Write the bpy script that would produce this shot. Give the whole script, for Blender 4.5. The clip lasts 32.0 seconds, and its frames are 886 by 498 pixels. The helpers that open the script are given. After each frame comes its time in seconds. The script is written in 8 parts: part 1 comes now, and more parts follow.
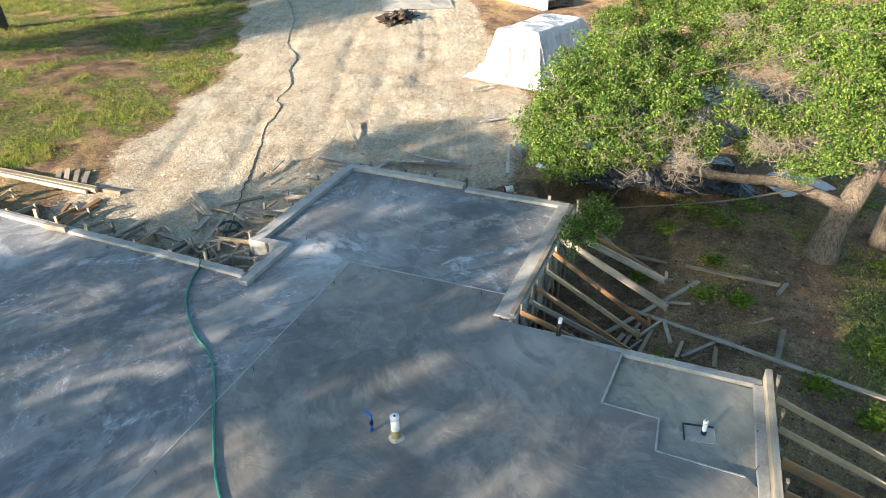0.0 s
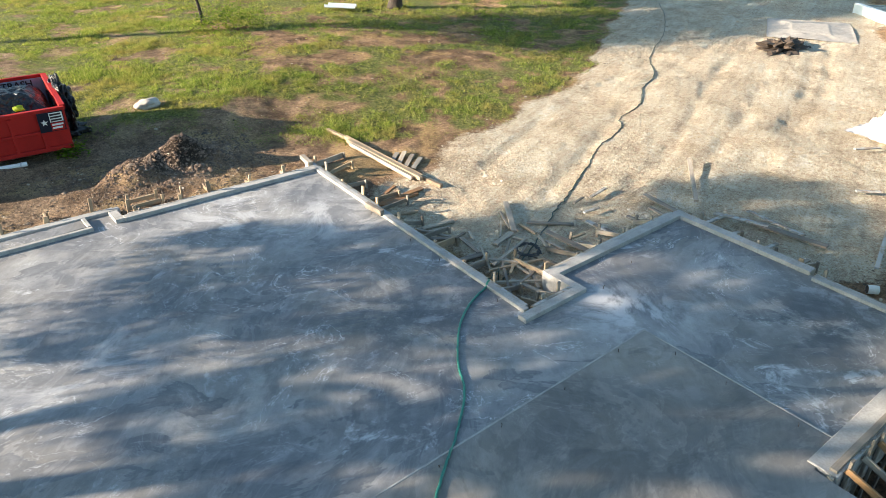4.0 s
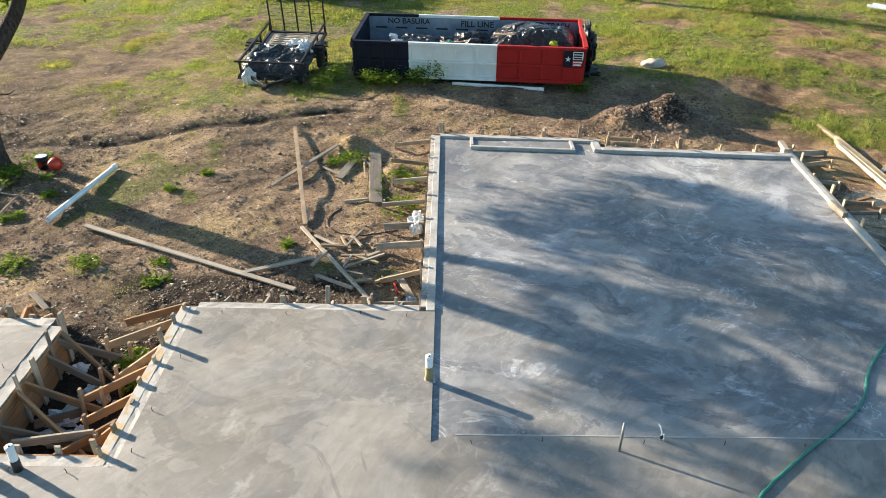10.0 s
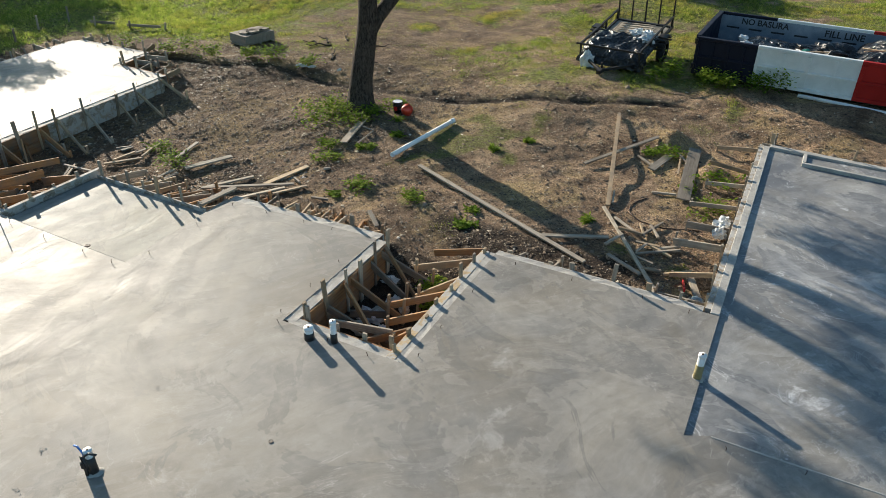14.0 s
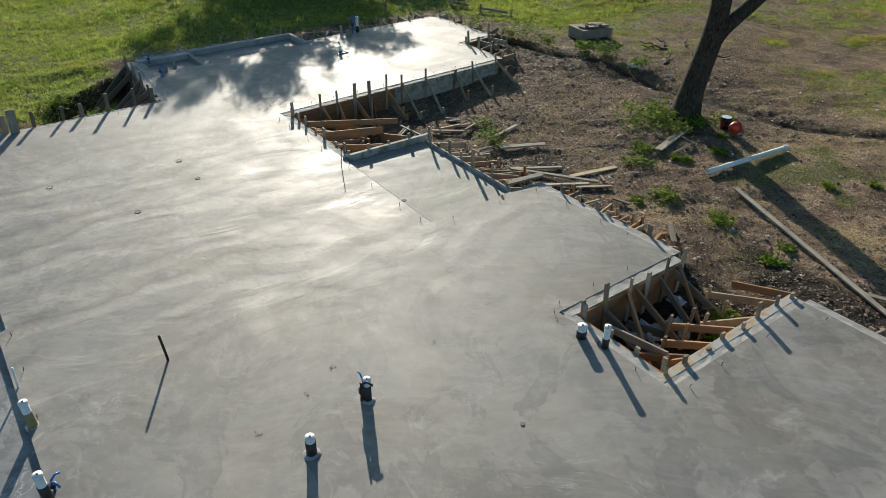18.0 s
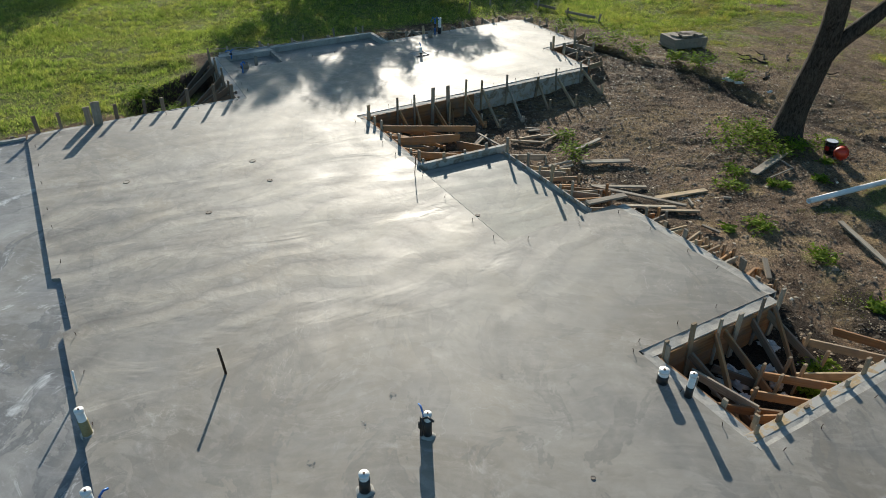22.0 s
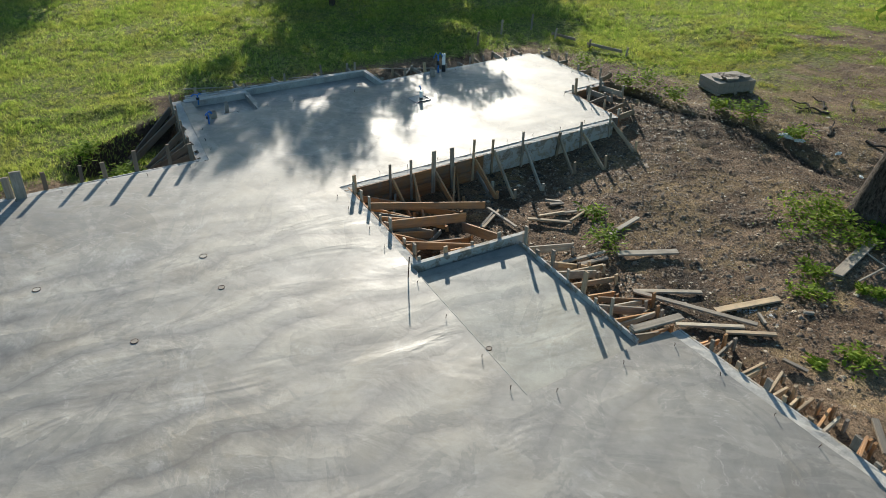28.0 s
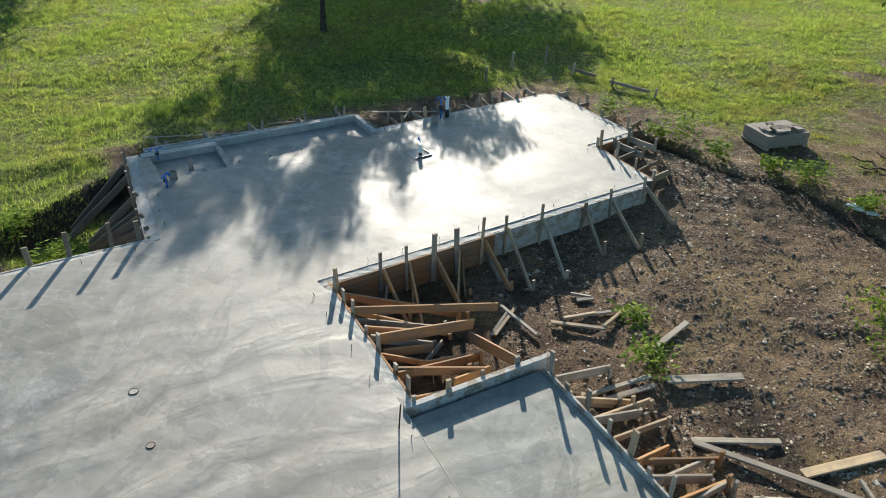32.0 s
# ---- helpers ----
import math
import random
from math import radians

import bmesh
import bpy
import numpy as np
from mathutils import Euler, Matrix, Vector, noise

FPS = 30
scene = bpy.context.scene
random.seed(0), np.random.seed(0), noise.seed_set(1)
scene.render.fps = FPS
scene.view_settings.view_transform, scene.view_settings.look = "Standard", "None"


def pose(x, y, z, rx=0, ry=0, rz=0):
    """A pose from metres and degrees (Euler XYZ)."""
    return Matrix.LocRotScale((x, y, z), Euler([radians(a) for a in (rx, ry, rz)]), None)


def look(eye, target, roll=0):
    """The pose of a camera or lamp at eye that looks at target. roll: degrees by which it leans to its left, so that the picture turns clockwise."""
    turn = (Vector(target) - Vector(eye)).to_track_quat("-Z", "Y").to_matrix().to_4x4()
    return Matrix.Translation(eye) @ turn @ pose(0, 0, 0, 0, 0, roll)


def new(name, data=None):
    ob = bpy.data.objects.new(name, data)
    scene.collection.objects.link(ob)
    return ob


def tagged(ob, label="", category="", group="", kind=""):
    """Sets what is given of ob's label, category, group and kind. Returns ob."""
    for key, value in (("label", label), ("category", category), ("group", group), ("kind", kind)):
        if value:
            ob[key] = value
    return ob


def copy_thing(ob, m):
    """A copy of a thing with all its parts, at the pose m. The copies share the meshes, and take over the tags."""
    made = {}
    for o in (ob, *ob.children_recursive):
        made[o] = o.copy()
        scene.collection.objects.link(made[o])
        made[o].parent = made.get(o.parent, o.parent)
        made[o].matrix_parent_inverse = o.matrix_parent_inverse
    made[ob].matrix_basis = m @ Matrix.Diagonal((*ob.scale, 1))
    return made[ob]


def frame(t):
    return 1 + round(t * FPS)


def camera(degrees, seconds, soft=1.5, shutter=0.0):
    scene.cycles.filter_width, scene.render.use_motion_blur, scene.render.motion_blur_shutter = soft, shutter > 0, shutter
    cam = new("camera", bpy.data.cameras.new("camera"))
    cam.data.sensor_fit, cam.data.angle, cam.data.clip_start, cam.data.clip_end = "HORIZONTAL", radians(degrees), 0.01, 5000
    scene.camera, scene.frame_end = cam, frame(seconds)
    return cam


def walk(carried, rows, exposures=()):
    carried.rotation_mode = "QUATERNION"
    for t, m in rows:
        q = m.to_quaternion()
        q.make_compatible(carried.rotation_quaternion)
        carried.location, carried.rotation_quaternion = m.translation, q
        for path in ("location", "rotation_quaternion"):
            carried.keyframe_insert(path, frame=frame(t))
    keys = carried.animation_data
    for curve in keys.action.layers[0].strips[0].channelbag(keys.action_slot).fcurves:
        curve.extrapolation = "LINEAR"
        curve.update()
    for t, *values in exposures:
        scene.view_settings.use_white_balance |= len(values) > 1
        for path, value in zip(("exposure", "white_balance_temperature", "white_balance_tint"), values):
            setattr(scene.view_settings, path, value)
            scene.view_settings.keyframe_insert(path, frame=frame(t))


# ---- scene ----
cam = camera(64.2, 32.0, soft=0.55)
PATH = [
    (0, (-0.683, -0.756, 6.617), (0.918, -0.096, 5.617), -1.4),
    (0.5, (-0.469, -0.646, 6.618), (1.098, 0.093, 5.62), -1.3),
    (1, (-0.24, -0.543, 6.613), (1.274, 0.304, 5.618), -1.2),
    (1.5, (-0.016, -0.444, 6.609), (1.443, 0.498, 5.616), -1.0),
    (2, (0.207, -0.349, 6.601), (1.604, 0.684, 5.61), -0.9),
    (2.5, (0.413, -0.249, 6.59), (1.743, 0.872, 5.602), -0.8),
    (3, (0.586, -0.155, 6.588), (1.842, 1.049, 5.602), -0.6),
    (3.5, (0.718, -0.061, 6.6), (1.896, 1.219, 5.614), -0.4),
    (5.5, (0.756, 0.065, 6.653), (1.591, 1.587, 5.661), 0.2),
    (6, (0.689, 0.057, 6.656), (1.432, 1.623, 5.659), 0.4),
    (6.5, (0.594, 0.016, 6.662), (1.244, 1.621, 5.661), 0.5),
    (7, (0.524, -0.063, 6.653), (1.081, 1.574, 5.648), 0.6),
    (7.5, (0.474, -0.213, 6.64), (0.942, 1.45, 5.632), 0.5),
    (8, (0.4, -0.42, 6.614), (0.78, 1.264, 5.604), 0.6),
    (8.5, (0.333, -0.655, 6.571), (0.622, 1.047, 5.56), 0.6),
    (9, (0.263, -0.902, 6.544), (0.461, 0.81, 5.529), 0.7),
    (9.5, (0.197, -1.163, 6.516), (0.293, 0.557, 5.499), 0.7),
    (10, (0.129, -1.423, 6.493), (0.126, 0.297, 5.473), 0.8),
    (10.5, (0.089, -1.692, 6.473), (-0.015, 0.024, 5.449), 0.8),
    (11, (0.068, -1.963, 6.455), (-0.136, -0.259, 5.428), 0.8),
    (11.5, (0.081, -2.177, 6.457), (-0.222, -0.491, 5.424), 0.8),
    (12, (0.095, -2.207, 6.458), (-0.304, -0.543, 5.422), 0.8),
    (12.5, (0.113, -2.173, 6.457), (-0.379, -0.535, 5.42), 0.8),
    (13, (0.131, -2.126, 6.457), (-0.455, -0.522, 5.417), 0.8),
    (13.5, (0.124, -2.096, 6.445), (-0.553, -0.528, 5.404), 1.0),
    (14, (0.133, -2.061, 6.453), (-0.635, -0.539, 5.408), 0.9),
    (14.5, (0.136, -2.052, 6.454), (-0.718, -0.578, 5.407), 0.8),
    (16.5, (0.074, -2.073, 6.431), (-1.092, -0.838, 5.376), 0.4),
    (17, (0.041, -2.101, 6.409), (-1.2, -0.94, 5.354), 0.6),
    (17.5, (0.001, -2.122, 6.396), (-1.303, -1.033, 5.341), 0.6),
    (18, (-0.028, -2.134, 6.394), (-1.385, -1.114, 5.337), 0.6),
    (18.5, (-0.06, -2.116, 6.393), (-1.45, -1.143, 5.335), 0.5),
    (19, (-0.116, -2.093, 6.399), (-1.511, -1.128, 5.339), 0.6),
    (19.5, (-0.19, -2.057, 6.384), (-1.602, -1.116, 5.325), 0.6),
    (20, (-0.265, -2.019, 6.382), (-1.694, -1.105, 5.322), 0.6),
    (20.5, (-0.354, -1.97, 6.381), (-1.797, -1.079, 5.321), 0.6),
    (21, (-0.458, -1.912, 6.388), (-1.909, -1.036, 5.326), 0.7),
    (21.5, (-0.559, -1.857, 6.382), (-2.014, -0.99, 5.319), 0.7),
    (22, (-0.653, -1.797, 6.388), (-2.112, -0.939, 5.323), 0.7),
    (22.5, (-0.756, -1.732, 6.4), (-2.217, -0.879, 5.332), 0.8),
    (23, (-0.891, -1.653, 6.411), (-2.35, -0.8, 5.342), 0.8),
    (23.5, (-1.058, -1.533, 6.413), (-2.518, -0.681, 5.345), 0.8),
    (24, (-1.27, -1.387, 6.42), (-2.731, -0.535, 5.352), 0.8),
    (24.5, (-1.535, -1.238, 6.422), (-2.996, -0.384, 5.356), 0.9),
    (25, (-1.828, -1.072, 6.41), (-3.29, -0.217, 5.346), 1.0),
    (25.5, (-2.153, -0.898, 6.395), (-3.615, -0.042, 5.332), 1.0),
    (27.5, (-3.473, -0.088, 6.375), (-4.942, 0.762, 5.316), 1.0),
    (28, (-3.836, 0.104, 6.375), (-5.305, 0.953, 5.316), 1.0),
    (28.5, (-4.206, 0.298, 6.379), (-5.676, 1.148, 5.321), 1.1),
    (29, (-4.573, 0.48, 6.369), (-6.043, 1.331, 5.313), 1.2),
    (29.5, (-4.935, 0.679, 6.345), (-6.406, 1.531, 5.291), 1.3),
    (30, (-5.282, 0.871, 6.323), (-6.755, 1.724, 5.274), 1.3),
    (30.5, (-5.634, 1.063, 6.33), (-7.107, 1.916, 5.281), 1.3),
    (31, (-5.963, 1.249, 6.351), (-7.437, 2.101, 5.301), 1.4),
    (31.5, (-6.291, 1.426, 6.358), (-7.766, 2.279, 5.31), 1.4),
    (32, (-6.61, 1.641, 6.36), (-8.087, 2.491, 5.314), 1.4),
]
EXPOSURE = 1.6
STOPS = [(0, 0.33, 6600, 14), (6, 0.33, 6600, 14), (11, 0.15, 6500, 12), (14, -0.45, 6330, 10), (17, -0.92, 6080, 8), (19, -0.91, 6050, 8), (25, -0.76, 6040, 8), (28, -0.55, 5990, 8), (32, -0.31, 5950, 8)]
walk(cam, [(t, look(eye, target, roll)) for t, eye, target, roll in PATH], [(t, EXPOSURE + e, k, g) for t, e, k, g in STOPS])

# ---- light ----
SUN_AZ = Vector((-0.891, 0.454, 0.0)).normalized()
SUN_EL = radians(16.5)
sun_dir = Vector((SUN_AZ.x * math.cos(SUN_EL), SUN_AZ.y * math.cos(SUN_EL), math.sin(SUN_EL)))
world = bpy.data.worlds.new("sky")
scene.world = world
world.use_nodes = True
wn, wl = world.node_tree.nodes, world.node_tree.links
sky = wn.new("ShaderNodeTexSky")
sky.sky_type = "NISHITA"
sky.sun_disc = False
sky.sun_elevation = SUN_EL
sky.ozone_density = 1.4
sky.sun_rotation = math.atan2(SUN_AZ.x, SUN_AZ.y)
wn["Background"].inputs["Strength"].default_value = 0.074
clear = wn.new("ShaderNodeMix")
clear.data_type, clear.blend_type = "RGBA", "MULTIPLY"
clear.inputs[0].default_value = 1.0
clear.inputs[7].default_value = (0.85, 1.04, 1.06, 1)
wl.new(sky.outputs[0], clear.inputs[6])
wl.new(clear.outputs[2], wn["Background"].inputs["Color"])
sun = new("sun", bpy.data.lights.new("sun", "SUN"))
sun.data.energy = 4.7
sun.data.angle = radians(0.55)
sun.data.color = (1.0, 0.875, 0.705)
sun.matrix_world = look(sun_dir * 60, (0, 0, 0))


# ---- materials ----
def nodes_of(name):
    m = bpy.data.materials.new(name)
    m.use_nodes = True
    return m, m.node_tree.nodes, m.node_tree.links, m.node_tree.nodes["Principled BSDF"]


def ramp(nt, lk, src, stops):
    r = nt.new("ShaderNodeValToRGB")
    while len(r.color_ramp.elements) < len(stops):
        r.color_ramp.elements.new(0.5)
    for e, (p, c) in zip(r.color_ramp.elements, stops):
        e.position = p
        e.color = (*c, 1) if len(c) == 3 else c
    lk.new(src, r.inputs[0])
    return r.outputs[0]


def grain(nt, lk, vec, scale, detail=6, rough=0.6, distort=0.0):
    n = nt.new("ShaderNodeTexNoise")
    n.inputs["Scale"].default_value = scale
    n.inputs["Detail"].default_value = detail
    n.inputs["Roughness"].default_value = rough
    n.inputs["Distortion"].default_value = distort
    lk.new(vec, n.inputs["Vector"])
    return n.outputs["Fac"]


def mixed(nt, lk, kind, fac, a, b):
    m = nt.new("ShaderNodeMix")
    m.data_type, m.blend_type = "RGBA", kind
    for sock, v in ((m.inputs[0], fac), (m.inputs[6], a), (m.inputs[7], b)):
        if isinstance(v, bpy.types.NodeSocket):
            lk.new(v, sock)
        elif isinstance(v, tuple):
            sock.default_value = (*v, 1)
        else:
            sock.default_value = v
    return m.outputs[2]


def coords(nt, lk, stretch=(1, 1, 1), kind="Object", turn=0.0):
    tc = nt.new("ShaderNodeTexCoord")
    mp = nt.new("ShaderNodeMapping")
    mp.vector_type = "TEXTURE"
    mp.inputs["Scale"].default_value = tuple(1 / k for k in stretch)
    mp.inputs["Rotation"].default_value = (0, 0, turn)
    lk.new(tc.outputs[kind], mp.inputs["Vector"])
    return mp.outputs["Vector"]


def bumped(nt, lk, bsdf, height, strength, distance=0.01, after=None):
    b = nt.new("ShaderNodeBump")
    b.inputs["Strength"].default_value = strength
    b.inputs["Distance"].default_value = distance
    lk.new(height, b.inputs["Height"])
    if after is not None:
        lk.new(after, b.inputs["Normal"])
    lk.new(b.outputs[0], bsdf.inputs["Normal"])
    return b.outputs[0]


def value_of(nt, lk, src, lo, hi, a=0.3, b=0.7):
    m = nt.new("ShaderNodeMapRange")
    m.inputs[1].default_value, m.inputs[2].default_value = a, b
    m.inputs[3].default_value, m.inputs[4].default_value = lo, hi
    lk.new(src, m.inputs[0])
    return m.outputs[0]


def plain(name, c1, c2, rough=0.6, scale=6.0, metal=0.0, bump=0.15, fine=60.0, spec=0.5):
    """A surface of two tones with stains at one scale and grain at another."""
    m, nt, lk, b = nodes_of(name)
    v = coords(nt, lk)
    big = grain(nt, lk, v, scale, 5, 0.6, 0.4)
    small = grain(nt, lk, v, fine, 4, 0.6)
    c = ramp(nt, lk, big, [(0.3, c1), (0.7, c2)])
    c = mixed(nt, lk, "OVERLAY", 0.35, c, ramp(nt, lk, small, [(0.25, (0.25,) * 3), (0.75, (0.75,) * 3)]))
    lk.new(c, b.inputs["Base Color"])
    lk.new(value_of(nt, lk, big, max(rough - 0.12, 0.05), min(rough + 0.12, 1)), b.inputs["Roughness"])
    b.inputs["Metallic"].default_value = metal
    b.inputs["Specular IOR Level"].default_value = spec
    bumped(nt, lk, b, small, bump, 0.004)
    return m


def wood(name, light, dark, grey=0.0):
    """Sawn lumber; the grain runs along the piece's own x."""
    m, nt, lk, b = nodes_of(name)
    oi = nt.new("ShaderNodeObjectInfo")
    tc = nt.new("ShaderNodeTexCoord")
    add = nt.new("ShaderNodeVectorMath")
    add.operation = "ADD"
    lk.new(tc.outputs["Object"], add.inputs[0])
    sc = nt.new("ShaderNodeVectorMath")
    sc.operation = "SCALE"
    sc.inputs[0].default_value = (7.0, 3.0, 5.0)
    lk.new(oi.outputs["Random"], sc.inputs["Scale"])
    lk.new(sc.outputs[0], add.inputs[1])
    mp = nt.new("ShaderNodeMapping")
    mp.inputs["Scale"].default_value = (1.2, 26, 26)
    lk.new(add.outputs[0], mp.inputs["Vector"])
    fibre = grain(nt, lk, mp.outputs[0], 1.0, 6, 0.65, 0.6)
    stain = grain(nt, lk, add.outputs[0], 2.6, 5, 0.65)
    c = ramp(nt, lk, fibre, [(0.28, dark), (0.62, light)])
    c = mixed(nt, lk, "MIX", value_of(nt, lk, stain, 0.0, 0.75, 0.42, 0.7), c, (0.19, 0.17, 0.145))
    c = mixed(nt, lk, "MULTIPLY", 1.0, c, ramp(nt, lk, oi.outputs["Random"], [(0.0, (0.6, 0.57, 0.54)), (0.5, (0.92, 0.89, 0.85)), (1.0, (1.15, 1.1, 1.0))]))
    lk.new(c, b.inputs["Base Color"])
    b.inputs["Roughness"].default_value = 0.8
    b.inputs["Specular IOR Level"].default_value = 0.25
    bumped(nt, lk, b, fibre, 0.35, 0.004)
    return m


def splashed(name, light, dark):
    """Form lumber with concrete slopped and dried over it."""
    m = wood(name, light, dark)
    nt, lk = m.node_tree.nodes, m.node_tree.links
    b = nt["Principled BSDF"]
    was = b.inputs["Base Color"].links[0].from_socket
    geo = nt.new("ShaderNodeNewGeometry")
    slop = grain(nt, lk, geo.outputs["Position"], 4.5, 8, 0.68, 0.6)
    fleck = grain(nt, lk, geo.outputs["Position"], 38, 4, 0.6)
    c = mixed(nt, lk, "MIX", value_of(nt, lk, slop, 0.0, 0.92, 0.45, 0.53), was, (0.44, 0.43, 0.40))
    c = mixed(nt, lk, "MIX", value_of(nt, lk, fleck, 0.0, 0.8, 0.58, 0.64), c, (0.40, 0.39, 0.36))
    lk.new(c, b.inputs["Base Color"])
    return m


def concrete(name, tint=(1, 1, 1), gloss=0.5, stain=0.35, damp=0.0, bands=0.0, spots=(), spread=1.0, spec=0.22):
    """Fresh trowelled concrete: damp clouds, crisp-edged float marks, pale laitance veins, trowel passes and fine pores."""
    m, nt, lk, b = nodes_of(name)
    v = coords(nt, lk)

    def math_of(kind, p, q=0.0, r=0.0):
        k = nt.new("ShaderNodeMath")
        k.operation = kind
        for sock, val in zip(k.inputs, (p, q, r)):
            if isinstance(val, bpy.types.NodeSocket):
                lk.new(val, sock)
            else:
                sock.default_value = val
        return k.outputs[0]

    def times(p, q):
        return math_of("MULTIPLY", p, q)

    def shifted(src, x, y):
        k = nt.new("ShaderNodeVectorMath")
        k.inputs[1].default_value = (x, y, 0)
        lk.new(src, k.inputs[0])
        return k.outputs[0]

    # a slow swirl that bends every finer pattern
    swirl = nt.new("ShaderNodeTexNoise")
    swirl.inputs["Scale"].default_value = 0.22
    swirl.inputs["Detail"].default_value = 2
    lk.new(v, swirl.inputs["Vector"])
    bent = nt.new("ShaderNodeVectorMath")
    bent.operation = "MULTIPLY_ADD"
    bent.inputs[1].default_value = (2.2, 2.2, 0)
    lk.new(swirl.outputs["Color"], bent.inputs[0])
    lk.new(v, bent.inputs[2])
    w = bent.outputs[0]

    def stretched(sx, sy, turn):
        mp = nt.new("ShaderNodeMapping")
        mp.vector_type = "TEXTURE"
        mp.inputs["Scale"].default_value = (1 / sx, 1 / sy, 1)
        mp.inputs["Rotation"].default_value = (0, 0, turn)
        lk.new(w, mp.inputs["Vector"])
        return mp.outputs[0]

    cloud = grain(nt, lk, v, 0.42, 9, 0.62, 0.8)
    warm = grain(nt, lk, w, 0.5, 6, 0.6, 0.5)
    blotch = grain(nt, lk, stretched(0.8, 1.1, 0.6), 0.9, 9, 0.62, 0.5)
    patch = grain(nt, lk, v, 0.3, 3, 0.5)
    scuff = grain(nt, lk, v, 3.4, 9, 0.68, 0.5)
    pores = grain(nt, lk, v, 75, 4, 0.7)
    k = spread
    c = ramp(nt, lk, cloud, [(0.36 + damp, (0.245 - 0.058 * k, 0.245 - 0.056 * k, 0.24 - 0.05 * k)), (0.5 + damp, (0.245, 0.243, 0.236)), (0.64 + damp, (0.245 + 0.082 * k, 0.243 + 0.074 * k, 0.236 + 0.058 * k))])
    c = mixed(nt, lk, "MIX", value_of(nt, lk, warm, 0.0, 0.5, 0.45, 0.64), c, (0.34, 0.312, 0.262))

    murk = nt.new("ShaderNodeVectorMath")
    murk.inputs[1].default_value = (41.0, 8.0, 0)
    lk.new(w, murk.inputs[0])
    c = mixed(nt, lk, "MIX", value_of(nt, lk, grain(nt, lk, murk.outputs[0], 0.45, 8, 0.66, 0.6), 0.0, 0.65, 0.48, 0.61), c, (0.205, 0.188, 0.16))

    # float marks: each has one crisp edge and fades out inwards
    def marks(src, level, edge, fade, much, colour):
        near = value_of(nt, lk, src, 0.0, 1.0, level, level + edge)
        gone = value_of(nt, lk, src, 1.0, 0.15, level + edge, level + fade)
        return mixed(nt, lk, "MIX", times(times(near, gone), much), c, colour)

    c = marks(blotch, 0.525, 0.014, 0.13, 0.42, (0.365, 0.355, 0.33))
    dim = grain(nt, lk, shifted(stretched(0.75, 1.3, -0.5), 17.0, 5.0), 0.8, 9, 0.6, 0.6)
    c = marks(dim, 0.535, 0.012, 0.12, 0.5 * k, (0.155, 0.158, 0.16))
    fan = grain(nt, lk, shifted(stretched(0.55, 1.5, 0.9), 4.0, 23.0), 1.7, 8, 0.6, 1.0)
    c = marks(fan, 0.54, 0.016, 0.1, 0.3, (0.33, 0.325, 0.312))
    c = mixed(nt, lk, "OVERLAY", 0.24, c, ramp(nt, lk, scuff, [(0.3, (0.25,) * 3), (0.7, (0.75,) * 3)]))
    arcs = grain(nt, lk, stretched(0.6, 2.4, 0.9), 1.6, 6, 0.62, 1.2)
    c = mixed(nt, lk, "OVERLAY", 0.24, c, ramp(nt, lk, arcs, [(0.35, (0.33,) * 3), (0.65, (0.67,) * 3)]))

    # laitance veins: the contours of a slow noise, only in patches
    def contour(src, level, width):
        return value_of(nt, lk, math_of("ABSOLUTE", math_of("SUBTRACT", src, level)), 1, 0, 0.0, width)

    wet = grain(nt, lk, w, 0.9, 8, 0.62, 0.9)
    broken = value_of(nt, lk, scuff, 0.05, 1.0, 0.42, 0.6)
    lines = times(times(contour(wet, 0.53, 0.008), value_of(nt, lk, patch, 0.1, 1.0, 0.42, 0.6)), times(broken, 1.3 * stain))
    c = mixed(nt, lk, "MIX", lines, c, (0.60, 0.595, 0.58))
    scratch = grain(nt, lk, stretched(1.6, 0.8, 0.4), 2.1, 6, 0.62, 1.6)
    c = mixed(nt, lk, "MIX", times(times(contour(scratch, 0.55, 0.008), value_of(nt, lk, warm, 0.0, 1.0, 0.48, 0.6)), times(broken, 0.2 + 0.5 * stain)), c, (0.58, 0.575, 0.56))
    bloom = grain(nt, lk, w, 0.65, 9, 0.7, 1.1)
    c = mixed(nt, lk, "MIX", times(value_of(nt, lk, bloom, 0.0, 1.0, 0.59, 0.635), times(broken, stain)), c, (0.55, 0.55, 0.54))
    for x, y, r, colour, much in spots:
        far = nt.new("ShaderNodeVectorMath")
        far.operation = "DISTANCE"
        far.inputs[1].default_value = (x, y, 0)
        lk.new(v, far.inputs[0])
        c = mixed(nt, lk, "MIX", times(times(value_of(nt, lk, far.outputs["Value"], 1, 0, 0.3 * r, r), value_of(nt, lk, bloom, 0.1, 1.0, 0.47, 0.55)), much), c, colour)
    rough = mixed(nt, lk, "MIX", 0.5, value_of(nt, lk, blotch, gloss - 0.08, gloss + 0.2), value_of(nt, lk, cloud, gloss - 0.06, gloss + 0.16))
    height = None
    if bands:
        # overlapping trowel passes over the west rooms: a saw profile across x that wanders and breaks off
        sp = nt.new("ShaderNodeSeparateXYZ")
        lk.new(v, sp.inputs[0])
        drift = grain(nt, lk, v, 0.3, 2, 0.5)
        waver = grain(nt, lk, shifted(v, 9.0, 3.0), 1.3, 4, 0.6, 0.6)
        u = math_of("MULTIPLY_ADD", sp.outputs["X"], 1.3, times(drift, 3.6))
        u = math_of("MULTIPLY_ADD", waver, 0.6, u)
        u = math_of("MULTIPLY_ADD", scuff, 0.1, u)
        u = math_of("FRACT", u)
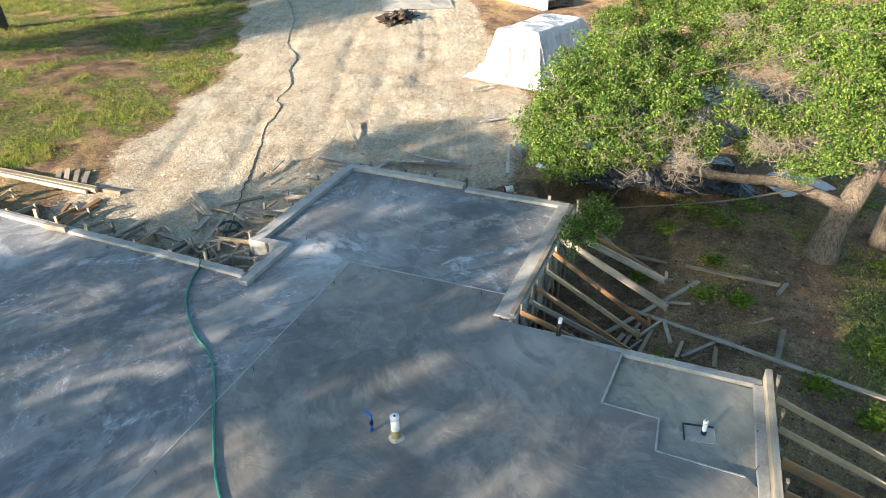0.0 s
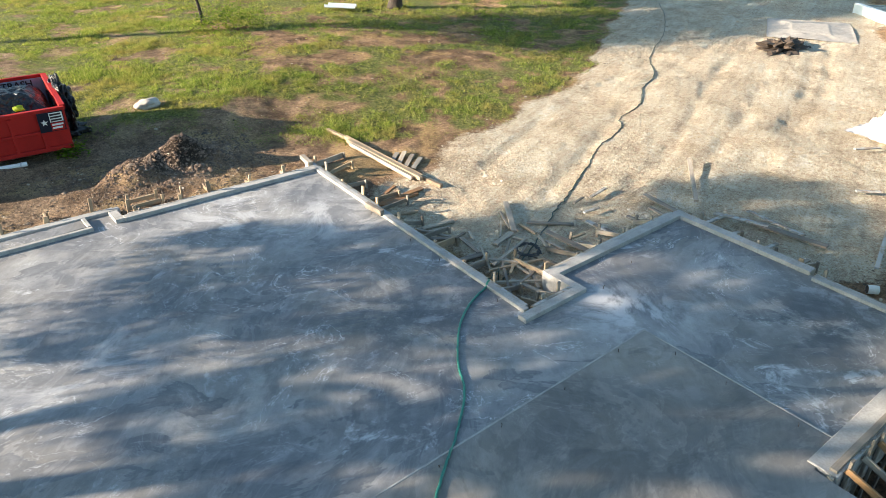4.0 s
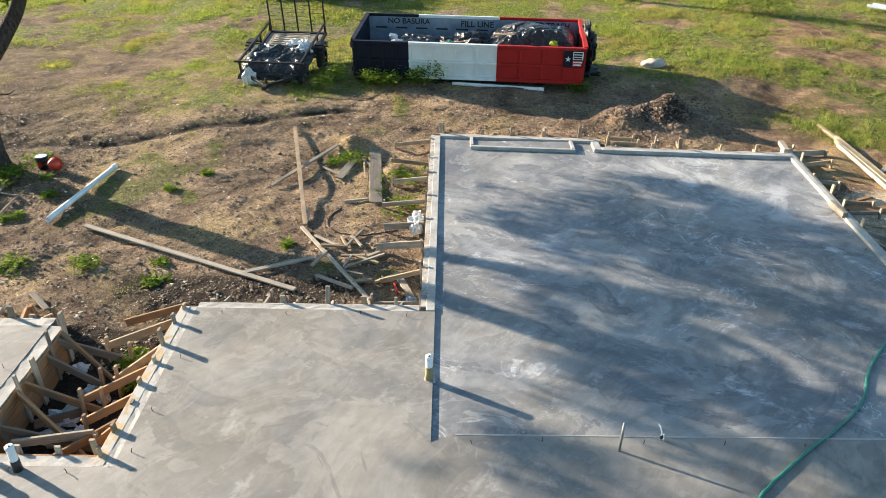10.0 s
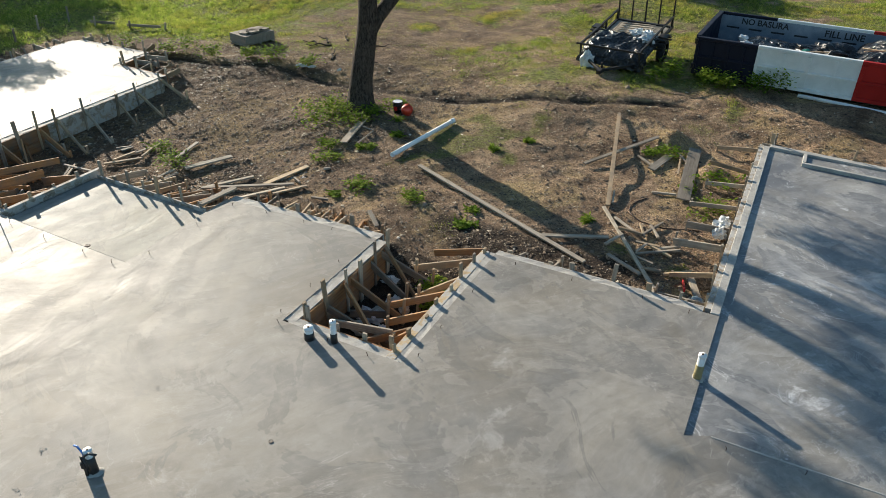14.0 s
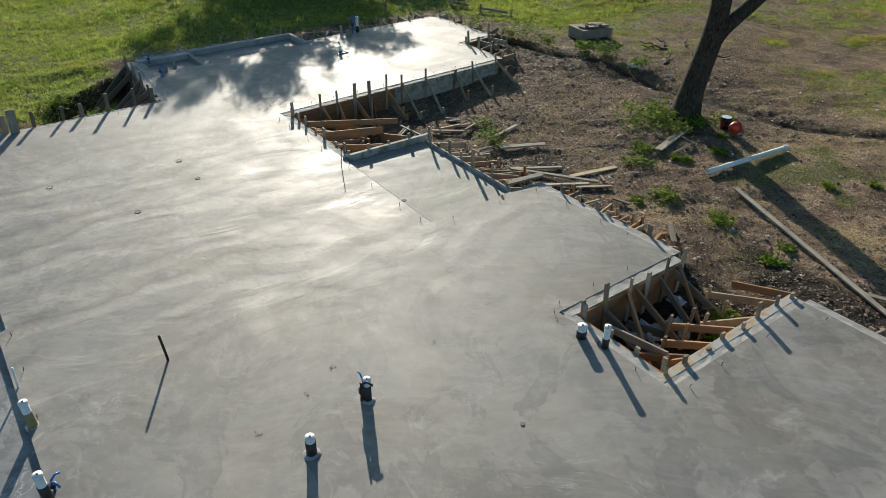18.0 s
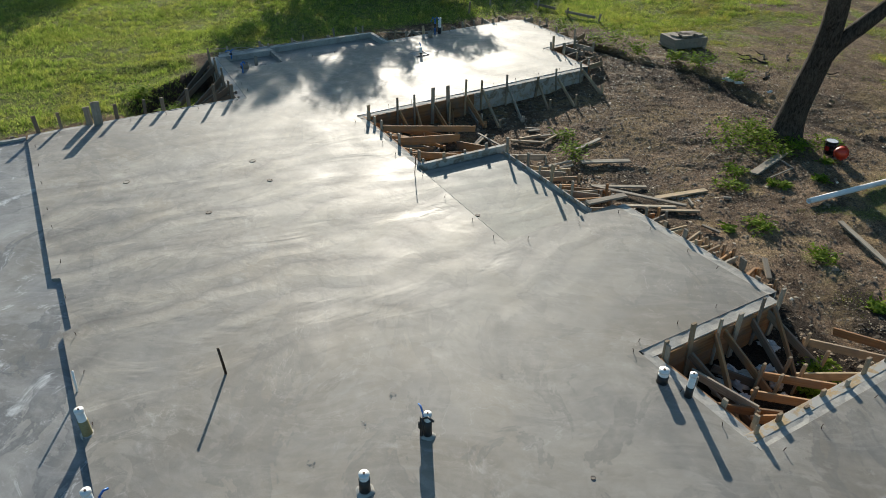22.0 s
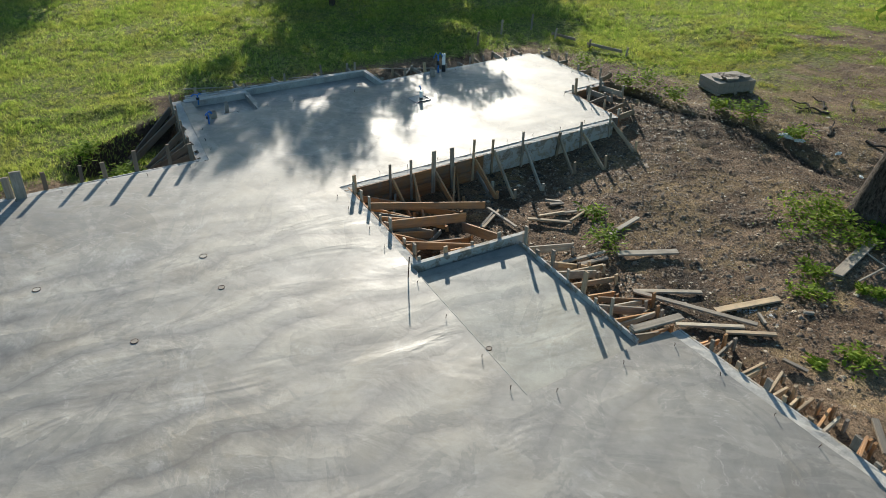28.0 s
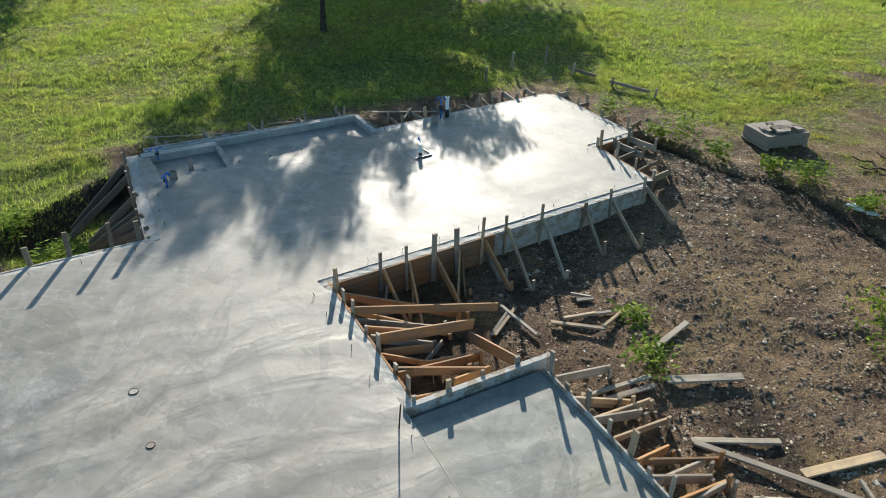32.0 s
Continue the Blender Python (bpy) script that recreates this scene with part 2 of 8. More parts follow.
        mp = nt.new("ShaderNodeMapping")
        mp.inputs["Scale"].default_value = (0.9, 0.33, 1)
        lk.new(v, mp.inputs["Vector"])
        there = times(value_of(nt, lk, grain(nt, lk, mp.outputs[0], 1.0, 4, 0.6, 0.6), 0.0, 1.0, 0.36, 0.5), value_of(nt, lk, sp.outputs["X"], 1.0, 0.0, -10.0, -6.5))
        there = times(there, value_of(nt, lk, sp.outputs["X"], 0.15, 1.0, -17.0, -14.5))
        there = times(there, bands)
        tone = ramp(nt, lk, u, [(0.0, (0.64, 0.64, 0.66)), (0.05, (0.72, 0.72, 0.74)), (0.3, (1.1, 1.09, 1.06)), (0.6, (1.13, 1.12, 1.08)), (0.93, (0.95, 0.95, 0.96)), (1.0, (0.7, 0.7, 0.72))])
        c = mixed(nt, lk, "MIX", there, c, mixed(nt, lk, "MULTIPLY", 1.0, c, tone))
        height = times(ramp(nt, lk, u, [(0.0, (0.0,) * 3), (0.12, (0.16,) * 3), (0.5, (1.0,) * 3), (0.75, (0.6,) * 3), (1.0, (0.0,) * 3)]), there)
    c = mixed(nt, lk, "OVERLAY", 0.22, c, ramp(nt, lk, pores, [(0.3, (0.25,) * 3), (0.7, (0.75,) * 3)]))
    c = mixed(nt, lk, "MULTIPLY", 1.0, c, tint)
    lk.new(c, b.inputs["Base Color"])
    lk.new(rough, b.inputs["Roughness"])
    b.inputs["Specular IOR Level"].default_value = spec
    swell = grain(nt, lk, stretched(0.9, 0.6, -0.5), 1.0, 2, 0.4, 0.5)
    n1 = bumped(nt, lk, b, times(swell, value_of(nt, lk, patch, 0.25, 1.0, 0.38, 0.6)), 0.35, 0.03)
    if height is not None:
        n1 = bumped(nt, lk, b, height, 0.5, 0.02, n1)
    n2 = bumped(nt, lk, b, scuff, 0.12, 0.006, n1)
    bumped(nt, lk, b, pores, 0.14, 0.002, n2)
    return m


def leafy(name, lo, hi, yellow, patchy=0.0, clear=0.32):
    m, nt, lk, b = nodes_of(name)
    g = nt.new("ShaderNodeNewGeometry")
    c = ramp(nt, lk, g.outputs["Random Per Island"], [(0.0, lo), (0.65, hi), (1.0, yellow)])
    if patchy:
        v = coords(nt, lk)
        dry = grain(nt, lk, v, 0.55, 6, 0.7, 0.6)
        tuft = grain(nt, lk, v, 4.5, 6, 0.72, 0.4)
        c = mixed(nt, lk, "MIX", value_of(nt, lk, dry, 0.0, patchy, 0.47, 0.62), c, (0.36, 0.285, 0.13))
        c = mixed(nt, lk, "MULTIPLY", 1.0, c, ramp(nt, lk, tuft, [(0.32, (0.45, 0.53, 0.46)), (0.5, (0.97, 0.97, 0.95)), (0.68, (1.42, 1.32, 1.05))]))
    lk.new(c, b.inputs["Base Color"])
    b.inputs["Roughness"].default_value = 0.7
    b.inputs["Specular IOR Level"].default_value = 0.06
    tr = nt.new("ShaderNodeBsdfTranslucent")
    lk.new(mixed(nt, lk, "MULTIPLY", 1.0, c, (1.06, 1.15, 0.6)), tr.inputs["Color"])
    ad = nt.new("ShaderNodeMixShader")
    ad.inputs[0].default_value = clear
    lk.new(b.outputs[0], ad.inputs[1])
    lk.new(tr.outputs[0], ad.inputs[2])
    lk.new(ad.outputs[0], nt["Material Output"].inputs["Surface"])
    return m


def earth():
    """Soil, caliche and thatch, told apart by the ground's own masks."""
    m, nt, lk, b = nodes_of("earth")
    v = coords(nt, lk)
    at = nt.new("ShaderNodeAttribute")
    at.attribute_name = "cover"
    sep = nt.new("ShaderNodeSeparateColor")
    lk.new(at.outputs["Color"], sep.inputs[0])
    n1 = grain(nt, lk, v, 0.9, 8, 0.65, 0.5)
    n2 = grain(nt, lk, v, 9.0, 7, 0.7, 0.3)
    n3 = grain(nt, lk, v, 70.0, 4, 0.7)
    vo = nt.new("ShaderNodeTexVoronoi")
    vo.inputs["Scale"].default_value = 22
    lk.new(v, vo.inputs["Vector"])
    soil = ramp(nt, lk, n1, [(0.3, (0.06, 0.04, 0.027)), (0.47, (0.185, 0.13, 0.086)), (0.7, (0.40, 0.295, 0.195))])
    soil = mixed(nt, lk, "OVERLAY", 0.75, soil, ramp(nt, lk, n2, [(0.25, (0.12,) * 3), (0.75, (0.82,) * 3)]))
    soil = mixed(nt, lk, "MIX", value_of(nt, lk, vo.outputs["Color"], 0, 0.45, 0.7, 1.0), soil, (0.23, 0.19, 0.14))
    sa = nt.new("ShaderNodeVectorMath")
    sa.inputs[1].default_value = (31.0, 17.0, 0)
    lk.new(v, sa.inputs[0])
    n0 = grain(nt, lk, sa.outputs[0], 0.6, 6, 0.66, 0.5)
    straw = ramp(nt, lk, n2, [(0.3, (0.24, 0.17, 0.085)), (0.7, (0.46, 0.36, 0.19))])
    soil = mixed(nt, lk, "MIX", value_of(nt, lk, n0, 0.0, 0.75, 0.51, 0.62), soil, straw)
    for px, py, r in ((-11.4, 12.9, 1.3), (-7.4, 13.2, 1.9), (-12.6, 10.6, 1.0)):
        near = nt.new("ShaderNodeVectorMath")
        near.operation = "DISTANCE"
        near.inputs[1].default_value = (px, py, -0.3)
        lk.new(v, near.inputs[0])
        k = nt.new("ShaderNodeMath")
        k.operation = "MULTIPLY"
        lk.new(value_of(nt, lk, near.outputs["Value"], 0.85, 0.0, 0.3 * r, r), k.inputs[0])
        lk.new(value_of(nt, lk, n1, 0.2, 1.0, 0.4, 0.55), k.inputs[1])
        soil = mixed(nt, lk, "MIX", k.outputs[0], soil, straw)
    # light put into the soil colour along x: back-lit west dim, garage side bright
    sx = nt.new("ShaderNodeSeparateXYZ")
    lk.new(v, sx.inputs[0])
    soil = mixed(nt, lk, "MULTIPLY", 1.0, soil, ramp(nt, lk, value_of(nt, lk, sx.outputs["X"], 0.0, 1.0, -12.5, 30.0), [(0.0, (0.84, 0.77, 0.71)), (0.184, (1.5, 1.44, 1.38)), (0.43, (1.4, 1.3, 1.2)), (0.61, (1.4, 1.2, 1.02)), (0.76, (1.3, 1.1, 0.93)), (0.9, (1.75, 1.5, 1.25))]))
    lime = ramp(nt, lk, n1, [(0.3, (0.50, 0.395, 0.26)), (0.5, (0.66, 0.565, 0.41)), (0.7, (0.75, 0.685, 0.55))])
    lime = mixed(nt, lk, "OVERLAY", 0.7, lime, ramp(nt, lk, n2, [(0.32, (0.2,) * 3), (0.68, (0.74,) * 3)]))
    lime = mixed(nt, lk, "MIX", value_of(nt, lk, n0, 0.0, 0.5, 0.54, 0.68), lime, (0.46, 0.35, 0.225))
    drag = grain(nt, lk, coords(nt, lk, (0.28, 3.0, 1), turn=0.36), 1.5, 6, 0.65, 0.8)
    lime = mixed(nt, lk, "OVERLAY", 0.45, lime, ramp(nt, lk, drag, [(0.34, (0.3,) * 3), (0.66, (0.68,) * 3)]))
    thatch = ramp(nt, lk, n2, [(0.34, (0.05, 0.062, 0.018)), (0.5, (0.165, 0.18, 0.05)), (0.68, (0.37, 0.325, 0.13))])

    def edged(mask, soft):
        s = nt.new("ShaderNodeMath")
        s.operation = "MULTIPLY_ADD"
        lk.new(n2, s.inputs[0])
        s.inputs[1].default_value = soft
        lk.new(mask, s.inputs[2])
        return value_of(nt, lk, s.outputs[0], 0, 1, 0.5 + soft * 0.35, 0.5 + soft * 0.65)

    c = mixed(nt, lk, "MIX", edged(sep.outputs["Green"], 0.8), soil, lime)
    c = mixed(nt, lk, "MIX", edged(sep.outputs["Red"], 0.9), c, thatch)
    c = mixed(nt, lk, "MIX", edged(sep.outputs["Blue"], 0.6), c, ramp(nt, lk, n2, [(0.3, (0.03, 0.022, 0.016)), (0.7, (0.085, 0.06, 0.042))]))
    n4 = grain(nt, lk, v, 27.0, 5, 0.75, 0.4)
    c = mixed(nt, lk, "OVERLAY", 0.7, c, ramp(nt, lk, n4, [(0.32, (0.12,) * 3), (0.68, (0.86,) * 3)]))
    c = mixed(nt, lk, "OVERLAY", 0.6, c, ramp(nt, lk, n3, [(0.3, (0.15,) * 3), (0.7, (0.85,) * 3)]))
    lk.new(c, b.inputs["Base Color"])
    b.inputs["Roughness"].default_value = 0.95
    b.inputs["Specular IOR Level"].default_value = 0.2
    a1 = bumped(nt, lk, b, n2, 1.0, 0.13)
    a2 = bumped(nt, lk, b, n4, 1.0, 0.06, a1)
    bumped(nt, lk, b, n3, 0.6, 0.012, a2)
    return m


EARTH = earth()
# slab tones for blotches at set places, one paler, one darker
PALE, DARKGREY = (0.55, 0.545, 0.53), (0.095, 0.10, 0.105)
CONC = concrete("trowelled_concrete", tint=(0.86, 0.83, 0.785), gloss=0.6, bands=1.0, spec=0.46, spots=((7.3, 3.3, 2.8, DARKGREY, 0.5), (5.0, 3.4, 2.2, DARKGREY, 0.35), (5.6, 0.4, 2.6, DARKGREY, 0.45), (2.6, 3.3, 2.0, DARKGREY, 0.3), (8.3, 4.3, 1.0, PALE, 0.5), (7.5, 1.3, 0.9, PALE, 0.5)))
# tint leans blue: the tone of the tree shade put into the garage mix
CONC_LOW = concrete("garage_concrete", (0.96, 0.98, 1.01), 0.5, 1.1, 0.03, spread=1.65, spots=((6.3, 7.6, 2.2, DARKGREY, 0.6), (3.2, 7.2, 2.2, DARKGREY, 0.45), (3.6, 10.8, 2.2, DARKGREY, 0.4), (6.2, 10.0, 1.6, DARKGREY, 0.4), (9.3, 5.6, 1.3, PALE, 0.9), (11.0, 5.2, 1.5, PALE, 0.5), (6.9, 11.6, 1.6, PALE, 0.6), (5.6, 13.0, 1.5, PALE, 0.6), (1.8, 9.8, 1.6, PALE, 0.5), (11.3, 3.5, 1.7, DARKGREY, 0.85), (10.4, 5.9, 1.2, DARKGREY, 0.6)))
CONC_PORCH = concrete("porch_concrete", (0.98, 0.99, 0.94), 0.62, 0.25, bands=0.55)
CONC_TAN = concrete("shower_concrete", (1.08, 1.05, 0.93), 0.55, 0.1)
CONC_EDGE = plain("rough_concrete", (0.27, 0.26, 0.237), (0.44, 0.425, 0.39), 0.85, 3.0, bump=0.5, fine=35)
PINE = wood("sawn_pine", (0.49, 0.385, 0.26), (0.33, 0.24, 0.15))
WETPINE = wood("fresh_brown_pine", (0.46, 0.265, 0.125), (0.29, 0.155, 0.07))
OLDWOOD = wood("old_dark_lumber", (0.24, 0.19, 0.145), (0.14, 0.105, 0.08))
DEADWOOD = plain("dead_twigs", (0.13, 0.108, 0.08), (0.24, 0.205, 0.155), 0.9, 9.0)
CAPWOOD = splashed("splashed_pine", (0.52, 0.40, 0.24), (0.36, 0.25, 0.14))
SLOPWOOD = splashed("splashed_grey_pine", (0.42, 0.37, 0.30), (0.25, 0.21, 0.165))
GREYWOOD = wood("weathered_pine", (0.45, 0.405, 0.34), (0.26, 0.225, 0.18))
PLY = wood("form_plywood", (0.36, 0.19, 0.085), (0.21, 0.105, 0.05))
def fissured(name, light, dark, stretch=(5.5, 5.5, 1.1)):
    """Furrowed bark; the ridges run up the trunk and break now and then."""
    m, nt, lk, b = nodes_of(name)
    v = coords(nt, lk, stretch)
    ridge = grain(nt, lk, v, 2.6, 5, 0.55, 0.9)
    fine = grain(nt, lk, coords(nt, lk), 34, 6, 0.72)
    moss = grain(nt, lk, coords(nt, lk), 1.7, 5, 0.6)
    c = ramp(nt, lk, ridge, [(0.36, dark), (0.46, tuple(0.45 * p + 0.55 * q for p, q in zip(light, dark))), (0.62, light)])
    c = mixed(nt, lk, "MIX", value_of(nt, lk, moss, 0.0, 0.4, 0.5, 0.7), c, tuple(1.35 * q for q in light))
    c = mixed(nt, lk, "OVERLAY", 0.7, c, ramp(nt, lk, fine, [(0.3, (0.2,) * 3), (0.7, (0.8,) * 3)]))
    lk.new(c, b.inputs["Base Color"])
    b.inputs["Roughness"].default_value = 0.95
    b.inputs["Specular IOR Level"].default_value = 0.15
    n1 = bumped(nt, lk, b, ridge, 0.9, 0.04)
    bumped(nt, lk, b, fine, 0.6, 0.008, n1)
    return m


OAKBARK = fissured("oak_bark", (0.21, 0.17, 0.13), (0.085, 0.066, 0.05), (8, 8, 1.6))
LIMBBARK = fissured("limb_bark", (0.19, 0.155, 0.12), (0.095, 0.074, 0.056), (11, 5, 11))
BARK = fissured("bark", (0.085, 0.07, 0.058), (0.022, 0.018, 0.015), (9, 9, 3.2))
LEAF = leafy("tree_leaves", (0.04, 0.075, 0.014), (0.09, 0.15, 0.028), (0.16, 0.21, 0.045))
OAKLEAF = leafy("oak_leaves", (0.028, 0.068, 0.014), (0.115, 0.2, 0.038), (0.29, 0.36, 0.085))
GRASS = leafy("grass_blades", (0.13, 0.185, 0.042), (0.265, 0.31, 0.085), (0.46, 0.42, 0.2), 0.85, 0.5)
CREEPING = leafy("creeping_grass", (0.09, 0.13, 0.03), (0.19, 0.225, 0.058), (0.34, 0.31, 0.13), 0.6, 0.4)
LUSH = leafy("lush_grass_blades", (0.165, 0.242, 0.056), (0.318, 0.38, 0.112), (0.5, 0.485, 0.22), 0.4, 0.5)
WEED = leafy("weed_leaves", (0.085, 0.145, 0.02), (0.22, 0.31, 0.042), (0.42, 0.49, 0.09), clear=0.58)
WHITE_PVC = plain("white_pvc", (0.74, 0.74, 0.72), (0.82, 0.82, 0.80), 0.35, 5.0, bump=0.02)
BLACK_TAPE = plain("black_wrap", (0.012, 0.012, 0.013), (0.03, 0.03, 0.03), 0.45, 9.0, bump=0.3)
BLUE_PEX = plain("blue_pex", (0.02, 0.12, 0.42), (0.03, 0.17, 0.55), 0.4, 9.0, bump=0.02)
STEEL = plain("rusty_steel", (0.05, 0.035, 0.028), (0.12, 0.075, 0.05), 0.65, 20.0, 0.6, 0.4)
GREEN_HOSE = plain("green_hose", (0.012, 0.15, 0.11), (0.025, 0.21, 0.15), 0.4, 8.0, bump=0.02)
NAVY = plain("navy_paint", (0.004, 0.006, 0.016), (0.009, 0.012, 0.026), 0.6, 3.0, bump=0.1, spec=0.25)
WHITE_PAINT = plain("white_paint", (0.62, 0.66, 0.64), (0.76, 0.79, 0.77), 0.5, 2.5, bump=0.1)
RED_PAINT = plain("red_paint", (0.33, 0.012, 0.010), (0.43, 0.02, 0.015), 0.6, 3.0, bump=0.1, spec=0.25)
BLUE_GREY = plain("worn_inner_paint", (0.13, 0.17, 0.23), (0.27, 0.32, 0.38), 0.65, 2.0, bump=0.15)


def crumpled(name, dark, pale, rough, scale):
    """Plastic film in sharp creases."""
    m, nt, lk, b = nodes_of(name)
    v = coords(nt, lk)
    vo = nt.new("ShaderNodeTexVoronoi")
    vo.inputs["Scale"].default_value = scale
    warp = nt.new("ShaderNodeTexNoise")
    warp.inputs["Scale"].default_value = scale * 0.6
    lk.new(v, warp.inputs["Vector"])
    lk.new(mixed(nt, lk, "MIX", 0.45, v, warp.outputs["Color"]), vo.inputs["Vector"])
    fold = grain(nt, lk, v, scale * 1.7, 3, 0.5, 1.5)
    lk.new(mixed(nt, lk, "MIX", grain(nt, lk, v, 3.0, 4, 0.6), dark, pale), b.inputs["Base Color"])
    b.inputs["Roughness"].default_value = rough
    b.inputs["Specular IOR Level"].default_value = 0.5
    n1 = bumped(nt, lk, b, vo.outputs["Distance"], 1.0, 0.16)
    bumped(nt, lk, b, fold, 0.9, 0.05, n1)
    return m


BLACK_BAG = crumpled("black_plastic", (0.006, 0.006, 0.007), (0.016, 0.017, 0.019), 0.3, 4.5)
TARP = crumpled("white_tarp", (0.50, 0.485, 0.48), (0.60, 0.585, 0.58), 0.5, 2.2)
BLACK_METAL = plain("black_steel", (0.012, 0.012, 0.012), (0.035, 0.032, 0.03), 0.55, 8.0, 0.3)
RUBBER = plain("tyre_rubber", (0.015, 0.015, 0.015), (0.035, 0.033, 0.03), 0.85, 9.0)
RIM = plain("dusty_rim", (0.2, 0.2, 0.2), (0.34, 0.33, 0.31), 0.5, 9.0, 0.6)
BLOCK = plain("concrete_block", (0.22, 0.185, 0.15), (0.33, 0.285, 0.235), 0.95, 4.0, bump=0.5)
LIMESTONE = plain("pale_limestone", (0.31, 0.28, 0.235), (0.47, 0.43, 0.37), 0.9, 5.0, bump=0.6, fine=20)
CLOD = plain("dug_soil", (0.04, 0.028, 0.02), (0.10, 0.072, 0.05), 1.0, 6.0, bump=1.0, fine=25)
ORANGE = plain("orange_red_plastic", (0.4, 0.03, 0.015), (0.52, 0.05, 0.02), 0.4, 6.0, bump=0.05)
BLACK_INK = plain("black_spray_paint", (0.012, 0.012, 0.013), (0.022, 0.022, 0.022), 0.6, 9.0, bump=0.05)
WRAP = plain("clear_wrap", (0.5, 0.52, 0.52), (0.68, 0.69, 0.68), 0.2, 6.0, bump=0.3, fine=15)


# ---- mesh helpers ----
def part(name, bm, material, parent=None, label="", at=None):
    me = bpy.data.meshes.new(name)
    if isinstance(bm, bmesh.types.BMesh):
        bm.normal_update()
        bm.to_mesh(me)
        bm.free()
    else:
        me.from_pydata(bm[0], [], bm[1])
    me.materials.append(material)
    ob = new(name, me)
    if parent is not None:
        ob.parent = parent
    if at is not None:
        ob.matrix_basis = at
    if label:
        ob["label"] = label
    return ob


def thing(name, label, category, at=None, group="", kind=""):
    ob = new(name)
    ob.empty_display_size = 0.2
    if at is not None:
        ob.matrix_basis = at
    return tagged(ob, label, category, group, kind)


def smooth(ob):
    ob.data.shade_smooth()
    return ob


def box_data(lx, ly, lz, c=0.004, x0=0.0):
    """A box with chamfered long edges, along x from x0, centred on y and z."""
    y, z = ly / 2, lz / 2
    c = min(c, y * 0.6, z * 0.6)
    ring = [(-y + c, -z), (y - c, -z), (y, -z + c), (y, z - c), (y - c, z), (-y + c, z), (-y, z - c), (-y, -z + c)]
    vs = [(x0, a, b) for a, b in ring] + [(x0 + lx, a, b) for a, b in ring]
    fs = [tuple(range(7, -1, -1)), tuple(range(8, 16))] + [(i, (i + 1) % 8, 8 + (i + 1) % 8, 8 + i) for i in range(8)]
    return vs, fs


def along(p0, p1, roll=0.0):
    """The pose whose x runs from p0 to p1, its z as upright as can be, and their distance."""
    p0, p1 = Vector(p0), Vector(p1)
    d = p1 - p0
    x = d.normalized()
    up = Vector((0, 0, 1)) if abs(x.z) < 0.95 else Vector((0, 1, 0))
    y = up.cross(x).normalized()
    z = x.cross(y)
    m = Matrix((x, y, z)).transposed().to_4x4()
    return Matrix.Translation(p0) @ m @ Matrix.Rotation(roll, 4, "X"), d.length


def board(name, p0, p1, wide, high, material, parent=None, base=None, roll=0.0, label=""):
    """A sawn board from p0 to p1; wide is its level side, high its upright one."""
    m, n = along(p0, p1, roll)
    if base is not None:
        m = base.inverted() @ m
    return part(name, box_data(n, wide, high), material, parent, label, m)


def tube_data(pts, radii, sides=8, caps=True):
    pts = [Vector(p) for p in pts]
    vs, fs = [], []
    ref = None
    for i, p in enumerate(pts):
        d = (pts[min(i + 1, len(pts) - 1)] - pts[max(i - 1, 0)]).normalized()
        if ref is None:
            ref = d.orthogonal().normalized()
        ref = (ref - d * ref.dot(d)).normalized()
        o = d.cross(ref)
        r = radii[i] if isinstance(radii, (list, tuple)) else radii
        for k in range(sides):
            a = 2 * math.pi * k / sides
            vs.append(tuple(p + (ref * math.cos(a) + o * math.sin(a)) * r))
    for i in range(len(pts) - 1):
        for k in range(sides):
            a, b = i * sides + k, i * sides + (k + 1) % sides
            fs.append((a, b, b + sides, a + sides))
    if caps:
        fs.append(tuple(range(sides - 1, -1, -1)))
        fs.append(tuple(range((len(pts) - 1) * sides, len(pts) * sides)))
    return vs, fs


def spline(pts, n=6):
    """Points glided through the given ones."""
    pts = [Vector(p) for p in pts]
    out = []
    for i in range(len(pts) - 1):
        a, b, c, d = pts[max(i - 1, 0)], pts[i], pts[i + 1], pts[min(i + 2, len(pts) - 1)]
        for k in range(n):
            t = k / n
            out.append(0.5 * ((2 * b) + (c - a) * t + (2 * a - 5 * b + 4 * c - d) * t * t + (3 * b - a - 3 * c + d) * t ** 3))
    return out + [pts[-1]]


def joined(items):
    vs, fs = [], []
    for v, f in items:
        o = len(vs)
        vs.extend(v)
        fs.extend(tuple(i + o for i in q) for q in f)
    return vs, fs


def moved(data, m):
    return [tuple(m @ Vector(v)) for v in data[0]], data[1]


def block_data(x0, y0, z0, x1, y1, z1, c=0.004):
    v, f = box_data(x1 - x0, y1 - y0, z1 - z0, c)
    return [(a + x0, b + (y0 + y1) / 2, d + (z0 + z1) / 2) for a, b, d in v], f


def prism(outline, z0, z1):
    n = len(outline)
    vs = [(x, y, z1) for x, y in outline] + [(x, y, z0) for x, y in outline]
    fs = [tuple(range(n)), tuple(range(2 * n - 1, n - 1, -1))]
    fs += [(i, i + n, (i + 1) % n + n, (i + 1) % n) for i in range(n)]
    return vs, fs


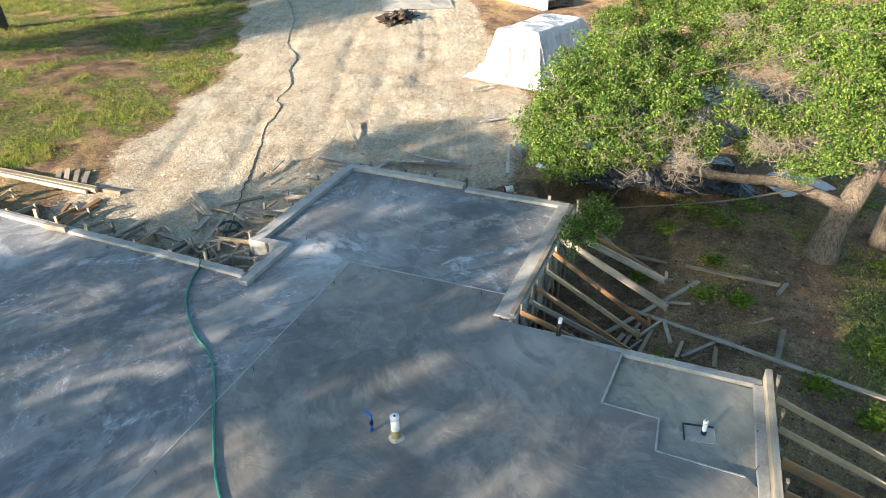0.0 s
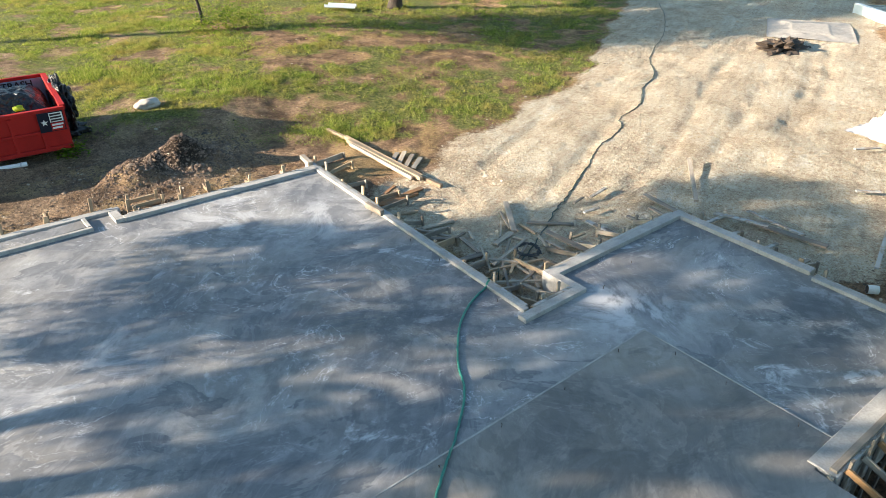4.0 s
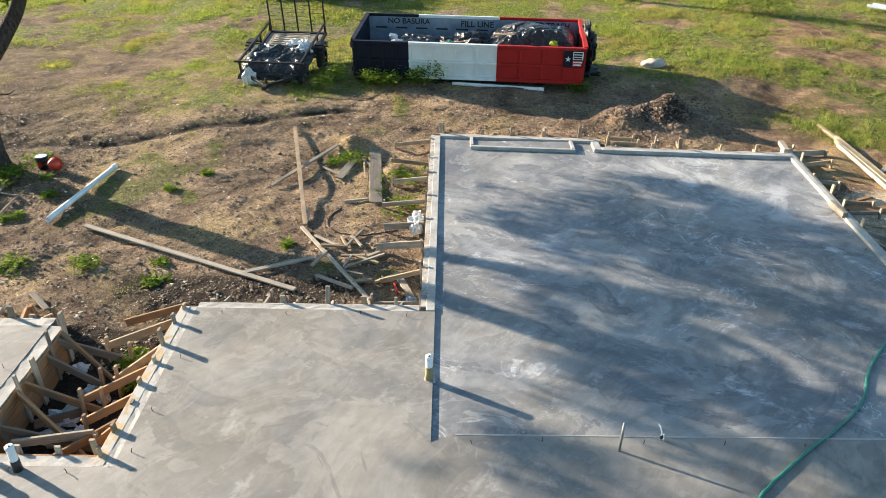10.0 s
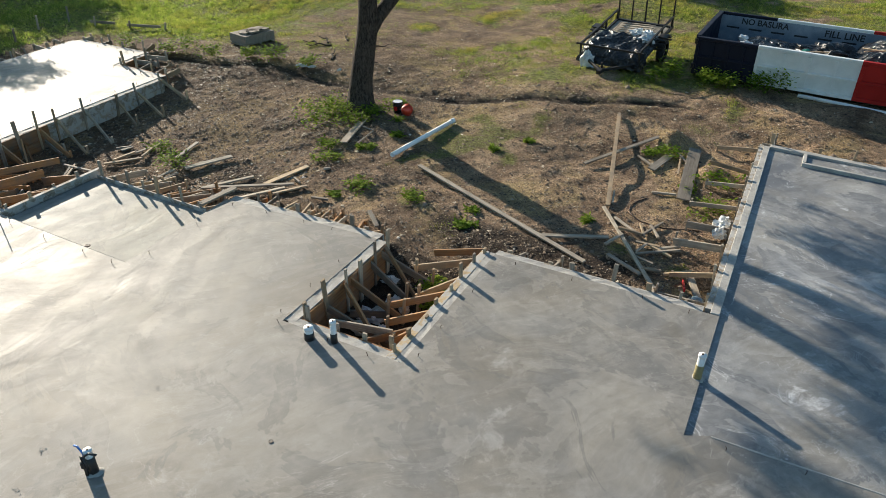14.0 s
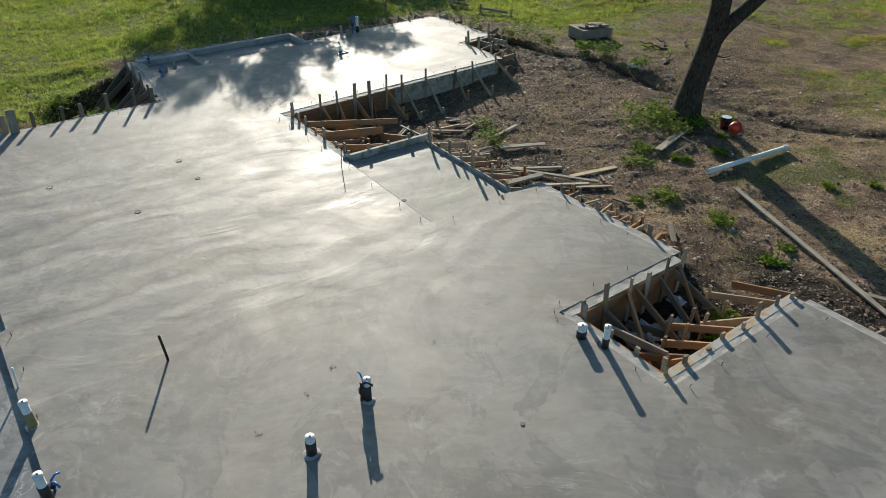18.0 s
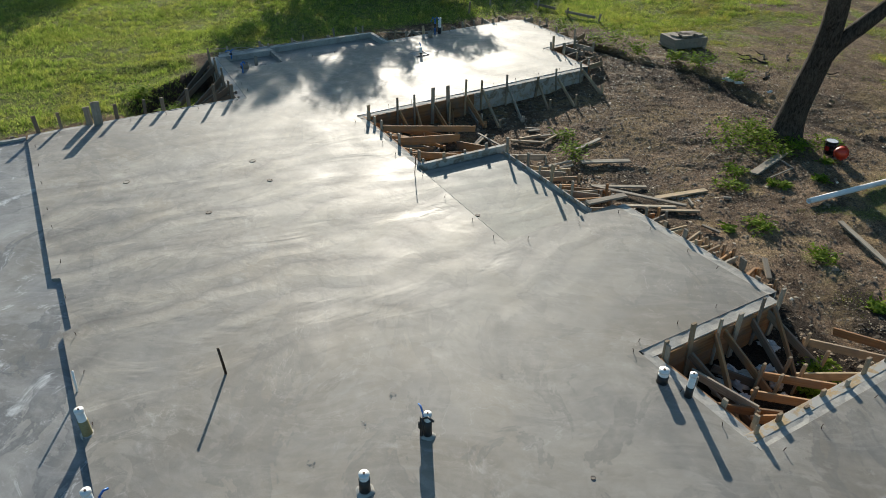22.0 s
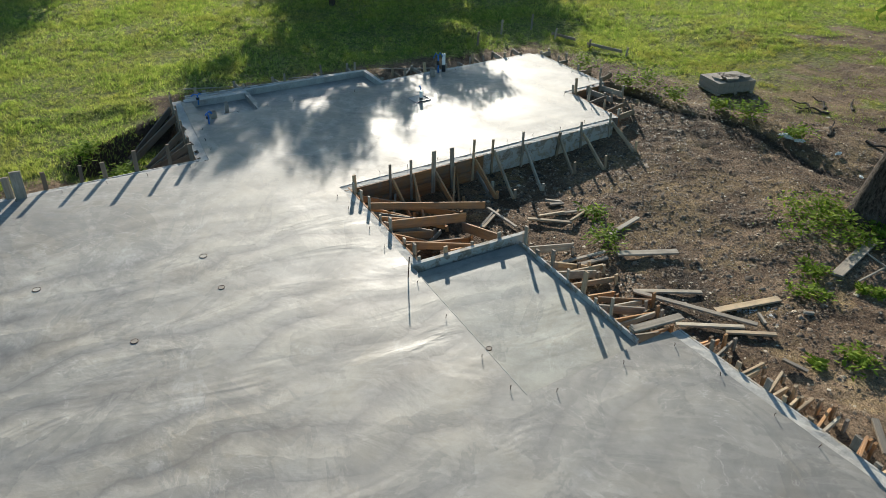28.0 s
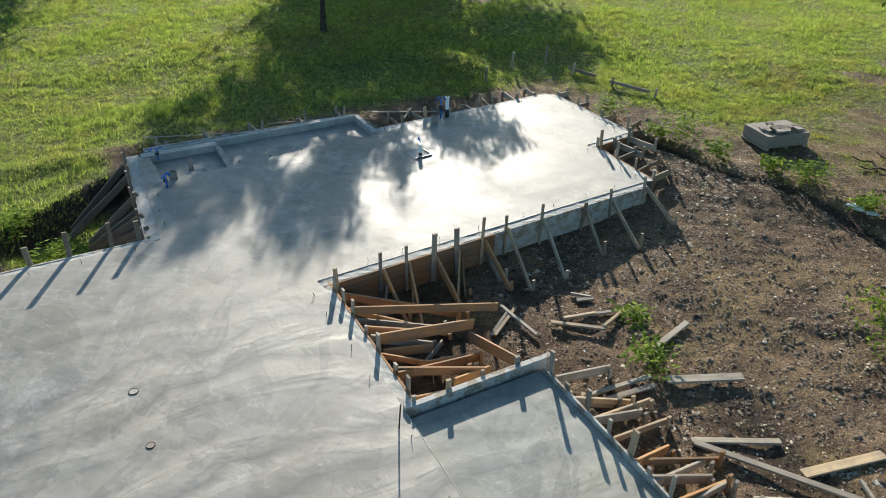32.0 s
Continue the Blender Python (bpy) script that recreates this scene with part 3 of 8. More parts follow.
def mesh_np(name, verts, tris, material, parent=None):
    """A triangle mesh straight from arrays."""
    me = bpy.data.meshes.new(name)
    me.vertices.add(len(verts))
    me.vertices.foreach_set("co", np.asarray(verts, np.float32).ravel())
    n = len(tris)
    me.loops.add(3 * n)
    me.loops.foreach_set("vertex_index", np.asarray(tris, np.int32).ravel())
    me.polygons.add(n)
    me.polygons.foreach_set("loop_start", np.arange(0, 3 * n, 3, dtype=np.int32))
    me.update(calc_edges=True)
    me.materials.append(material)
    ob = new(name, me)
    if parent is not None:
        ob.parent = parent
    return ob


# ---- ground ----
GROUND_POINTS = [
    (4, 16.3, -0.12), (8.6, 15.5, -0.2), (0.5, 19.1, 0.15), (0.8, 21.6, 0.37), (-5, 18.6, 0.12), (-5.2, 28.9, 0.5), (7, 20.2, 0.3), (0, 26, 0.35), (12, 24, 0.3),
    (10, 11, -0.3), (14, 9, -0.35), (17, 12, -0.35), (26, 17, -0.4), (24, 6, -0.5), (14, 4.5, -0.45), (12.5, 0, -0.9),
    (9.5, -1, -0.9), (9, -4, -1.0), (14, -4, -0.95), (20, -4, -0.9), (-1.2, 12, -0.42), (-4, 10.5, -0.4), (-1.5, 8.6, -0.45),
    (-7.5, 10.5, -0.35), (-10, 13, -0.28), (-11.3, 8.8, -0.48), (-14, 8, -0.52), (-16.5, 16.4, -0.1), (-4.7, 6, -0.65),
    (-7.5, 8, -0.4), (-14, 6, -0.6), (-20, 16, -0.15), (-24, 9, -0.2), (-24, 3, -0.25), (-20, 1.2, -0.3), (-20.5, -2, -0.3),
    (-1, -3.6, -0.3), (2, -3.6, -0.4), (-1, -6, -0.4), (-26, -6, -0.2), (-30, 8, -0.1), (-12, 18, 0.0), (-20, 24, 0.05), (-30, 20, 0.0), (4, -8, -0.8), (-12, -12, -0.5),
]
GP = np.array(GROUND_POINTS)


def lowland(x, y):
    """The ground's height without its roughness, for arrays or single values."""
    x, y = np.asarray(x, float), np.asarray(y, float)
    num, den = np.zeros(x.shape), np.zeros(x.shape)
    for px, py, pz in GP:
        w = 1.0 / ((x - px) ** 2 + (y - py) ** 2 + 0.6) ** 1.8
        num, den = num + w * pz, den + w
    return num / den


def wave(x, y, f, seed):
    """Cheap smooth noise from summed, turned sines, about -1 to 1."""
    rng = np.random.RandomState(seed)
    s = np.zeros(np.shape(x))
    for _ in range(7):
        a, k, ph = rng.uniform(0, 2 * np.pi), f * rng.uniform(0.6, 1.7), rng.uniform(0, 2 * np.pi)
        s = s + np.sin(k * (np.cos(a) * x + np.sin(a) * y) + ph + 1.3 * np.sin(0.6 * k * (np.sin(a) * x - np.cos(a) * y) + ph * 2))
    return s / 4.2


def band(v, a, b):
    return np.clip((v - a) / (b - a), 0, 1)


def masks(x, y):
    """Grass, caliche and darker soil, freshly dug at heap and strips, 0 to 1, over the plan."""
    w1, w2 = wave(x, y, 0.55, 3), wave(x, y, 2.1, 5)
    j = 0.7 * w1 + 0.4 * w2
    # lawn to the north of the trench, thinning towards the slab
    edge = np.interp(x, [-40, -22, -17, -14, -11, -5, -1, 5, 9, 12, 14, 17.5, 22, 30, 60], [9.0, 13.4, 14.2, 15.3, 16.8, 15.8, 17.7, 19.0, 16.0, 13.8, 13.4, 14.3, 16.0, 21.0, 36.0])
    grass = band(y + j * 1.1, edge - 0.3, edge + 1.7 - 0.9 * band(x, 8, 12))
    thin = np.clip(0.8 + 0.5 * wave(x, y, 2.2, 34) + 0.4 * wave(x, y, 5.7, 35), 0.12, 1)
    grass = grass * np.where(x > -17, thin, 1.0)
    # lawn to the west
    grass = np.maximum(grass, band(-x - 0.6 * j, 22.3, 23.6))
    grass = np.maximum(grass, band(-x - 0.6 * j, 18.6, 19.6) * band(2.4 - y + 0.5 * j, 0, 0.8))
    grass = grass * (1 - 0.95 * np.exp(-(((x + 11.8) / 5.8) ** 2 + ((y - 20.0) / 4.6) ** 2)) * band(w2 + 1.1, 0, 0.9))
    grass = grass * (1 - 0.8 * band(wave(x, y, 0.35, 33) + 0.5 * w2, 0.55, 1.0) * band(y, 15, 17))
    # bare, brown strips in the lawn beside the drive
    grass = grass * (1 - 0.85 * np.exp(-(((x - 18.5) * 0.8 + (y - 21.8) * 0.6) / 6.5) ** 2 - ((-(x - 18.5) * 0.6 + (y - 21.8) * 0.8) / 1.9) ** 2) * band(w2 + 0.6, 0, 0.8))
    grass = grass * (1 - 0.9 * np.exp(-((((x - 16.9) * 0.3 - (y - 22.4) * 0.95) / 5.0) ** 2 + (((x - 16.9) * 0.95 + (y - 22.4) * 0.3) / 1.7) ** 2) ** 2) * band(w2 + 0.7, 0, 0.9))
    grass = grass * (1 - 0.92 * np.exp(-(((x - 9.1) / 2.0) ** 2 + ((y - 18.6) / 1.3) ** 2) ** 2) * band(w2 + 0.8, 0, 0.9))
    # under the oak
    grass = np.maximum(grass, 0.85 * band(-3.0 - y + 0.6 * j, 0, 1.2) * band(x, 8.6, 9.6) * band(13.0 - x + j, 0, 1.5))
    grass = np.maximum(grass, 0.45 * band(1.2 - y + j, 0, 2.5) * band(x, 9.5, 11.5) * band(w2, -0.5, 0.6))
    # tufts on the bare yard
    tuft = band(wave(x, y, 1.3, 9) + 0.6 * wave(x, y, 3.6, 10), 0.25, 0.9) * 0.6
    yard = band(x, -10.5, -9.0) * band(-x, 0.4, 0.8) * band(y, 8.2, 9.0)
    grass = np.maximum(grass, tuft * yard)
    near = band(-x, 0.3, 0.6) * band(x, -2.4, -1.6) * band(y, 11.8, 12.6)
    grass = np.maximum(grass, near * band(w2 + 0.7 * w1, -0.1, 0.5) * 0.9)
    # caliche drive
    south = np.interp(x, [8, 12.4, 14, 20, 26, 32, 60], [6.0, 5.0, 2.4, 4.4, 6.6, 10.2, 23.0])
    north = np.interp(x, [8, 9, 11, 12.7, 14.6, 17.7, 21.3, 24.4, 28, 32, 60], [12.0, 12.9, 13.6, 14.7, 15.0, 16.0, 17.3, 19.4, 21.8, 24.0, 36.5])
    lime = band(y - south + 0.6 * j, 0, 1.2) * band(north - y + 0.8 * j, 0, 1.2) * band(x + 0.4 * j, 8.0, 9.0)
    grass = grass * (1 - 0.97 * lime)
    lime = lime * (1 - 0.9 * grass)
    # spoil heap and churned strip
    dark_soil = np.exp(-(((x - 5.7) / 1.6) ** 2 + ((y - 16.5) / 0.9) ** 2)) * 0.8
    dark_soil = np.maximum(dark_soil, 0.75 * band(w1 + 0.2, 0, 0.8) * band(x, -13, -11) * band(-x, 3.5, 5) * band(9.7 - y + 0.5 * j, 0, 1) * band(y, 7.2, 7.6))
    # darker along the pit bank and trench line and on the well floor
    dark_soil = np.maximum(dark_soil, np.exp(-((pit_bank(x, y) - 0.05) / 0.3) ** 2) * band(y, -0.4, 0.2) * band(2.8 - y, 0, 0.5))
    dark_soil = np.maximum(dark_soil, 0.7 * np.exp(-((y - trench_y(x)) / 0.25) ** 2) * band(x, -20, -18) * band(-x, 1.2, 2.4))
    dark_soil = np.maximum(dark_soil, 0.9 * band(x, -6.2, -5.9) * band(-x, 3.3, 3.6) * band(y, 4.0, 4.3) * band(8.0 - y, 0, 0.5))
    dark_soil = np.maximum(dark_soil, 0.7 * band(w1 + 0.5, 0, 0.8) * band(x, -6.5, -5.5) * band(-x, 0.8, 1.8) * band(y, 7.4, 7.7) * band(9.7 - y + 0.5 * j, 0, 0.9))
    # slightly darker on the bank east of the slab
    dark_soil = np.maximum(dark_soil, 0.25 * band(x, 8.6, 9.6) * band(11.6 - x + 0.5 * j, 0, 1.5) * band(2.2 - y + 0.5 * j, 0, 1.5))
    return np.clip(grass, 0, 1), np.clip(lime, 0, 1), np.clip(dark_soil, 0, 1)


def pit_bank(x, y):
    """How far a place lies inside the bank of the pit at the slab's west corner."""
    return (x + 19.9) * 0.78 + (y + 0.06) * 0.62


def trench_y(x):
    return np.interp(x, [-22, -17.5, -14.5, -10, -7, -4, -1], [12.5, 13.7, 14.4, 14.6, 15.3, 16.3, 17.0]) + 0.15 * np.sin(1.7 * x)


def ground_z(x, y):
    x, y = np.asarray(x, float), np.asarray(y, float)
    g, l, d = masks(x, y)
    z = lowland(x, y)
    bare = np.clip(1 - g - 0.55 * l, 0.15, 1)
    z = z + bare * (0.035 * wave(x, y, 2.3, 21) + 0.022 * wave(x, y, 6.5, 22) + 0.014 * wave(x, y, 15, 23))
    z = z + 0.03 * wave(x, y, 0.9, 24) + l * (0.018 * wave(x, y, 3.7, 73) * (wave(x, y, 0.5, 74) > -0.2) + 0.01 * wave(x, y, 11, 75))
    # wheel ruts along the drive and beside the forms
    a = y - (10.3 + 0.36 * (x - 14.0))
    for off, depth in ((-1.0, 0.07), (0.75, 0.07), (-2.3, 0.07), (2.4, 0.06), (-3.6, 0.08), (-4.1, 0.07)):
        z = z - l * depth * np.exp(-((a - off - 0.3 * np.sin(0.35 * x + off)) / 0.22) ** 2) * (0.55 + 0.6 * wave(x, y, 1.6, 72))
    b = y - (16.9 + 0.05 * x)
    for off in (-0.2, 0.25):
        z = z - 0.035 * np.exp(-((b - off) / 0.11) ** 2) * band(x, -6, -4) * band(9 - x, 0, 2) * (0.7 + 0.3 * np.sign(np.sin(22 * x)))
    z = z - 0.15 * np.clip(0.55 + 0.8 * wave(x, y, 0.9, 71), 0.1, 1) * np.exp(-((y - trench_y(x)) / 0.2) ** 2) * band(x, -20, -18) * band(-x, 1.2, 2.4)
    z = z + 0.02 * np.exp(-((y - trench_y(x) - 0.5) / 0.3) ** 2) * band(x, -20, -18) * band(-x, 1.2, 2.4)
    # spoil heap, small heaps, the pit's bank
    z = z + 0.42 * np.exp(-(((x - 5.5) / 1.5) ** 2 + ((y - 16.45) / 0.65) ** 2)) * (1 + 0.45 * wave(x, y, 5, 31) + 0.4 * wave(x, y, 1.9, 32)) + 0.3 * np.exp(-(((x - 6.0) / 0.45) ** 2 + ((y - 16.5) / 0.4) ** 2))
    z = z + 0.3 * np.exp(-(((x + 2.15) / 0.28) ** 2 + ((y - 14.9) / 0.28) ** 2))
    z = z + 0.18 * np.exp(-(((x + 1.0) / 0.3) ** 2 + ((y - 13.6) / 0.3) ** 2))
    z = z + 0.08 * np.exp(-((x + 22.9) / 0.35) ** 2) * band(y, -1, 0.5) * band(6.2 - y, 0, 1.5)
    z = z - 0.5 * band(pit_bank(x, y), -0.1, 0.3) * band(y, -0.4, 0.5) * band(2.9 - y, 0, 0.2) * band(x, -21.9, -21.5)
    z = z + 0.35 * np.exp(-(((x + 25) / 1.2) ** 2 + ((y - 12.5) / 0.8) ** 2))
    return z


def spaced(lo, hi, step, reach):
    core = list(np.arange(lo, hi + 1e-6, step))
    left, right, s = [], [], step
    a, b = lo, hi
    while b < reach:
        s *= 1.35
        a, b = a - s, b + s
        left.append(a)
        right.append(b)
    return np.array(left[::-1] + core + right)


gx, gy = spaced(-40, 38, 0.15, 900), spaced(-8, 38, 0.15, 900)
GX, GY = np.meshgrid(gx, gy)
GZ = ground_z(GX, GY)
far = np.clip((np.hypot(GX, GY - 8) - 55) / 60, 0, 1)
GZ = GZ * (1 - far)


def inside(px, py, outline):
    hit = np.zeros(np.shape(px), bool)
    n = len(outline)
    for i in range(n):
        (x1, y1), (x2, y2) = outline[i], outline[(i + 1) % n]
        if y1 == y2:
            continue
        c = ((y1 > py) != (y2 > py)) & (px < (x2 - x1) * (py - y1) / (y2 - y1) + x1)
        hit ^= c
    return hit


# ---- slab: levels and outlines ----
LOW = -0.032
MAIN = [(0.0, 4.85), (0.3, 5.0), (8.93, 5.05), (8.87, 2.02), (8.14, 1.94), (7.95, -0.02), (6.79, 0.05), (6.75, -0.72), (6.16, -0.75), (6.1, -1.78), (5.9, -1.98),
        (-3.0, -2.48), (-10.1, -2.48), (-10.15, -2.36), (-11.6, -2.36), (-11.65, -2.48), (-18.0, -2.42), (-18.1, 2.6), (-21.9, 2.82), (-21.75, 3.05), (-20.5, 3.1), (-20.52, 4.4), (-21.75, 4.42), (-21.95, 4.54), (-20.55, 4.52), (-20.8, 7.9),
        (-20.95, 7.95), (-21.25, 13.25), (-18.2, 13.3), (-18.05, 11.95), (-16.0, 11.9), (-15.66, 4.55), (-12.35, 4.5), (-9.1, 4.43), (-9.2, 6.98), (-5.8, 7.1),
        (-5.78, 4.38), (-3.74, 4.38), (-3.74, 7.62), (0.0, 7.6)]
GARAGE = [(0.0, 4.85), (0.0, 15.0), (3.85, 14.77), (3.85, 14.38), (8.2, 14.13), (7.8, 6.43), (9.05, 6.43), (9.07, 7.05), (12.75, 7.05), (12.6, 4.2), (12.33, 1.85), (8.14, 1.94), (8.87, 2.02), (8.93, 5.05), (0.3, 5.0)]
PORCH = [(-12.35, 4.5), (-12.33, 6.52), (-9.15, 6.45), (-9.1, 4.43)]
SHOWER = [(7.95, -0.02), (7.85, -1.92), (5.9, -1.98), (6.1, -1.78), (6.16, -0.75), (6.75, -0.72), (6.79, 0.05)]
PATIO = [(-3.0, -2.48), (-3.0, -7.0), (-17.9, -7.0), (-18.0, -2.42), (-11.65, -2.48), (-11.6, -2.36), (-10.15, -2.36), (-10.1, -2.48)]
WSHOWER = [(-21.75, 3.05), (-21.75, 4.42), (-20.52, 4.4), (-20.5, 3.1)]
WTUB = [(-21.95, 4.54), (-22.0, 7.9), (-20.8, 7.9), (-20.55, 4.52)]
for o in (MAIN, GARAGE, PORCH, SHOWER, PATIO):
    hit = inside(GX, GY, o)
    GZ[hit] = np.minimum(GZ[hit], -0.3)

gv = np.stack([GX.ravel(), GY.ravel(), GZ.ravel()], 1)
nx, ny = len(gx), len(gy)
idx = np.arange(nx * ny).reshape(ny, nx)
a, b, c, d = idx[:-1, :-1].ravel(), idx[:-1, 1:].ravel(), idx[1:, 1:].ravel(), idx[1:, :-1].ravel()
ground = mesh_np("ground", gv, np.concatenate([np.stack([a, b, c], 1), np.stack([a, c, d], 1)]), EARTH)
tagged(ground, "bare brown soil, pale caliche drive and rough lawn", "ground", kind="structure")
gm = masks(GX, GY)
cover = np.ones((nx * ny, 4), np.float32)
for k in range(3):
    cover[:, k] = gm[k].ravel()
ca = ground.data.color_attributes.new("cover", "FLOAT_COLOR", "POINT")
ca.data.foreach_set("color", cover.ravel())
ground.data.shade_smooth()


def gz(x, y):
    return float(ground_z(x, y))


def cast(name, outline, top, material, label):
    bm = bmesh.new()
    vs, fs = prism(outline, top - 0.75, top)
    bv = [bm.verts.new(v) for v in vs]
    for f in fs:
        bm.faces.new([bv[i] for i in f])
    bmesh.ops.recalc_face_normals(bm, faces=bm.faces)
    ob = part(name, bm, material)
    return tagged(ob, label, "concrete slab", kind="structure")


cast("floor", MAIN, 0.0, CONC, "fresh grey trowelled concrete house slab, darker patches")
cast("floor_garage", GARAGE, LOW, CONC_LOW, "grey concrete garage and porch slab, tinted blue as in shade, slightly lower")
cast("floor_porch", PORCH, -0.085, CONC_PORCH, "recessed grey concrete entry porch, broom-smooth")
cast("floor_shower", SHOWER, -0.07, CONC_TAN, "recessed wet concrete shower pan")
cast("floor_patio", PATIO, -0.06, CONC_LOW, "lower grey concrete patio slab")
cast("floor_bath", WSHOWER, -0.14, CONC, "sunken square bath recess in grey concrete")
cast("floor_tub", WTUB, -0.13, CONC, "long shallow recess in grey concrete")


# ---- formwork ----
LEDGES = []


def ledge(p0, p1, out, wide=0.17, top=-0.014):
    """The rough brick ledge between the trowelled slab and its forms."""
    p0, p1, o = Vector((p0[0], p0[1], 0)), Vector((p1[0], p1[1], 0)), Vector((out[0], out[1], 0)).normalized()
    top -= 0.002 * (len(LEDGES) % 3)
    q = [p0 - o * 0.01, p1 - o * 0.01, p1 + o * wide, p0 + o * wide]
    bm = bmesh.new()
    n = max(2, int((p1 - p0).length / 0.12))
    rng = random.Random(len(LEDGES))
    rows = [[bm.verts.new(a.lerp(b, i / n) + Vector((0, 0, (top if k else top + 0.006) + rng.uniform(-0.006, 0.006)))) for i in range(n + 1)] for k, (a, b) in enumerate(((q[0], q[1]), (q[0].lerp(q[3], 0.5), q[1].lerp(q[2], 0.5)), (q[3], q[2])))]
    low = [[bm.verts.new((v.co.x, v.co.y, -0.6)) for v in r] for r in (rows[0], rows[2])]
    for a, b in ((rows[0], rows[1]), (rows[1], rows[2]), (low[0], rows[0]), (rows[2], low[1])):
        for i in range(n):
            bm.faces.new((a[i], a[i + 1], b[i + 1], b[i]))
    bmesh.ops.recalc_face_normals(bm, faces=bm.faces)
    ob = part("ledge", bm, CONC_EDGE)
    LEDGES.append(ob)
    return tagged(ob, "rough pale concrete brick ledge along the slab edge", "ledge", kind="structure")


def formwork(p0, p1, out, label, top=0.0, depth=0.45, gap=0.9, up=(0.05, 0.3), kick="flat", reach=(0.6, 1.1), every=1, cap=False, face=SLOPWOOD, seed=1, wide=0.038, off=0.0, skew=0.0, double=0, mats=(PINE, GREYWOOD, GREYWOOD), fan=0.16, post=None):
    """A run of form boards with its stakes and kickers; out is the side away from the concrete."""
    rng = random.Random(seed)
    p0, p1, o = Vector((*p0, 0)), Vector((*p1, 0)), Vector((*out, 0)).normalized()
    if off:
        ledge(p0, p1, out, off)
        p0, p1 = p0 + o * off, p1 + o * off
    d = (p1 - p0)
    n = d.length
    d = d.normalized()
    base = Matrix.Translation((p0.x, p0.y, top))
    run = thing("formwork", label, "formwork", base, group="formwork round the slab")
    lie = o * (wide / 2 + 0.002)
    rows = max(1, round(depth / 0.27))
    high = depth / rows
    pieces = max(1, math.ceil(n / 4.2))
    for r in range(rows):
        for k in range(pieces):
            a, b = n * k / pieces + 0.004, n * (k + 1) / pieces - 0.004
            z = top - high * (r + 0.5) - rng.uniform(0, 0.008)
            board("form_board", p0 + d * a + lie + Vector((0, 0, z)), p0 + d * b + lie + Vector((0, 0, z + rng.uniform(-0.006, 0.006))), wide, high - 0.004, face, run, base)
    if cap:
        q = o * 0.06
        board("cap_board", p0 + q + Vector((0, 0, top - 0.017)), p1 + q + Vector((0, 0, top - 0.015)), 0.14, 0.03, CAPWOOD, run, base, label="flat pine cap splashed with concrete")
    s, i = rng.uniform(0.12, 0.3), 0
    while s < n - 0.05:
        q = p0 + d * s + o * (wide + 0.024)
        g = gz(q.x + o.x * 0.1, q.y + o.y * 0.1)
        zt = top + rng.uniform(*up)
        lean = d * rng.uniform(-0.05, 0.05) + o * rng.uniform(-0.02, 0.04)
        wd = rng.choice((0.05, 0.07, 0.085, 0.09))
        board("stake", q + Vector((0, 0, min(g, top - 0.2) - 0.12)) - lean * 0.3, q + lean + Vector((0, 0, zt)), 0.036, wd, post or rng.choice((PINE, GREYWOOD, GREYWOOD)), run, base, roll=math.pi / 2 if abs(o.y) > 0.5 else 0.0)
        if kick and i % every == 0:
            for extra in range(1 + (rng.random() < double)):
                L = rng.uniform(*reach) * (1 - 0.25 * extra)
                side = d * (0.055 + 0.06 * extra)
                e = q + o * L + d * (skew + rng.uniform(-fan, fan)) * L
                ge = gz(e.x, e.y)
                w = rng.choice((0.09, 0.14, 0.09))
                m = rng.choice(mats)
                if kick == "flat":
                    zs = max(top - rng.uniform(0.08, 0.2), g + 0.1)
                    board("kicker", q + side + Vector((0, 0, zs)), e + side + Vector((0, 0, ge + 0.07 + rng.uniform(0, 0.08))), 0.038, w, m, run, base)
                else:
                    board("brace", q + side + Vector((0, 0, top + rng.uniform(-0.12, 0.03) - 0.3 * extra)), e + side + Vector((0, 0, ge + 0.03)), 0.038, w, m, run, base)
                board("ground_stake", e + side * 2 - d * 0.005 + Vector((0, 0, ge - 0.12)), e + side * 2 - o * 0.03 + Vector((0, 0, ge + rng.uniform(0.14, 0.34))), 0.036, 0.06, m, run, base)
        s += gap * rng.uniform(0.75, 1.25)
        i += 1
    return run


def curb(p0, p1, side, wide, z0, z1):
    """A raised concrete kerb beside an edge; side points away from the slab."""
    p0, p1, s = Vector((*p0, 0)), Vector((*p1, 0)), Vector((*side, 0)).normalized()
    q = [p0, p1, p1 + s * wide, p0 + s * wide]
    bm = bmesh.new()
    vs, fs = prism([(v.x, v.y) for v in q], z0, z1)
    bv = [bm.verts.new(v) for v in vs]
    for f in fs:
        bm.faces.new([bv[i] for i in f])
    bmesh.ops.recalc_face_normals(bm, faces=bm.faces)
    bmesh.ops.bevel(bm, geom=[e for e in bm.edges if all(v.co.z > z1 - 0.001 for v in e.verts)], offset=0.008, segments=1, affect="EDGES")
    return tagged(part("curb", bm, CONC_EDGE), "rough pale concrete kerb round the garage slab", "curb", kind="structure")


curb((0.0, 7.62), (0.0, 15.0), (-1, 0), 0.14, -0.6, 0.012)
curb((0.0, 14.93), (3.9, 14.7), (0, 1), 0.15, -0.6, 0.03)
curb((0.72, 14.25), (3.2, 14.12), (0, 1), 0.09, -0.5, 0.045)
curb((0.72, 14.36), (0.72, 14.84), (1, 0), 0.08, -0.5, 0.047)
curb((3.12, 14.24), (3.12, 14.7), (1, 0), 0.08, -0.5, 0.047)
curb((3.65, 14.17), (3.65, 14.66), (1, 0), 0.18, -0.5, 0.045)
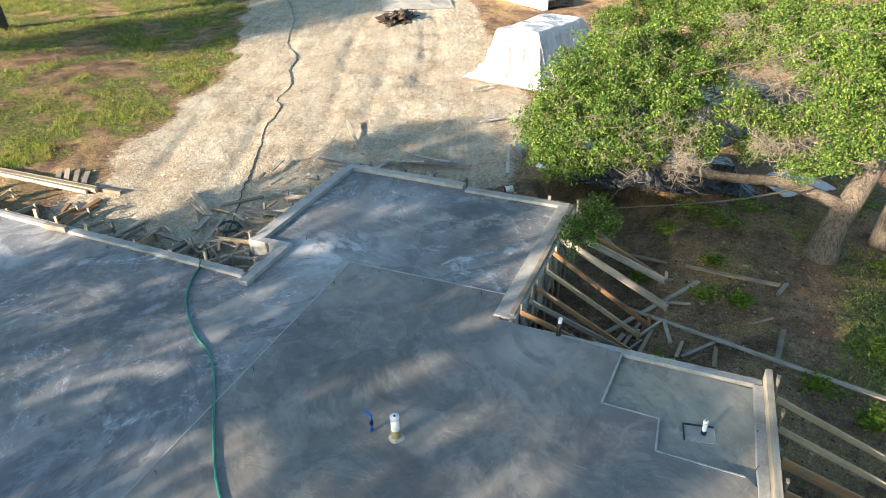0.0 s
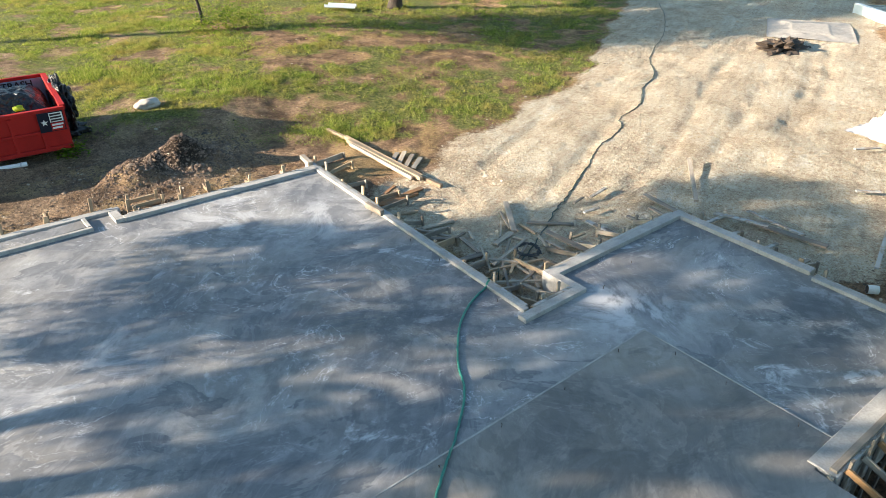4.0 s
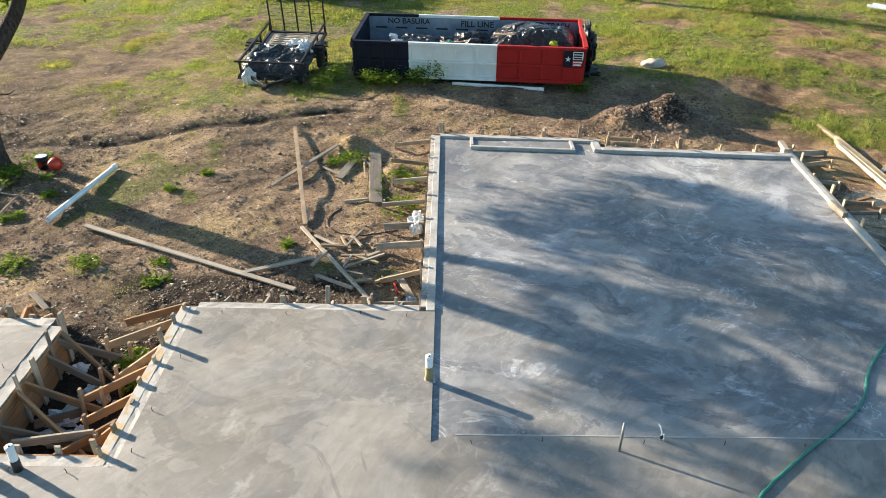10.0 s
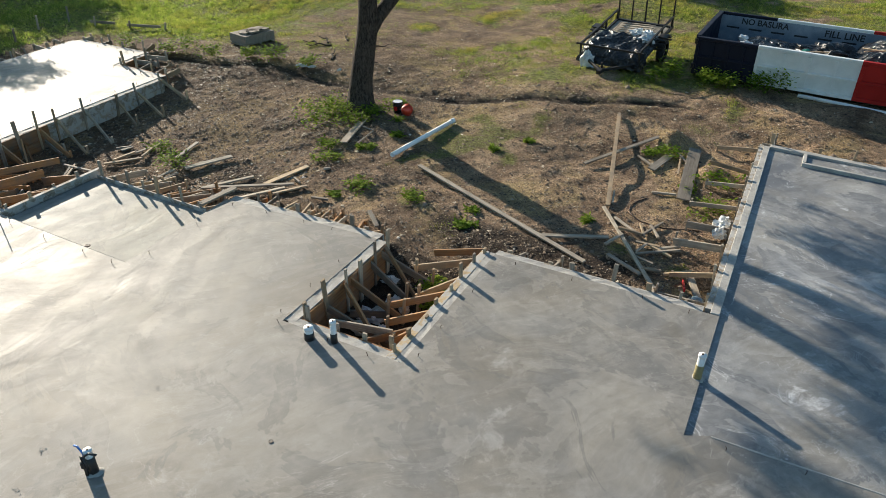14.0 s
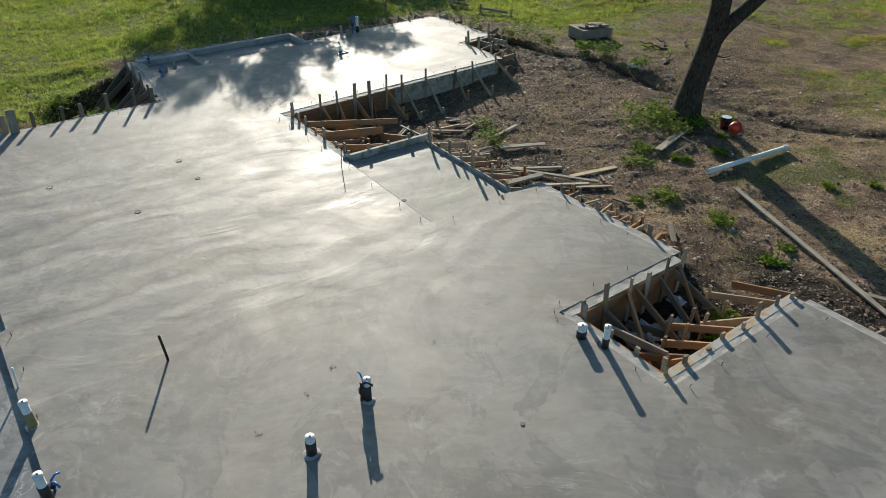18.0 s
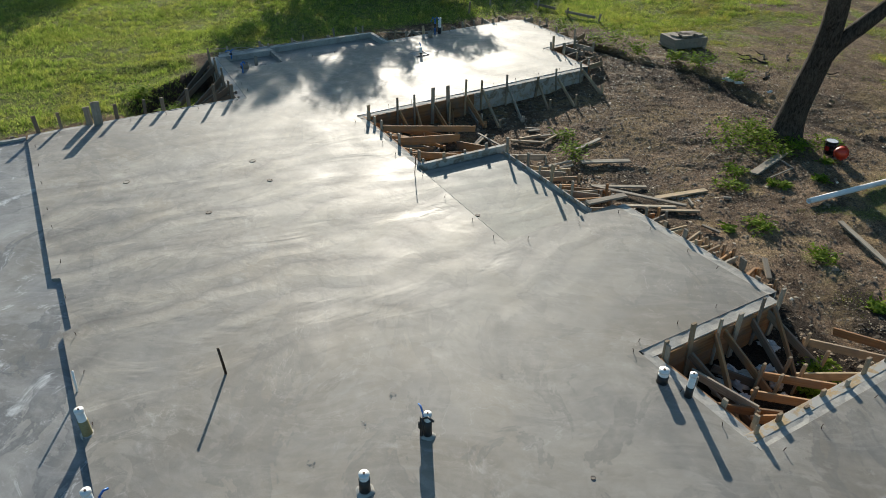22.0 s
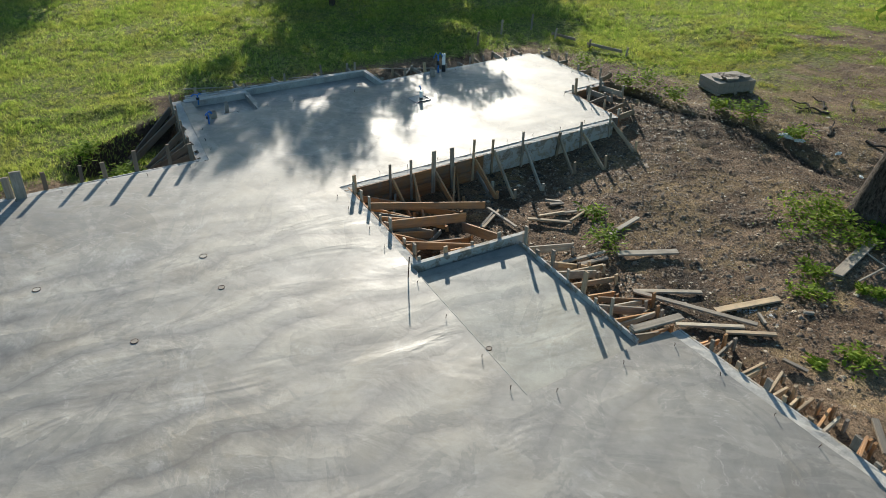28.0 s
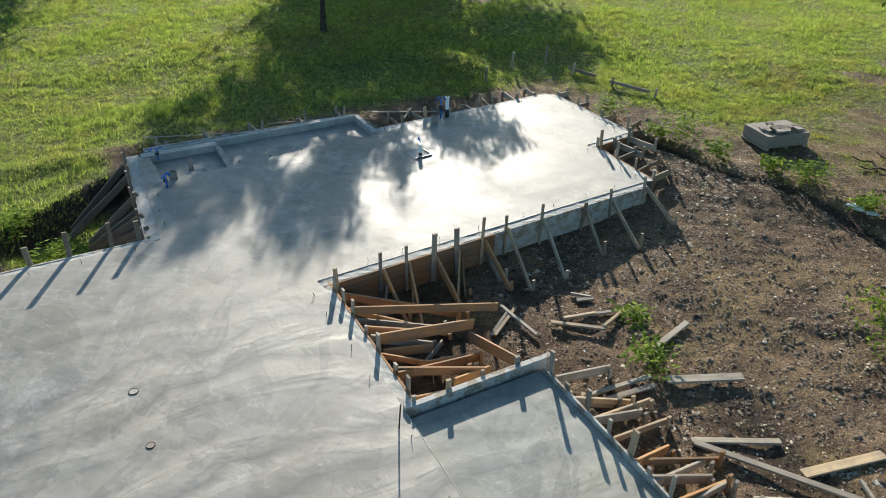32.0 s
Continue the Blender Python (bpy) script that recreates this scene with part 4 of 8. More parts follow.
curb((3.83, 14.14), (8.2, 13.9), (0, 1), 0.18, -0.5, 0.05)
tagged(part("plinth", block_data(0.81, 14.33, -0.3, 3.11, 14.72, 0.004, 0.004), CONC_LOW), "raised grey concrete panel inside its rim", "plinth", kind="structure")
curb((8.2, 14.5), (7.8, 6.6), (1, 0), 0.12, -0.6, 0.03)
curb((7.62, 6.37), (9.08, 6.37), (0, 1), 0.18, -0.6, 0.05)
curb((9.09, 6.4), (9.09, 7.2), (-1, 0), 0.18, -0.6, 0.052)
curb((9.0, 7.0), (12.75, 6.97), (0, 1), 0.2, -0.6, 0.055)
curb((12.68, 7.16), (12.55, 4.2), (1, 0), 0.21, -0.6, 0.05)
curb((12.42, 4.1), (12.33, 1.8), (1, 0), 0.16, -0.6, 0.03)
curb((12.42, 2.02), (8.2, 2.06), (0, -1), 0.36, -0.6, 0.025)
curb((7.86, -1.84), (2.5, -2.06), (0, -1), 0.14, -0.6, 0.012)

for p, q in (((4.05, 14.62, 0.02), (4.72, 14.58, 0.03)), ((4.1, 14.98, 0.0), (4.7, 14.93, 0.02))):
    tagged(board("brace_board", p, q, 0.036, 0.09, PINE), "short pine board nailed between two stakes", "board")
for x, y, z in ((4.02, 14.6, 0.24), (4.12, 14.95, 0.2), (4.74, 14.56, 0.16), (4.72, 14.94, 0.14)):
    tagged(board("stake", (x, y, -0.3), (x + 0.03, y, z), 0.06, 0.036, PINE), "pale pine stake beside the garage kerb", "stake")

tagged(board("cap_board", (12.4, 1.73, 0.046), (8.25, 1.77, 0.046), 0.09, 0.04, GREYWOOD), "grey board laid along the porch kerb", "board")


def lip(p0, p1, wide=0.03, top=0.006):
    """The pale trowelled arris where a slab steps down."""
    m, n = along((*p0, top - 0.02), (*p1, top - 0.02))
    return tagged(part("edge_lip", box_data(n, wide, 0.04, 0.005), CONC_EDGE, at=m), "pale trowelled arris along a slab step", "edge", kind="structure")


lip((0.3, 4.985), (8.93, 5.035))
lip((-12.35, 4.493), (-9.1, 4.423), 0.014, 0.003)
lip((8.915, 5.05), (8.855, 2.03))
lip((7.94, -0.03), (6.77, 0.055))
lip((6.775, 0.05), (6.735, -0.72))
lip((6.75, -0.705), (6.15, -0.735))
curb((-21.75, 2.9), (-21.75, 4.5), (-1, 0), 0.22, -0.6, 0.02)
curb((-21.95, 4.5), (-22.0, 7.95), (-1, 0), 0.13, -0.6, 0.03)
curb((-22.1, 7.9), (-20.85, 7.9), (0, 1), 0.12, -0.6, 0.022)
lip((6.145, -0.73), (6.085, -1.78))


W = "weathered timber form boards with stakes and kickers"
formwork((-0.14, 7.75), (-0.14, 15.1), (-1, 0), W, -0.005, 0.4, 1.0, (-0.02, 0.1), "flat", (0.6, 1.0), cap=False, seed=2, wide=0.09)
formwork((-3.74, 7.62), (-0.25, 7.62), (0, 1), W, -0.01, 0.42, 0.55, (0.0, 0.32), "flat", (0.25, 0.55), seed=3, off=0.13, double=0.5)
formwork((-3.74, 4.4), (-3.74, 7.66), (-1, 0), "pine-capped form boards along the planting well", -0.01, 0.6, 0.42, (0.02, 0.28), None, (0.8, 1.3), cap=True, face=PLY, seed=4, off=0.13, skew=0.15, mats=(WETPINE, WETPINE, GREYWOOD), fan=0.45)
formwork((-5.7, 4.38), (-3.8, 4.38), (0, 1), "plywood form boards across the planting well", -0.02, 0.6, 0.6, (0.05, 0.25), None, (0.4, 0.8), face=PLY, seed=5, off=0.17, skew=0.5, mats=(WETPINE, WETPINE, GREYWOOD), fan=0.45)
formwork((-5.78, 7.1), (-5.78, 4.42), (1, 0), "tall plywood forms with leaning braces in the planting well", -0.02, 0.6, 0.5, (0.2, 0.42), "diag", (0.9, 1.3), every=3, face=PLY, seed=6, off=0.18, skew=0.25, double=0.3, mats=(WETPINE, WETPINE, GREYWOOD), fan=0.45)
formwork((-9.15, 7.0), (-5.8, 7.12), (0, 1), W, -0.01, 0.4, 0.42, (-0.02, 0.2), "flat", (0.4, 0.8), seed=7, off=0.16, skew=-0.25, double=0.8, mats=(WETPINE, PINE, GREYWOOD))
formwork((-12.3, 6.53), (-9.25, 6.46), (0, 1), W, -0.01, 0.4, 0.4, (0.05, 0.45), "flat", (0.7, 1.4), seed=8, double=0.6, mats=(WETPINE, PINE, GREYWOOD), fan=0.3)
formwork((-12.4, 4.5), (-12.38, 6.75), (-1, 0), "doubled form boards standing proud of the porch", 0.055, 0.5, 0.6, (0.02, 0.12), None, seed=9, wide=0.09)
formwork((-15.66, 4.52), (-12.5, 4.5), (0, 1), "form boards with long pine kickers in the corner", -0.01, 0.55, 0.42, (0.02, 0.22), "flat", (0.9, 1.9), face=PLY, seed=10, off=0.17, skew=0.3, mats=(WETPINE, WETPINE, GREYWOOD), fan=0.45)
formwork((-15.66, 4.6), (-15.82, 7.9), (1, 0), "tall rust-brown plywood forms with leaning braces", -0.01, 0.6, 0.62, (0.12, 0.45), "diag", (0.8, 1.3), face=PLY, seed=11, off=0.16, double=0.35, skew=-0.3, mats=(WETPINE, WETPINE, GREYWOOD), fan=0.45)
formwork((-15.82, 7.9), (-16.0, 11.75), (1, 0), "grey form boards with leaning braces", -0.01, 0.5, 0.95, (0.05, 0.45), "diag", (0.9, 1.2), seed=41, off=0.14, skew=-0.2)
formwork((-16.0, 11.93), (-18.0, 11.98), (0, 1), W, -0.01, 0.45, 0.6, (0.05, 0.35), "flat", (0.4, 0.9), face=PLY, seed=12, off=0.13)
formwork((-18.05, 12.0), (-18.2, 13.3), (1, 0), W, -0.01, 0.4, 0.45, (0.1, 0.45), "flat", (0.4, 0.8), face=PLY, seed=13, off=0.13)
formwork((-18.2, 13.33), (-21.25, 13.28), (0, 1), W, -0.01, 0.35, 0.8, (0.05, 0.35), "flat", (0.4, 0.7), seed=14, off=0.12)
formwork((-21.27, 13.25), (-20.98, 8.0), (-1, 0), W, -0.01, 0.3, 0.7, (0.05, 0.3), "flat", (0.3, 0.6), seed=15, off=0.12)
formwork((-22.02, 7.9), (-22.1, 3.0), (-1, 0), W, 0.02, 0.3, 1.1, (0.05, 0.3), "flat", (0.3, 0.6), seed=16, off=0.12)
formwork((-22.0, 2.85), (-18.15, 2.6), (0, -1), "form boards with a fan of leaning braces over a pit", 0.0, 0.6, 0.5, (0.1, 0.45), None, (1.3, 1.9), seed=17, off=0.2, skew=-0.25, mats=(OLDWOOD, OLDWOOD, GREYWOOD), post=OLDWOOD)
formwork((-18.1, 2.5), (-18.02, -2.4), (-1, 0), "form boards with upright stakes beside the lawn", -0.01, 0.35, 0.55, (0.28, 0.46), None, seed=18, off=0.12, post=OLDWOOD)
formwork((-18.0, -2.45), (-17.9, -6.9), (-1, 0), "form boards beside the lower patio", -0.06, 0.35, 0.7, (0.0, 0.2), None, seed=38, off=0.1)
formwork((-0.2, 15.12), (3.8, 14.88), (0, 1), W, 0.02, 0.3, 0.85, (0.1, 0.38), "flat", (0.25, 0.45), every=3, seed=19, post=PINE)
formwork((3.95, 14.36), (8.25, 14.12), (0, 1), W, 0.035, 0.3, 0.8, (0.08, 0.3), "flat", (0.25, 0.45), every=1, seed=49, post=PINE, mats=(PINE, PINE, GREYWOOD))
formwork((8.33, 14.6), (7.93, 6.7), (1, 0), W, 0.02, 0.3, 0.75, (0.0, 0.2), "flat", (0.5, 0.9), seed=20, wide=0.06)
formwork((8.9, 6.56), (7.98, 6.56), (0, 1), W, 0.04, 0.32, 0.35, (0.05, 0.25), "flat", (0.3, 0.5), seed=21, wide=0.06)
formwork((8.95, 7.21), (12.7, 7.18), (0, 1), W, 0.04, 0.35, 0.75, (0.0, 0.12), "flat", (0.5, 0.9), seed=22, wide=0.07)
formwork((12.89, 7.2), (12.76, 4.2), (1, 0), W, 0.03, 0.3, 0.8, (0.0, 0.12), "flat", (0.4, 0.7), seed=23)
formwork((12.58, 4.1), (12.49, 1.8), (1, 0), W, 0.03, 0.4, 0.8, (0.0, 0.12), None, seed=24)
formwork((12.35, 1.64), (8.2, 1.73), (0, -1), "form boards with long leaning braces down the bank", 0.03, 0.75, 0.45, (0.05, 0.25), "diag", (1.4, 2.1), seed=25, mats=(WETPINE, PINE, GREYWOOD))
formwork((8.0, 1.9), (7.9, -1.95), (1, 0), W, -0.01, 0.6, 0.6, (-0.1, 0.08), "flat", (0.3, 0.7), seed=26, off=0.1)
formwork((7.9, -2.0), (2.5, -2.2), (0, -1), "form boards with pine stakes and long braces", 0.02, 0.7, 0.5, (0.05, 0.3), "diag", (1.3, 2.0), seed=27, wide=0.09, skew=-0.3, mats=(WETPINE, PINE, PINE))


# ---- trees ----
def leaves(rs, centres, per, spread, size, flat=0.6):
    """Loose clumps of two-triangle leaves round the centres."""
    c = np.repeat(np.array([tuple(v) for v in centres]), per, 0)
    n = len(c)
    c = c + rs.normal(0, 1, (n, 3)) * np.array([spread, spread, spread * flat])
    u = rs.normal(0, 1, (n, 3))
    u /= np.linalg.norm(u, axis=1)[:, None]
    w = np.cross(u, rs.normal(0, 1, (n, 3)))
    w /= np.linalg.norm(w, axis=1)[:, None]
    s = (size * rs.uniform(0.6, 1.4, n))[:, None]
    v = np.stack([c - u * s, c + w * s * 0.45, c + u * s, c - w * s * 0.45], 1).reshape(-1, 3)
    k = np.arange(n)[:, None] * 4
    return v, np.concatenate([k + [0, 1, 2], k + [0, 2, 3]])


def crown_points(rng, blobs):
    """Clump centres in several egg-shaped masses: (centre, radii, count)."""
    out = []
    for (cx, cy, cz), (rx, ry, rz), n in blobs:
        for _ in range(n):
            d = Vector((rng.gauss(0, 1), rng.gauss(0, 1), rng.gauss(0, 1))).normalized() * rng.uniform(0.35, 1.0) ** 0.5
            out.append(Vector((cx + rx * d.x, cy + ry * d.y, cz + rz * d.z)))
    return out


def tree(name, label, base, trunk, r0, blobs, per, clump, size, seed, bark, leaf, limbs=9, dead=0, second=None, flat=0.6, arm_r=0.42, low=0.6, arch=0.12, dead_at=None, arm_bark=None, second_r=0.85, twig=1.0):
    """A tree with a bent tapered trunk, limbs that reach for the masses of its crown, twigs and loose leaves."""
    rng, rs = random.Random(seed), np.random.RandomState(seed)
    t = thing(name, label, "tree", Matrix.Translation(base))
    p = spline([Vector(q) for q in trunk], 5)
    n = len(p)
    rad = [r0 * (1.0 - 0.45 * i / (n - 1)) for i in range(n)]
    for i, k in enumerate((1.5, 1.42, 1.3, 1.17, 1.08, 1.03)[:n]):
        rad[i] *= k
    smooth(part("trunk", tube_data(p, rad, 16), bark, t))
    if second:
        q = spline([Vector(v) for v in second], 5)
        smooth(part("trunk", tube_data(q, [r0 * second_r * (1 - 0.4 * i / (len(q) - 1)) for i in range(len(q))], 14), bark, t))
    pts = crown_points(rng, blobs)
    heads = [pts[rng.randrange(len(pts))] for _ in range(limbs)]
    arms = []
    for k, h in enumerate(heads):
        a = p[-1] if k % 3 else p[int(n * rng.uniform(low, 0.98))]
        m = a.lerp(h, 0.45) + Vector((rng.gauss(0, 0.1), rng.gauss(0, 0.1), arch + rng.gauss(0, 0.06))) * (h - a).length
        arm = spline([a, m, h], 5)
        arms.append(arm)
        smooth(part("limb", tube_data(arm, [r0 * arm_r * (1 - 0.85 * i / (len(arm) - 1)) for i in range(len(arm))], 8, False), arm_bark or bark, t))
    twigs = []
    ends = []
    done = []
    for c in pts:
        arm = min(arms, key=lambda q: min((v - c).length for v in q[3:]))
        a = min(arm[3:] + done[-40:], key=lambda v: (v - c).length)
        done.append(c)
        m = a.lerp(c, 0.5) + Vector((rng.gauss(0, 0.12), rng.gauss(0, 0.12), rng.gauss(0.05, 0.1)))
        L = (c - a).length
        twigs.append(tube_data([a, m, c], [twig * (0.018 + 0.012 * L), twig * (0.014 + 0.006 * L), twig * 0.006], 5, False))
        for _ in range(4):
            e = c + Vector((rng.gauss(0, clump), rng.gauss(0, clump), rng.gauss(0, clump * 0.7)))
            twigs.append(tube_data([m.lerp(c, rng.uniform(0.3, 1.0)), c.lerp(e, 0.5) + Vector((0, 0, 0.03)), e], [0.009, 0.006, 0.003], 4, False))
            ends.append(e)
    tagged(part("twig_work", joined(twigs), arm_bark or bark, t), kind="stuff")
    v, f = leaves(rs, pts + ends, per, clump * (0.62 if clump > 0.16 else 0.5), size, flat)
    mesh_np("crown", v, f, leaf, t)
    if dead:
        c = []
        for _ in range(dead):
            m = ends[rng.randrange(len(ends))]
            if dead_at:
                m = Vector(dead_at[rng.randrange(len(dead_at))]) + Vector((rng.gauss(0, 0.35), rng.gauss(0, 0.35), rng.gauss(0, 0.22)))
            for k in range(20):
                way = [m + Vector((rng.gauss(0, 0.05), rng.gauss(0, 0.05), rng.gauss(0, 0.04)))]
                d = Vector((rng.gauss(0, 1), rng.gauss(0, 1), rng.gauss(-0.2, 0.8))).normalized() * (0.1 if k == 0 else 0.045)
                for _ in range(4):
                    way.append(way[-1] + d)
                    d = d + Vector((rng.gauss(0, 1), rng.gauss(0, 1), rng.gauss(-0.1, 1))) * d.length * 0.55
                w = 2.0 if k == 0 else 1.0
                c.append(tube_data(way, [0.0044 * w, 0.004 * w, 0.0034 * w, 0.0028 * w, 0.0016], 4, False))
        tagged(part("dead_twig_tangle", joined(c), DEADWOOD, t, "tangles of pale dead twigs"), kind="stuff")
    return t


def sunward(rows):
    """Crown masses given by offset across the sun's line, offset along it, height, radii and count."""
    return [((a * 0.891 + l * 0.454, l * 0.891 - a * 0.454, h), (ra, rl, rh), n) for l, a, h, ra, rl, rh, n in rows]


tree("yard_tree", "bare-trunked shade tree in the bare yard, forking low", (-10.1, 13.15, gz(-10.1, 13.15)), [(0, 0, -0.3), (0.05, 0, 0.6), (0.17, 0.0, 1.3), (0.33, -0.02, 2.1), (0.42, -0.08, 3.0), (0.44, -0.25, 4.2), (0.45, -0.3, 5.4)], 0.33,
     sunward([(3.3, 0.7, 4.0, 1.5, 1.1, 0.5, 27), (5.4, 0.6, 4.2, 1.3, 1.2, 0.5, 26), (-0.3, 0.4, 4.6, 0.9, 1.3, 0.45, 21), (4.6, 0.6, 5.1, 1.6, 1.5, 0.6, 19), (1.1, 0.6, 4.1, 0.4, 1.2, 0.35, 10), (2.0, 0.6, 5.2, 1.4, 1.8, 0.6, 15), (2.6, 0, 6.4, 3.5, 4.6, 1.1, 50), (-3.4, -2.5, 6.6, 2.0, 2.2, 0.8, 44), (-5.2, -2.0, 7.7, 2.4, 2.4, 0.9, 42), (0, -1.0, 7.9, 3.5, 5.5, 0.9, 50), (5.6, 0, 6.6, 2.0, 2.0, 0.9, 22), (-0.5, -0.5, 6.3, 1.4, 1.3, 0.5, 22), (-2.4, -1.0, 8.7, 1.5, 1.7, 0.5, 34), (-2.7, -1.5, 5.3, 1.2, 1.0, 0.5, 14), (-2.8, 0.5, 7.6, 2.2, 2.0, 0.7, 40), (-4.0, 0.0, 8.3, 1.6, 2.2, 0.6, 30), (-1.5, 0.6, 8.0, 1.5, 2.0, 0.6, 44), (1.8, 0.3, 7.0, 1.4, 1.6, 0.55, 36), (5.6, 0.2, 7.3, 1.8, 1.8, 0.55, 40), (2.6, 0.6, 8.3, 1.6, 2.0, 0.6, 32)]),
     28, 0.22, 0.062, 4, BARK, LEAF, limbs=30,
     second=[(0.28, 0.0, 1.85), (0.48, 0.2, 2.35), (0.78, 0.55, 2.85), (1.1, 0.95, 3.5), (1.4, 1.3, 4.6)], arm_r=0.34, low=0.86, second_r=0.62)
tree("lawn_tree", "slim-trunked shade tree on the west lawn", (-30.1, 10.2, gz(-30.1, 10.2)), [(0, 0, -0.2), (0.05, 0, 0.7), (-0.1, 0.1, 1.4), (0.0, 0.3, 2.0)], 0.1,
     sunward([(1.2, 0, 3.9, 0.8, 0.9, 0.5, 26), (-0.9, 0, 3.9, 0.9, 0.9, 0.5, 26), (-2.1, 0, 3.2, 0.8, 1.2, 0.5, 34), (0.4, 0, 3.3, 1.2, 1.4, 0.4, 30), (2.2, 0, 3.2, 1.0, 1.1, 0.4, 26), (-0.8, 0, 3.0, 1.0, 1.0, 0.4, 18), (1.4, 0, 2.7, 1.8, 1.2, 0.4, 26), (-1.7, -0.5, 2.3, 1.5, 2.2, 0.5, 44), (4.4, 0.0, 2.75, 1.6, 1.0, 0.3, 36), (3.6, -1.0, 2.2, 1.3, 2.0, 0.45, 40), (1.0, -1.5, 2.0, 1.6, 3.4, 0.3, 60)]),
     36, 0.19, 0.045, 8, BARK, LEAF, limbs=18, arm_r=0.42)
# two unseen trees, set up-sun so their crowns shade the west lawn
tree("lawn_tree", "dense tree added out of view to shade the west lawn", (-42.0, 17.0, gz(-42.0, 17.0)), [(0, 0, -0.2), (0, 0, 0.9), (0.1, 0.1, 2.0)], 0.25,
     sunward([(0.5, 0, 3.6, 4.0, 3.6, 1.5, 170), (6.2, 0, 4.2, 2.0, 1.7, 0.7, 40)]), 20, 0.6, 0.15, 9, BARK, LEAF, limbs=12)
tree("lawn_tree", "broad tree added out of view to shade the far west lawn", (-47.0, 2.5, gz(-47.0, 2.5)), [(0, 0, -0.2), (0, 0, 0.9), (0.1, 0.1, 2.4)], 0.25,
     [((0.5, -0.5, 4.2), (4.0, 4.4, 1.9), 150)], 18, 0.65, 0.15, 10, BARK, LEAF, limbs=12)
tree("sapling", "thin leaning sapling in rough grass", (12.3, 30.3, gz(12.3, 30.3)), [(0, 0, -0.2), (-0.08, 0, 0.7), (-0.25, 0.1, 1.5), (-0.5, 0.1, 2.4)], 0.07,
     [((-0.5, 0.2, 3.4), (0.8, 0.8, 0.6), 18)], 18, 0.3, 0.06, 16, BARK, LEAF, limbs=5, arm_r=0.4)
tree("drive_tree", "broad shade tree beside the caliche drive", (21.2, 28.8, gz(21.2, 28.8)), [(0, 0, -0.25), (0.1, 0, 0.9), (0.0, 0.1, 2.0), (-0.1, 0.2, 3.2)], 0.3,
     [((0.5, -0.5, 5.0), (5.0, 5.5, 1.8), 160)], 16, 0.65, 0.14, 12, BARK, LEAF, limbs=14, arm_r=0.3)

# unseen tall tree, set far up-sun to drop a shade band on the north lawn
tree("lawn_tree", "tall tree added out of view to shade the north lawn", (-7.7, 38.4, gz(-7.7, 38.4)), [(0, 0, -0.25), (0.1, 0, 1.5), (0.0, 0.1, 4.0), (-0.1, 0.2, 7.0)], 0.35,
     sunward([(0.6, 0, 9.8, 1.5, 2.0, 0.9, 36), (-2.8, 0, 10.4, 1.5, 1.4, 0.8, 18), (-0.5, 0, 11.6, 2.0, 3.2, 1.0, 60)]), 16, 0.6, 0.15, 14, BARK, LEAF, limbs=12, arm_r=0.3)


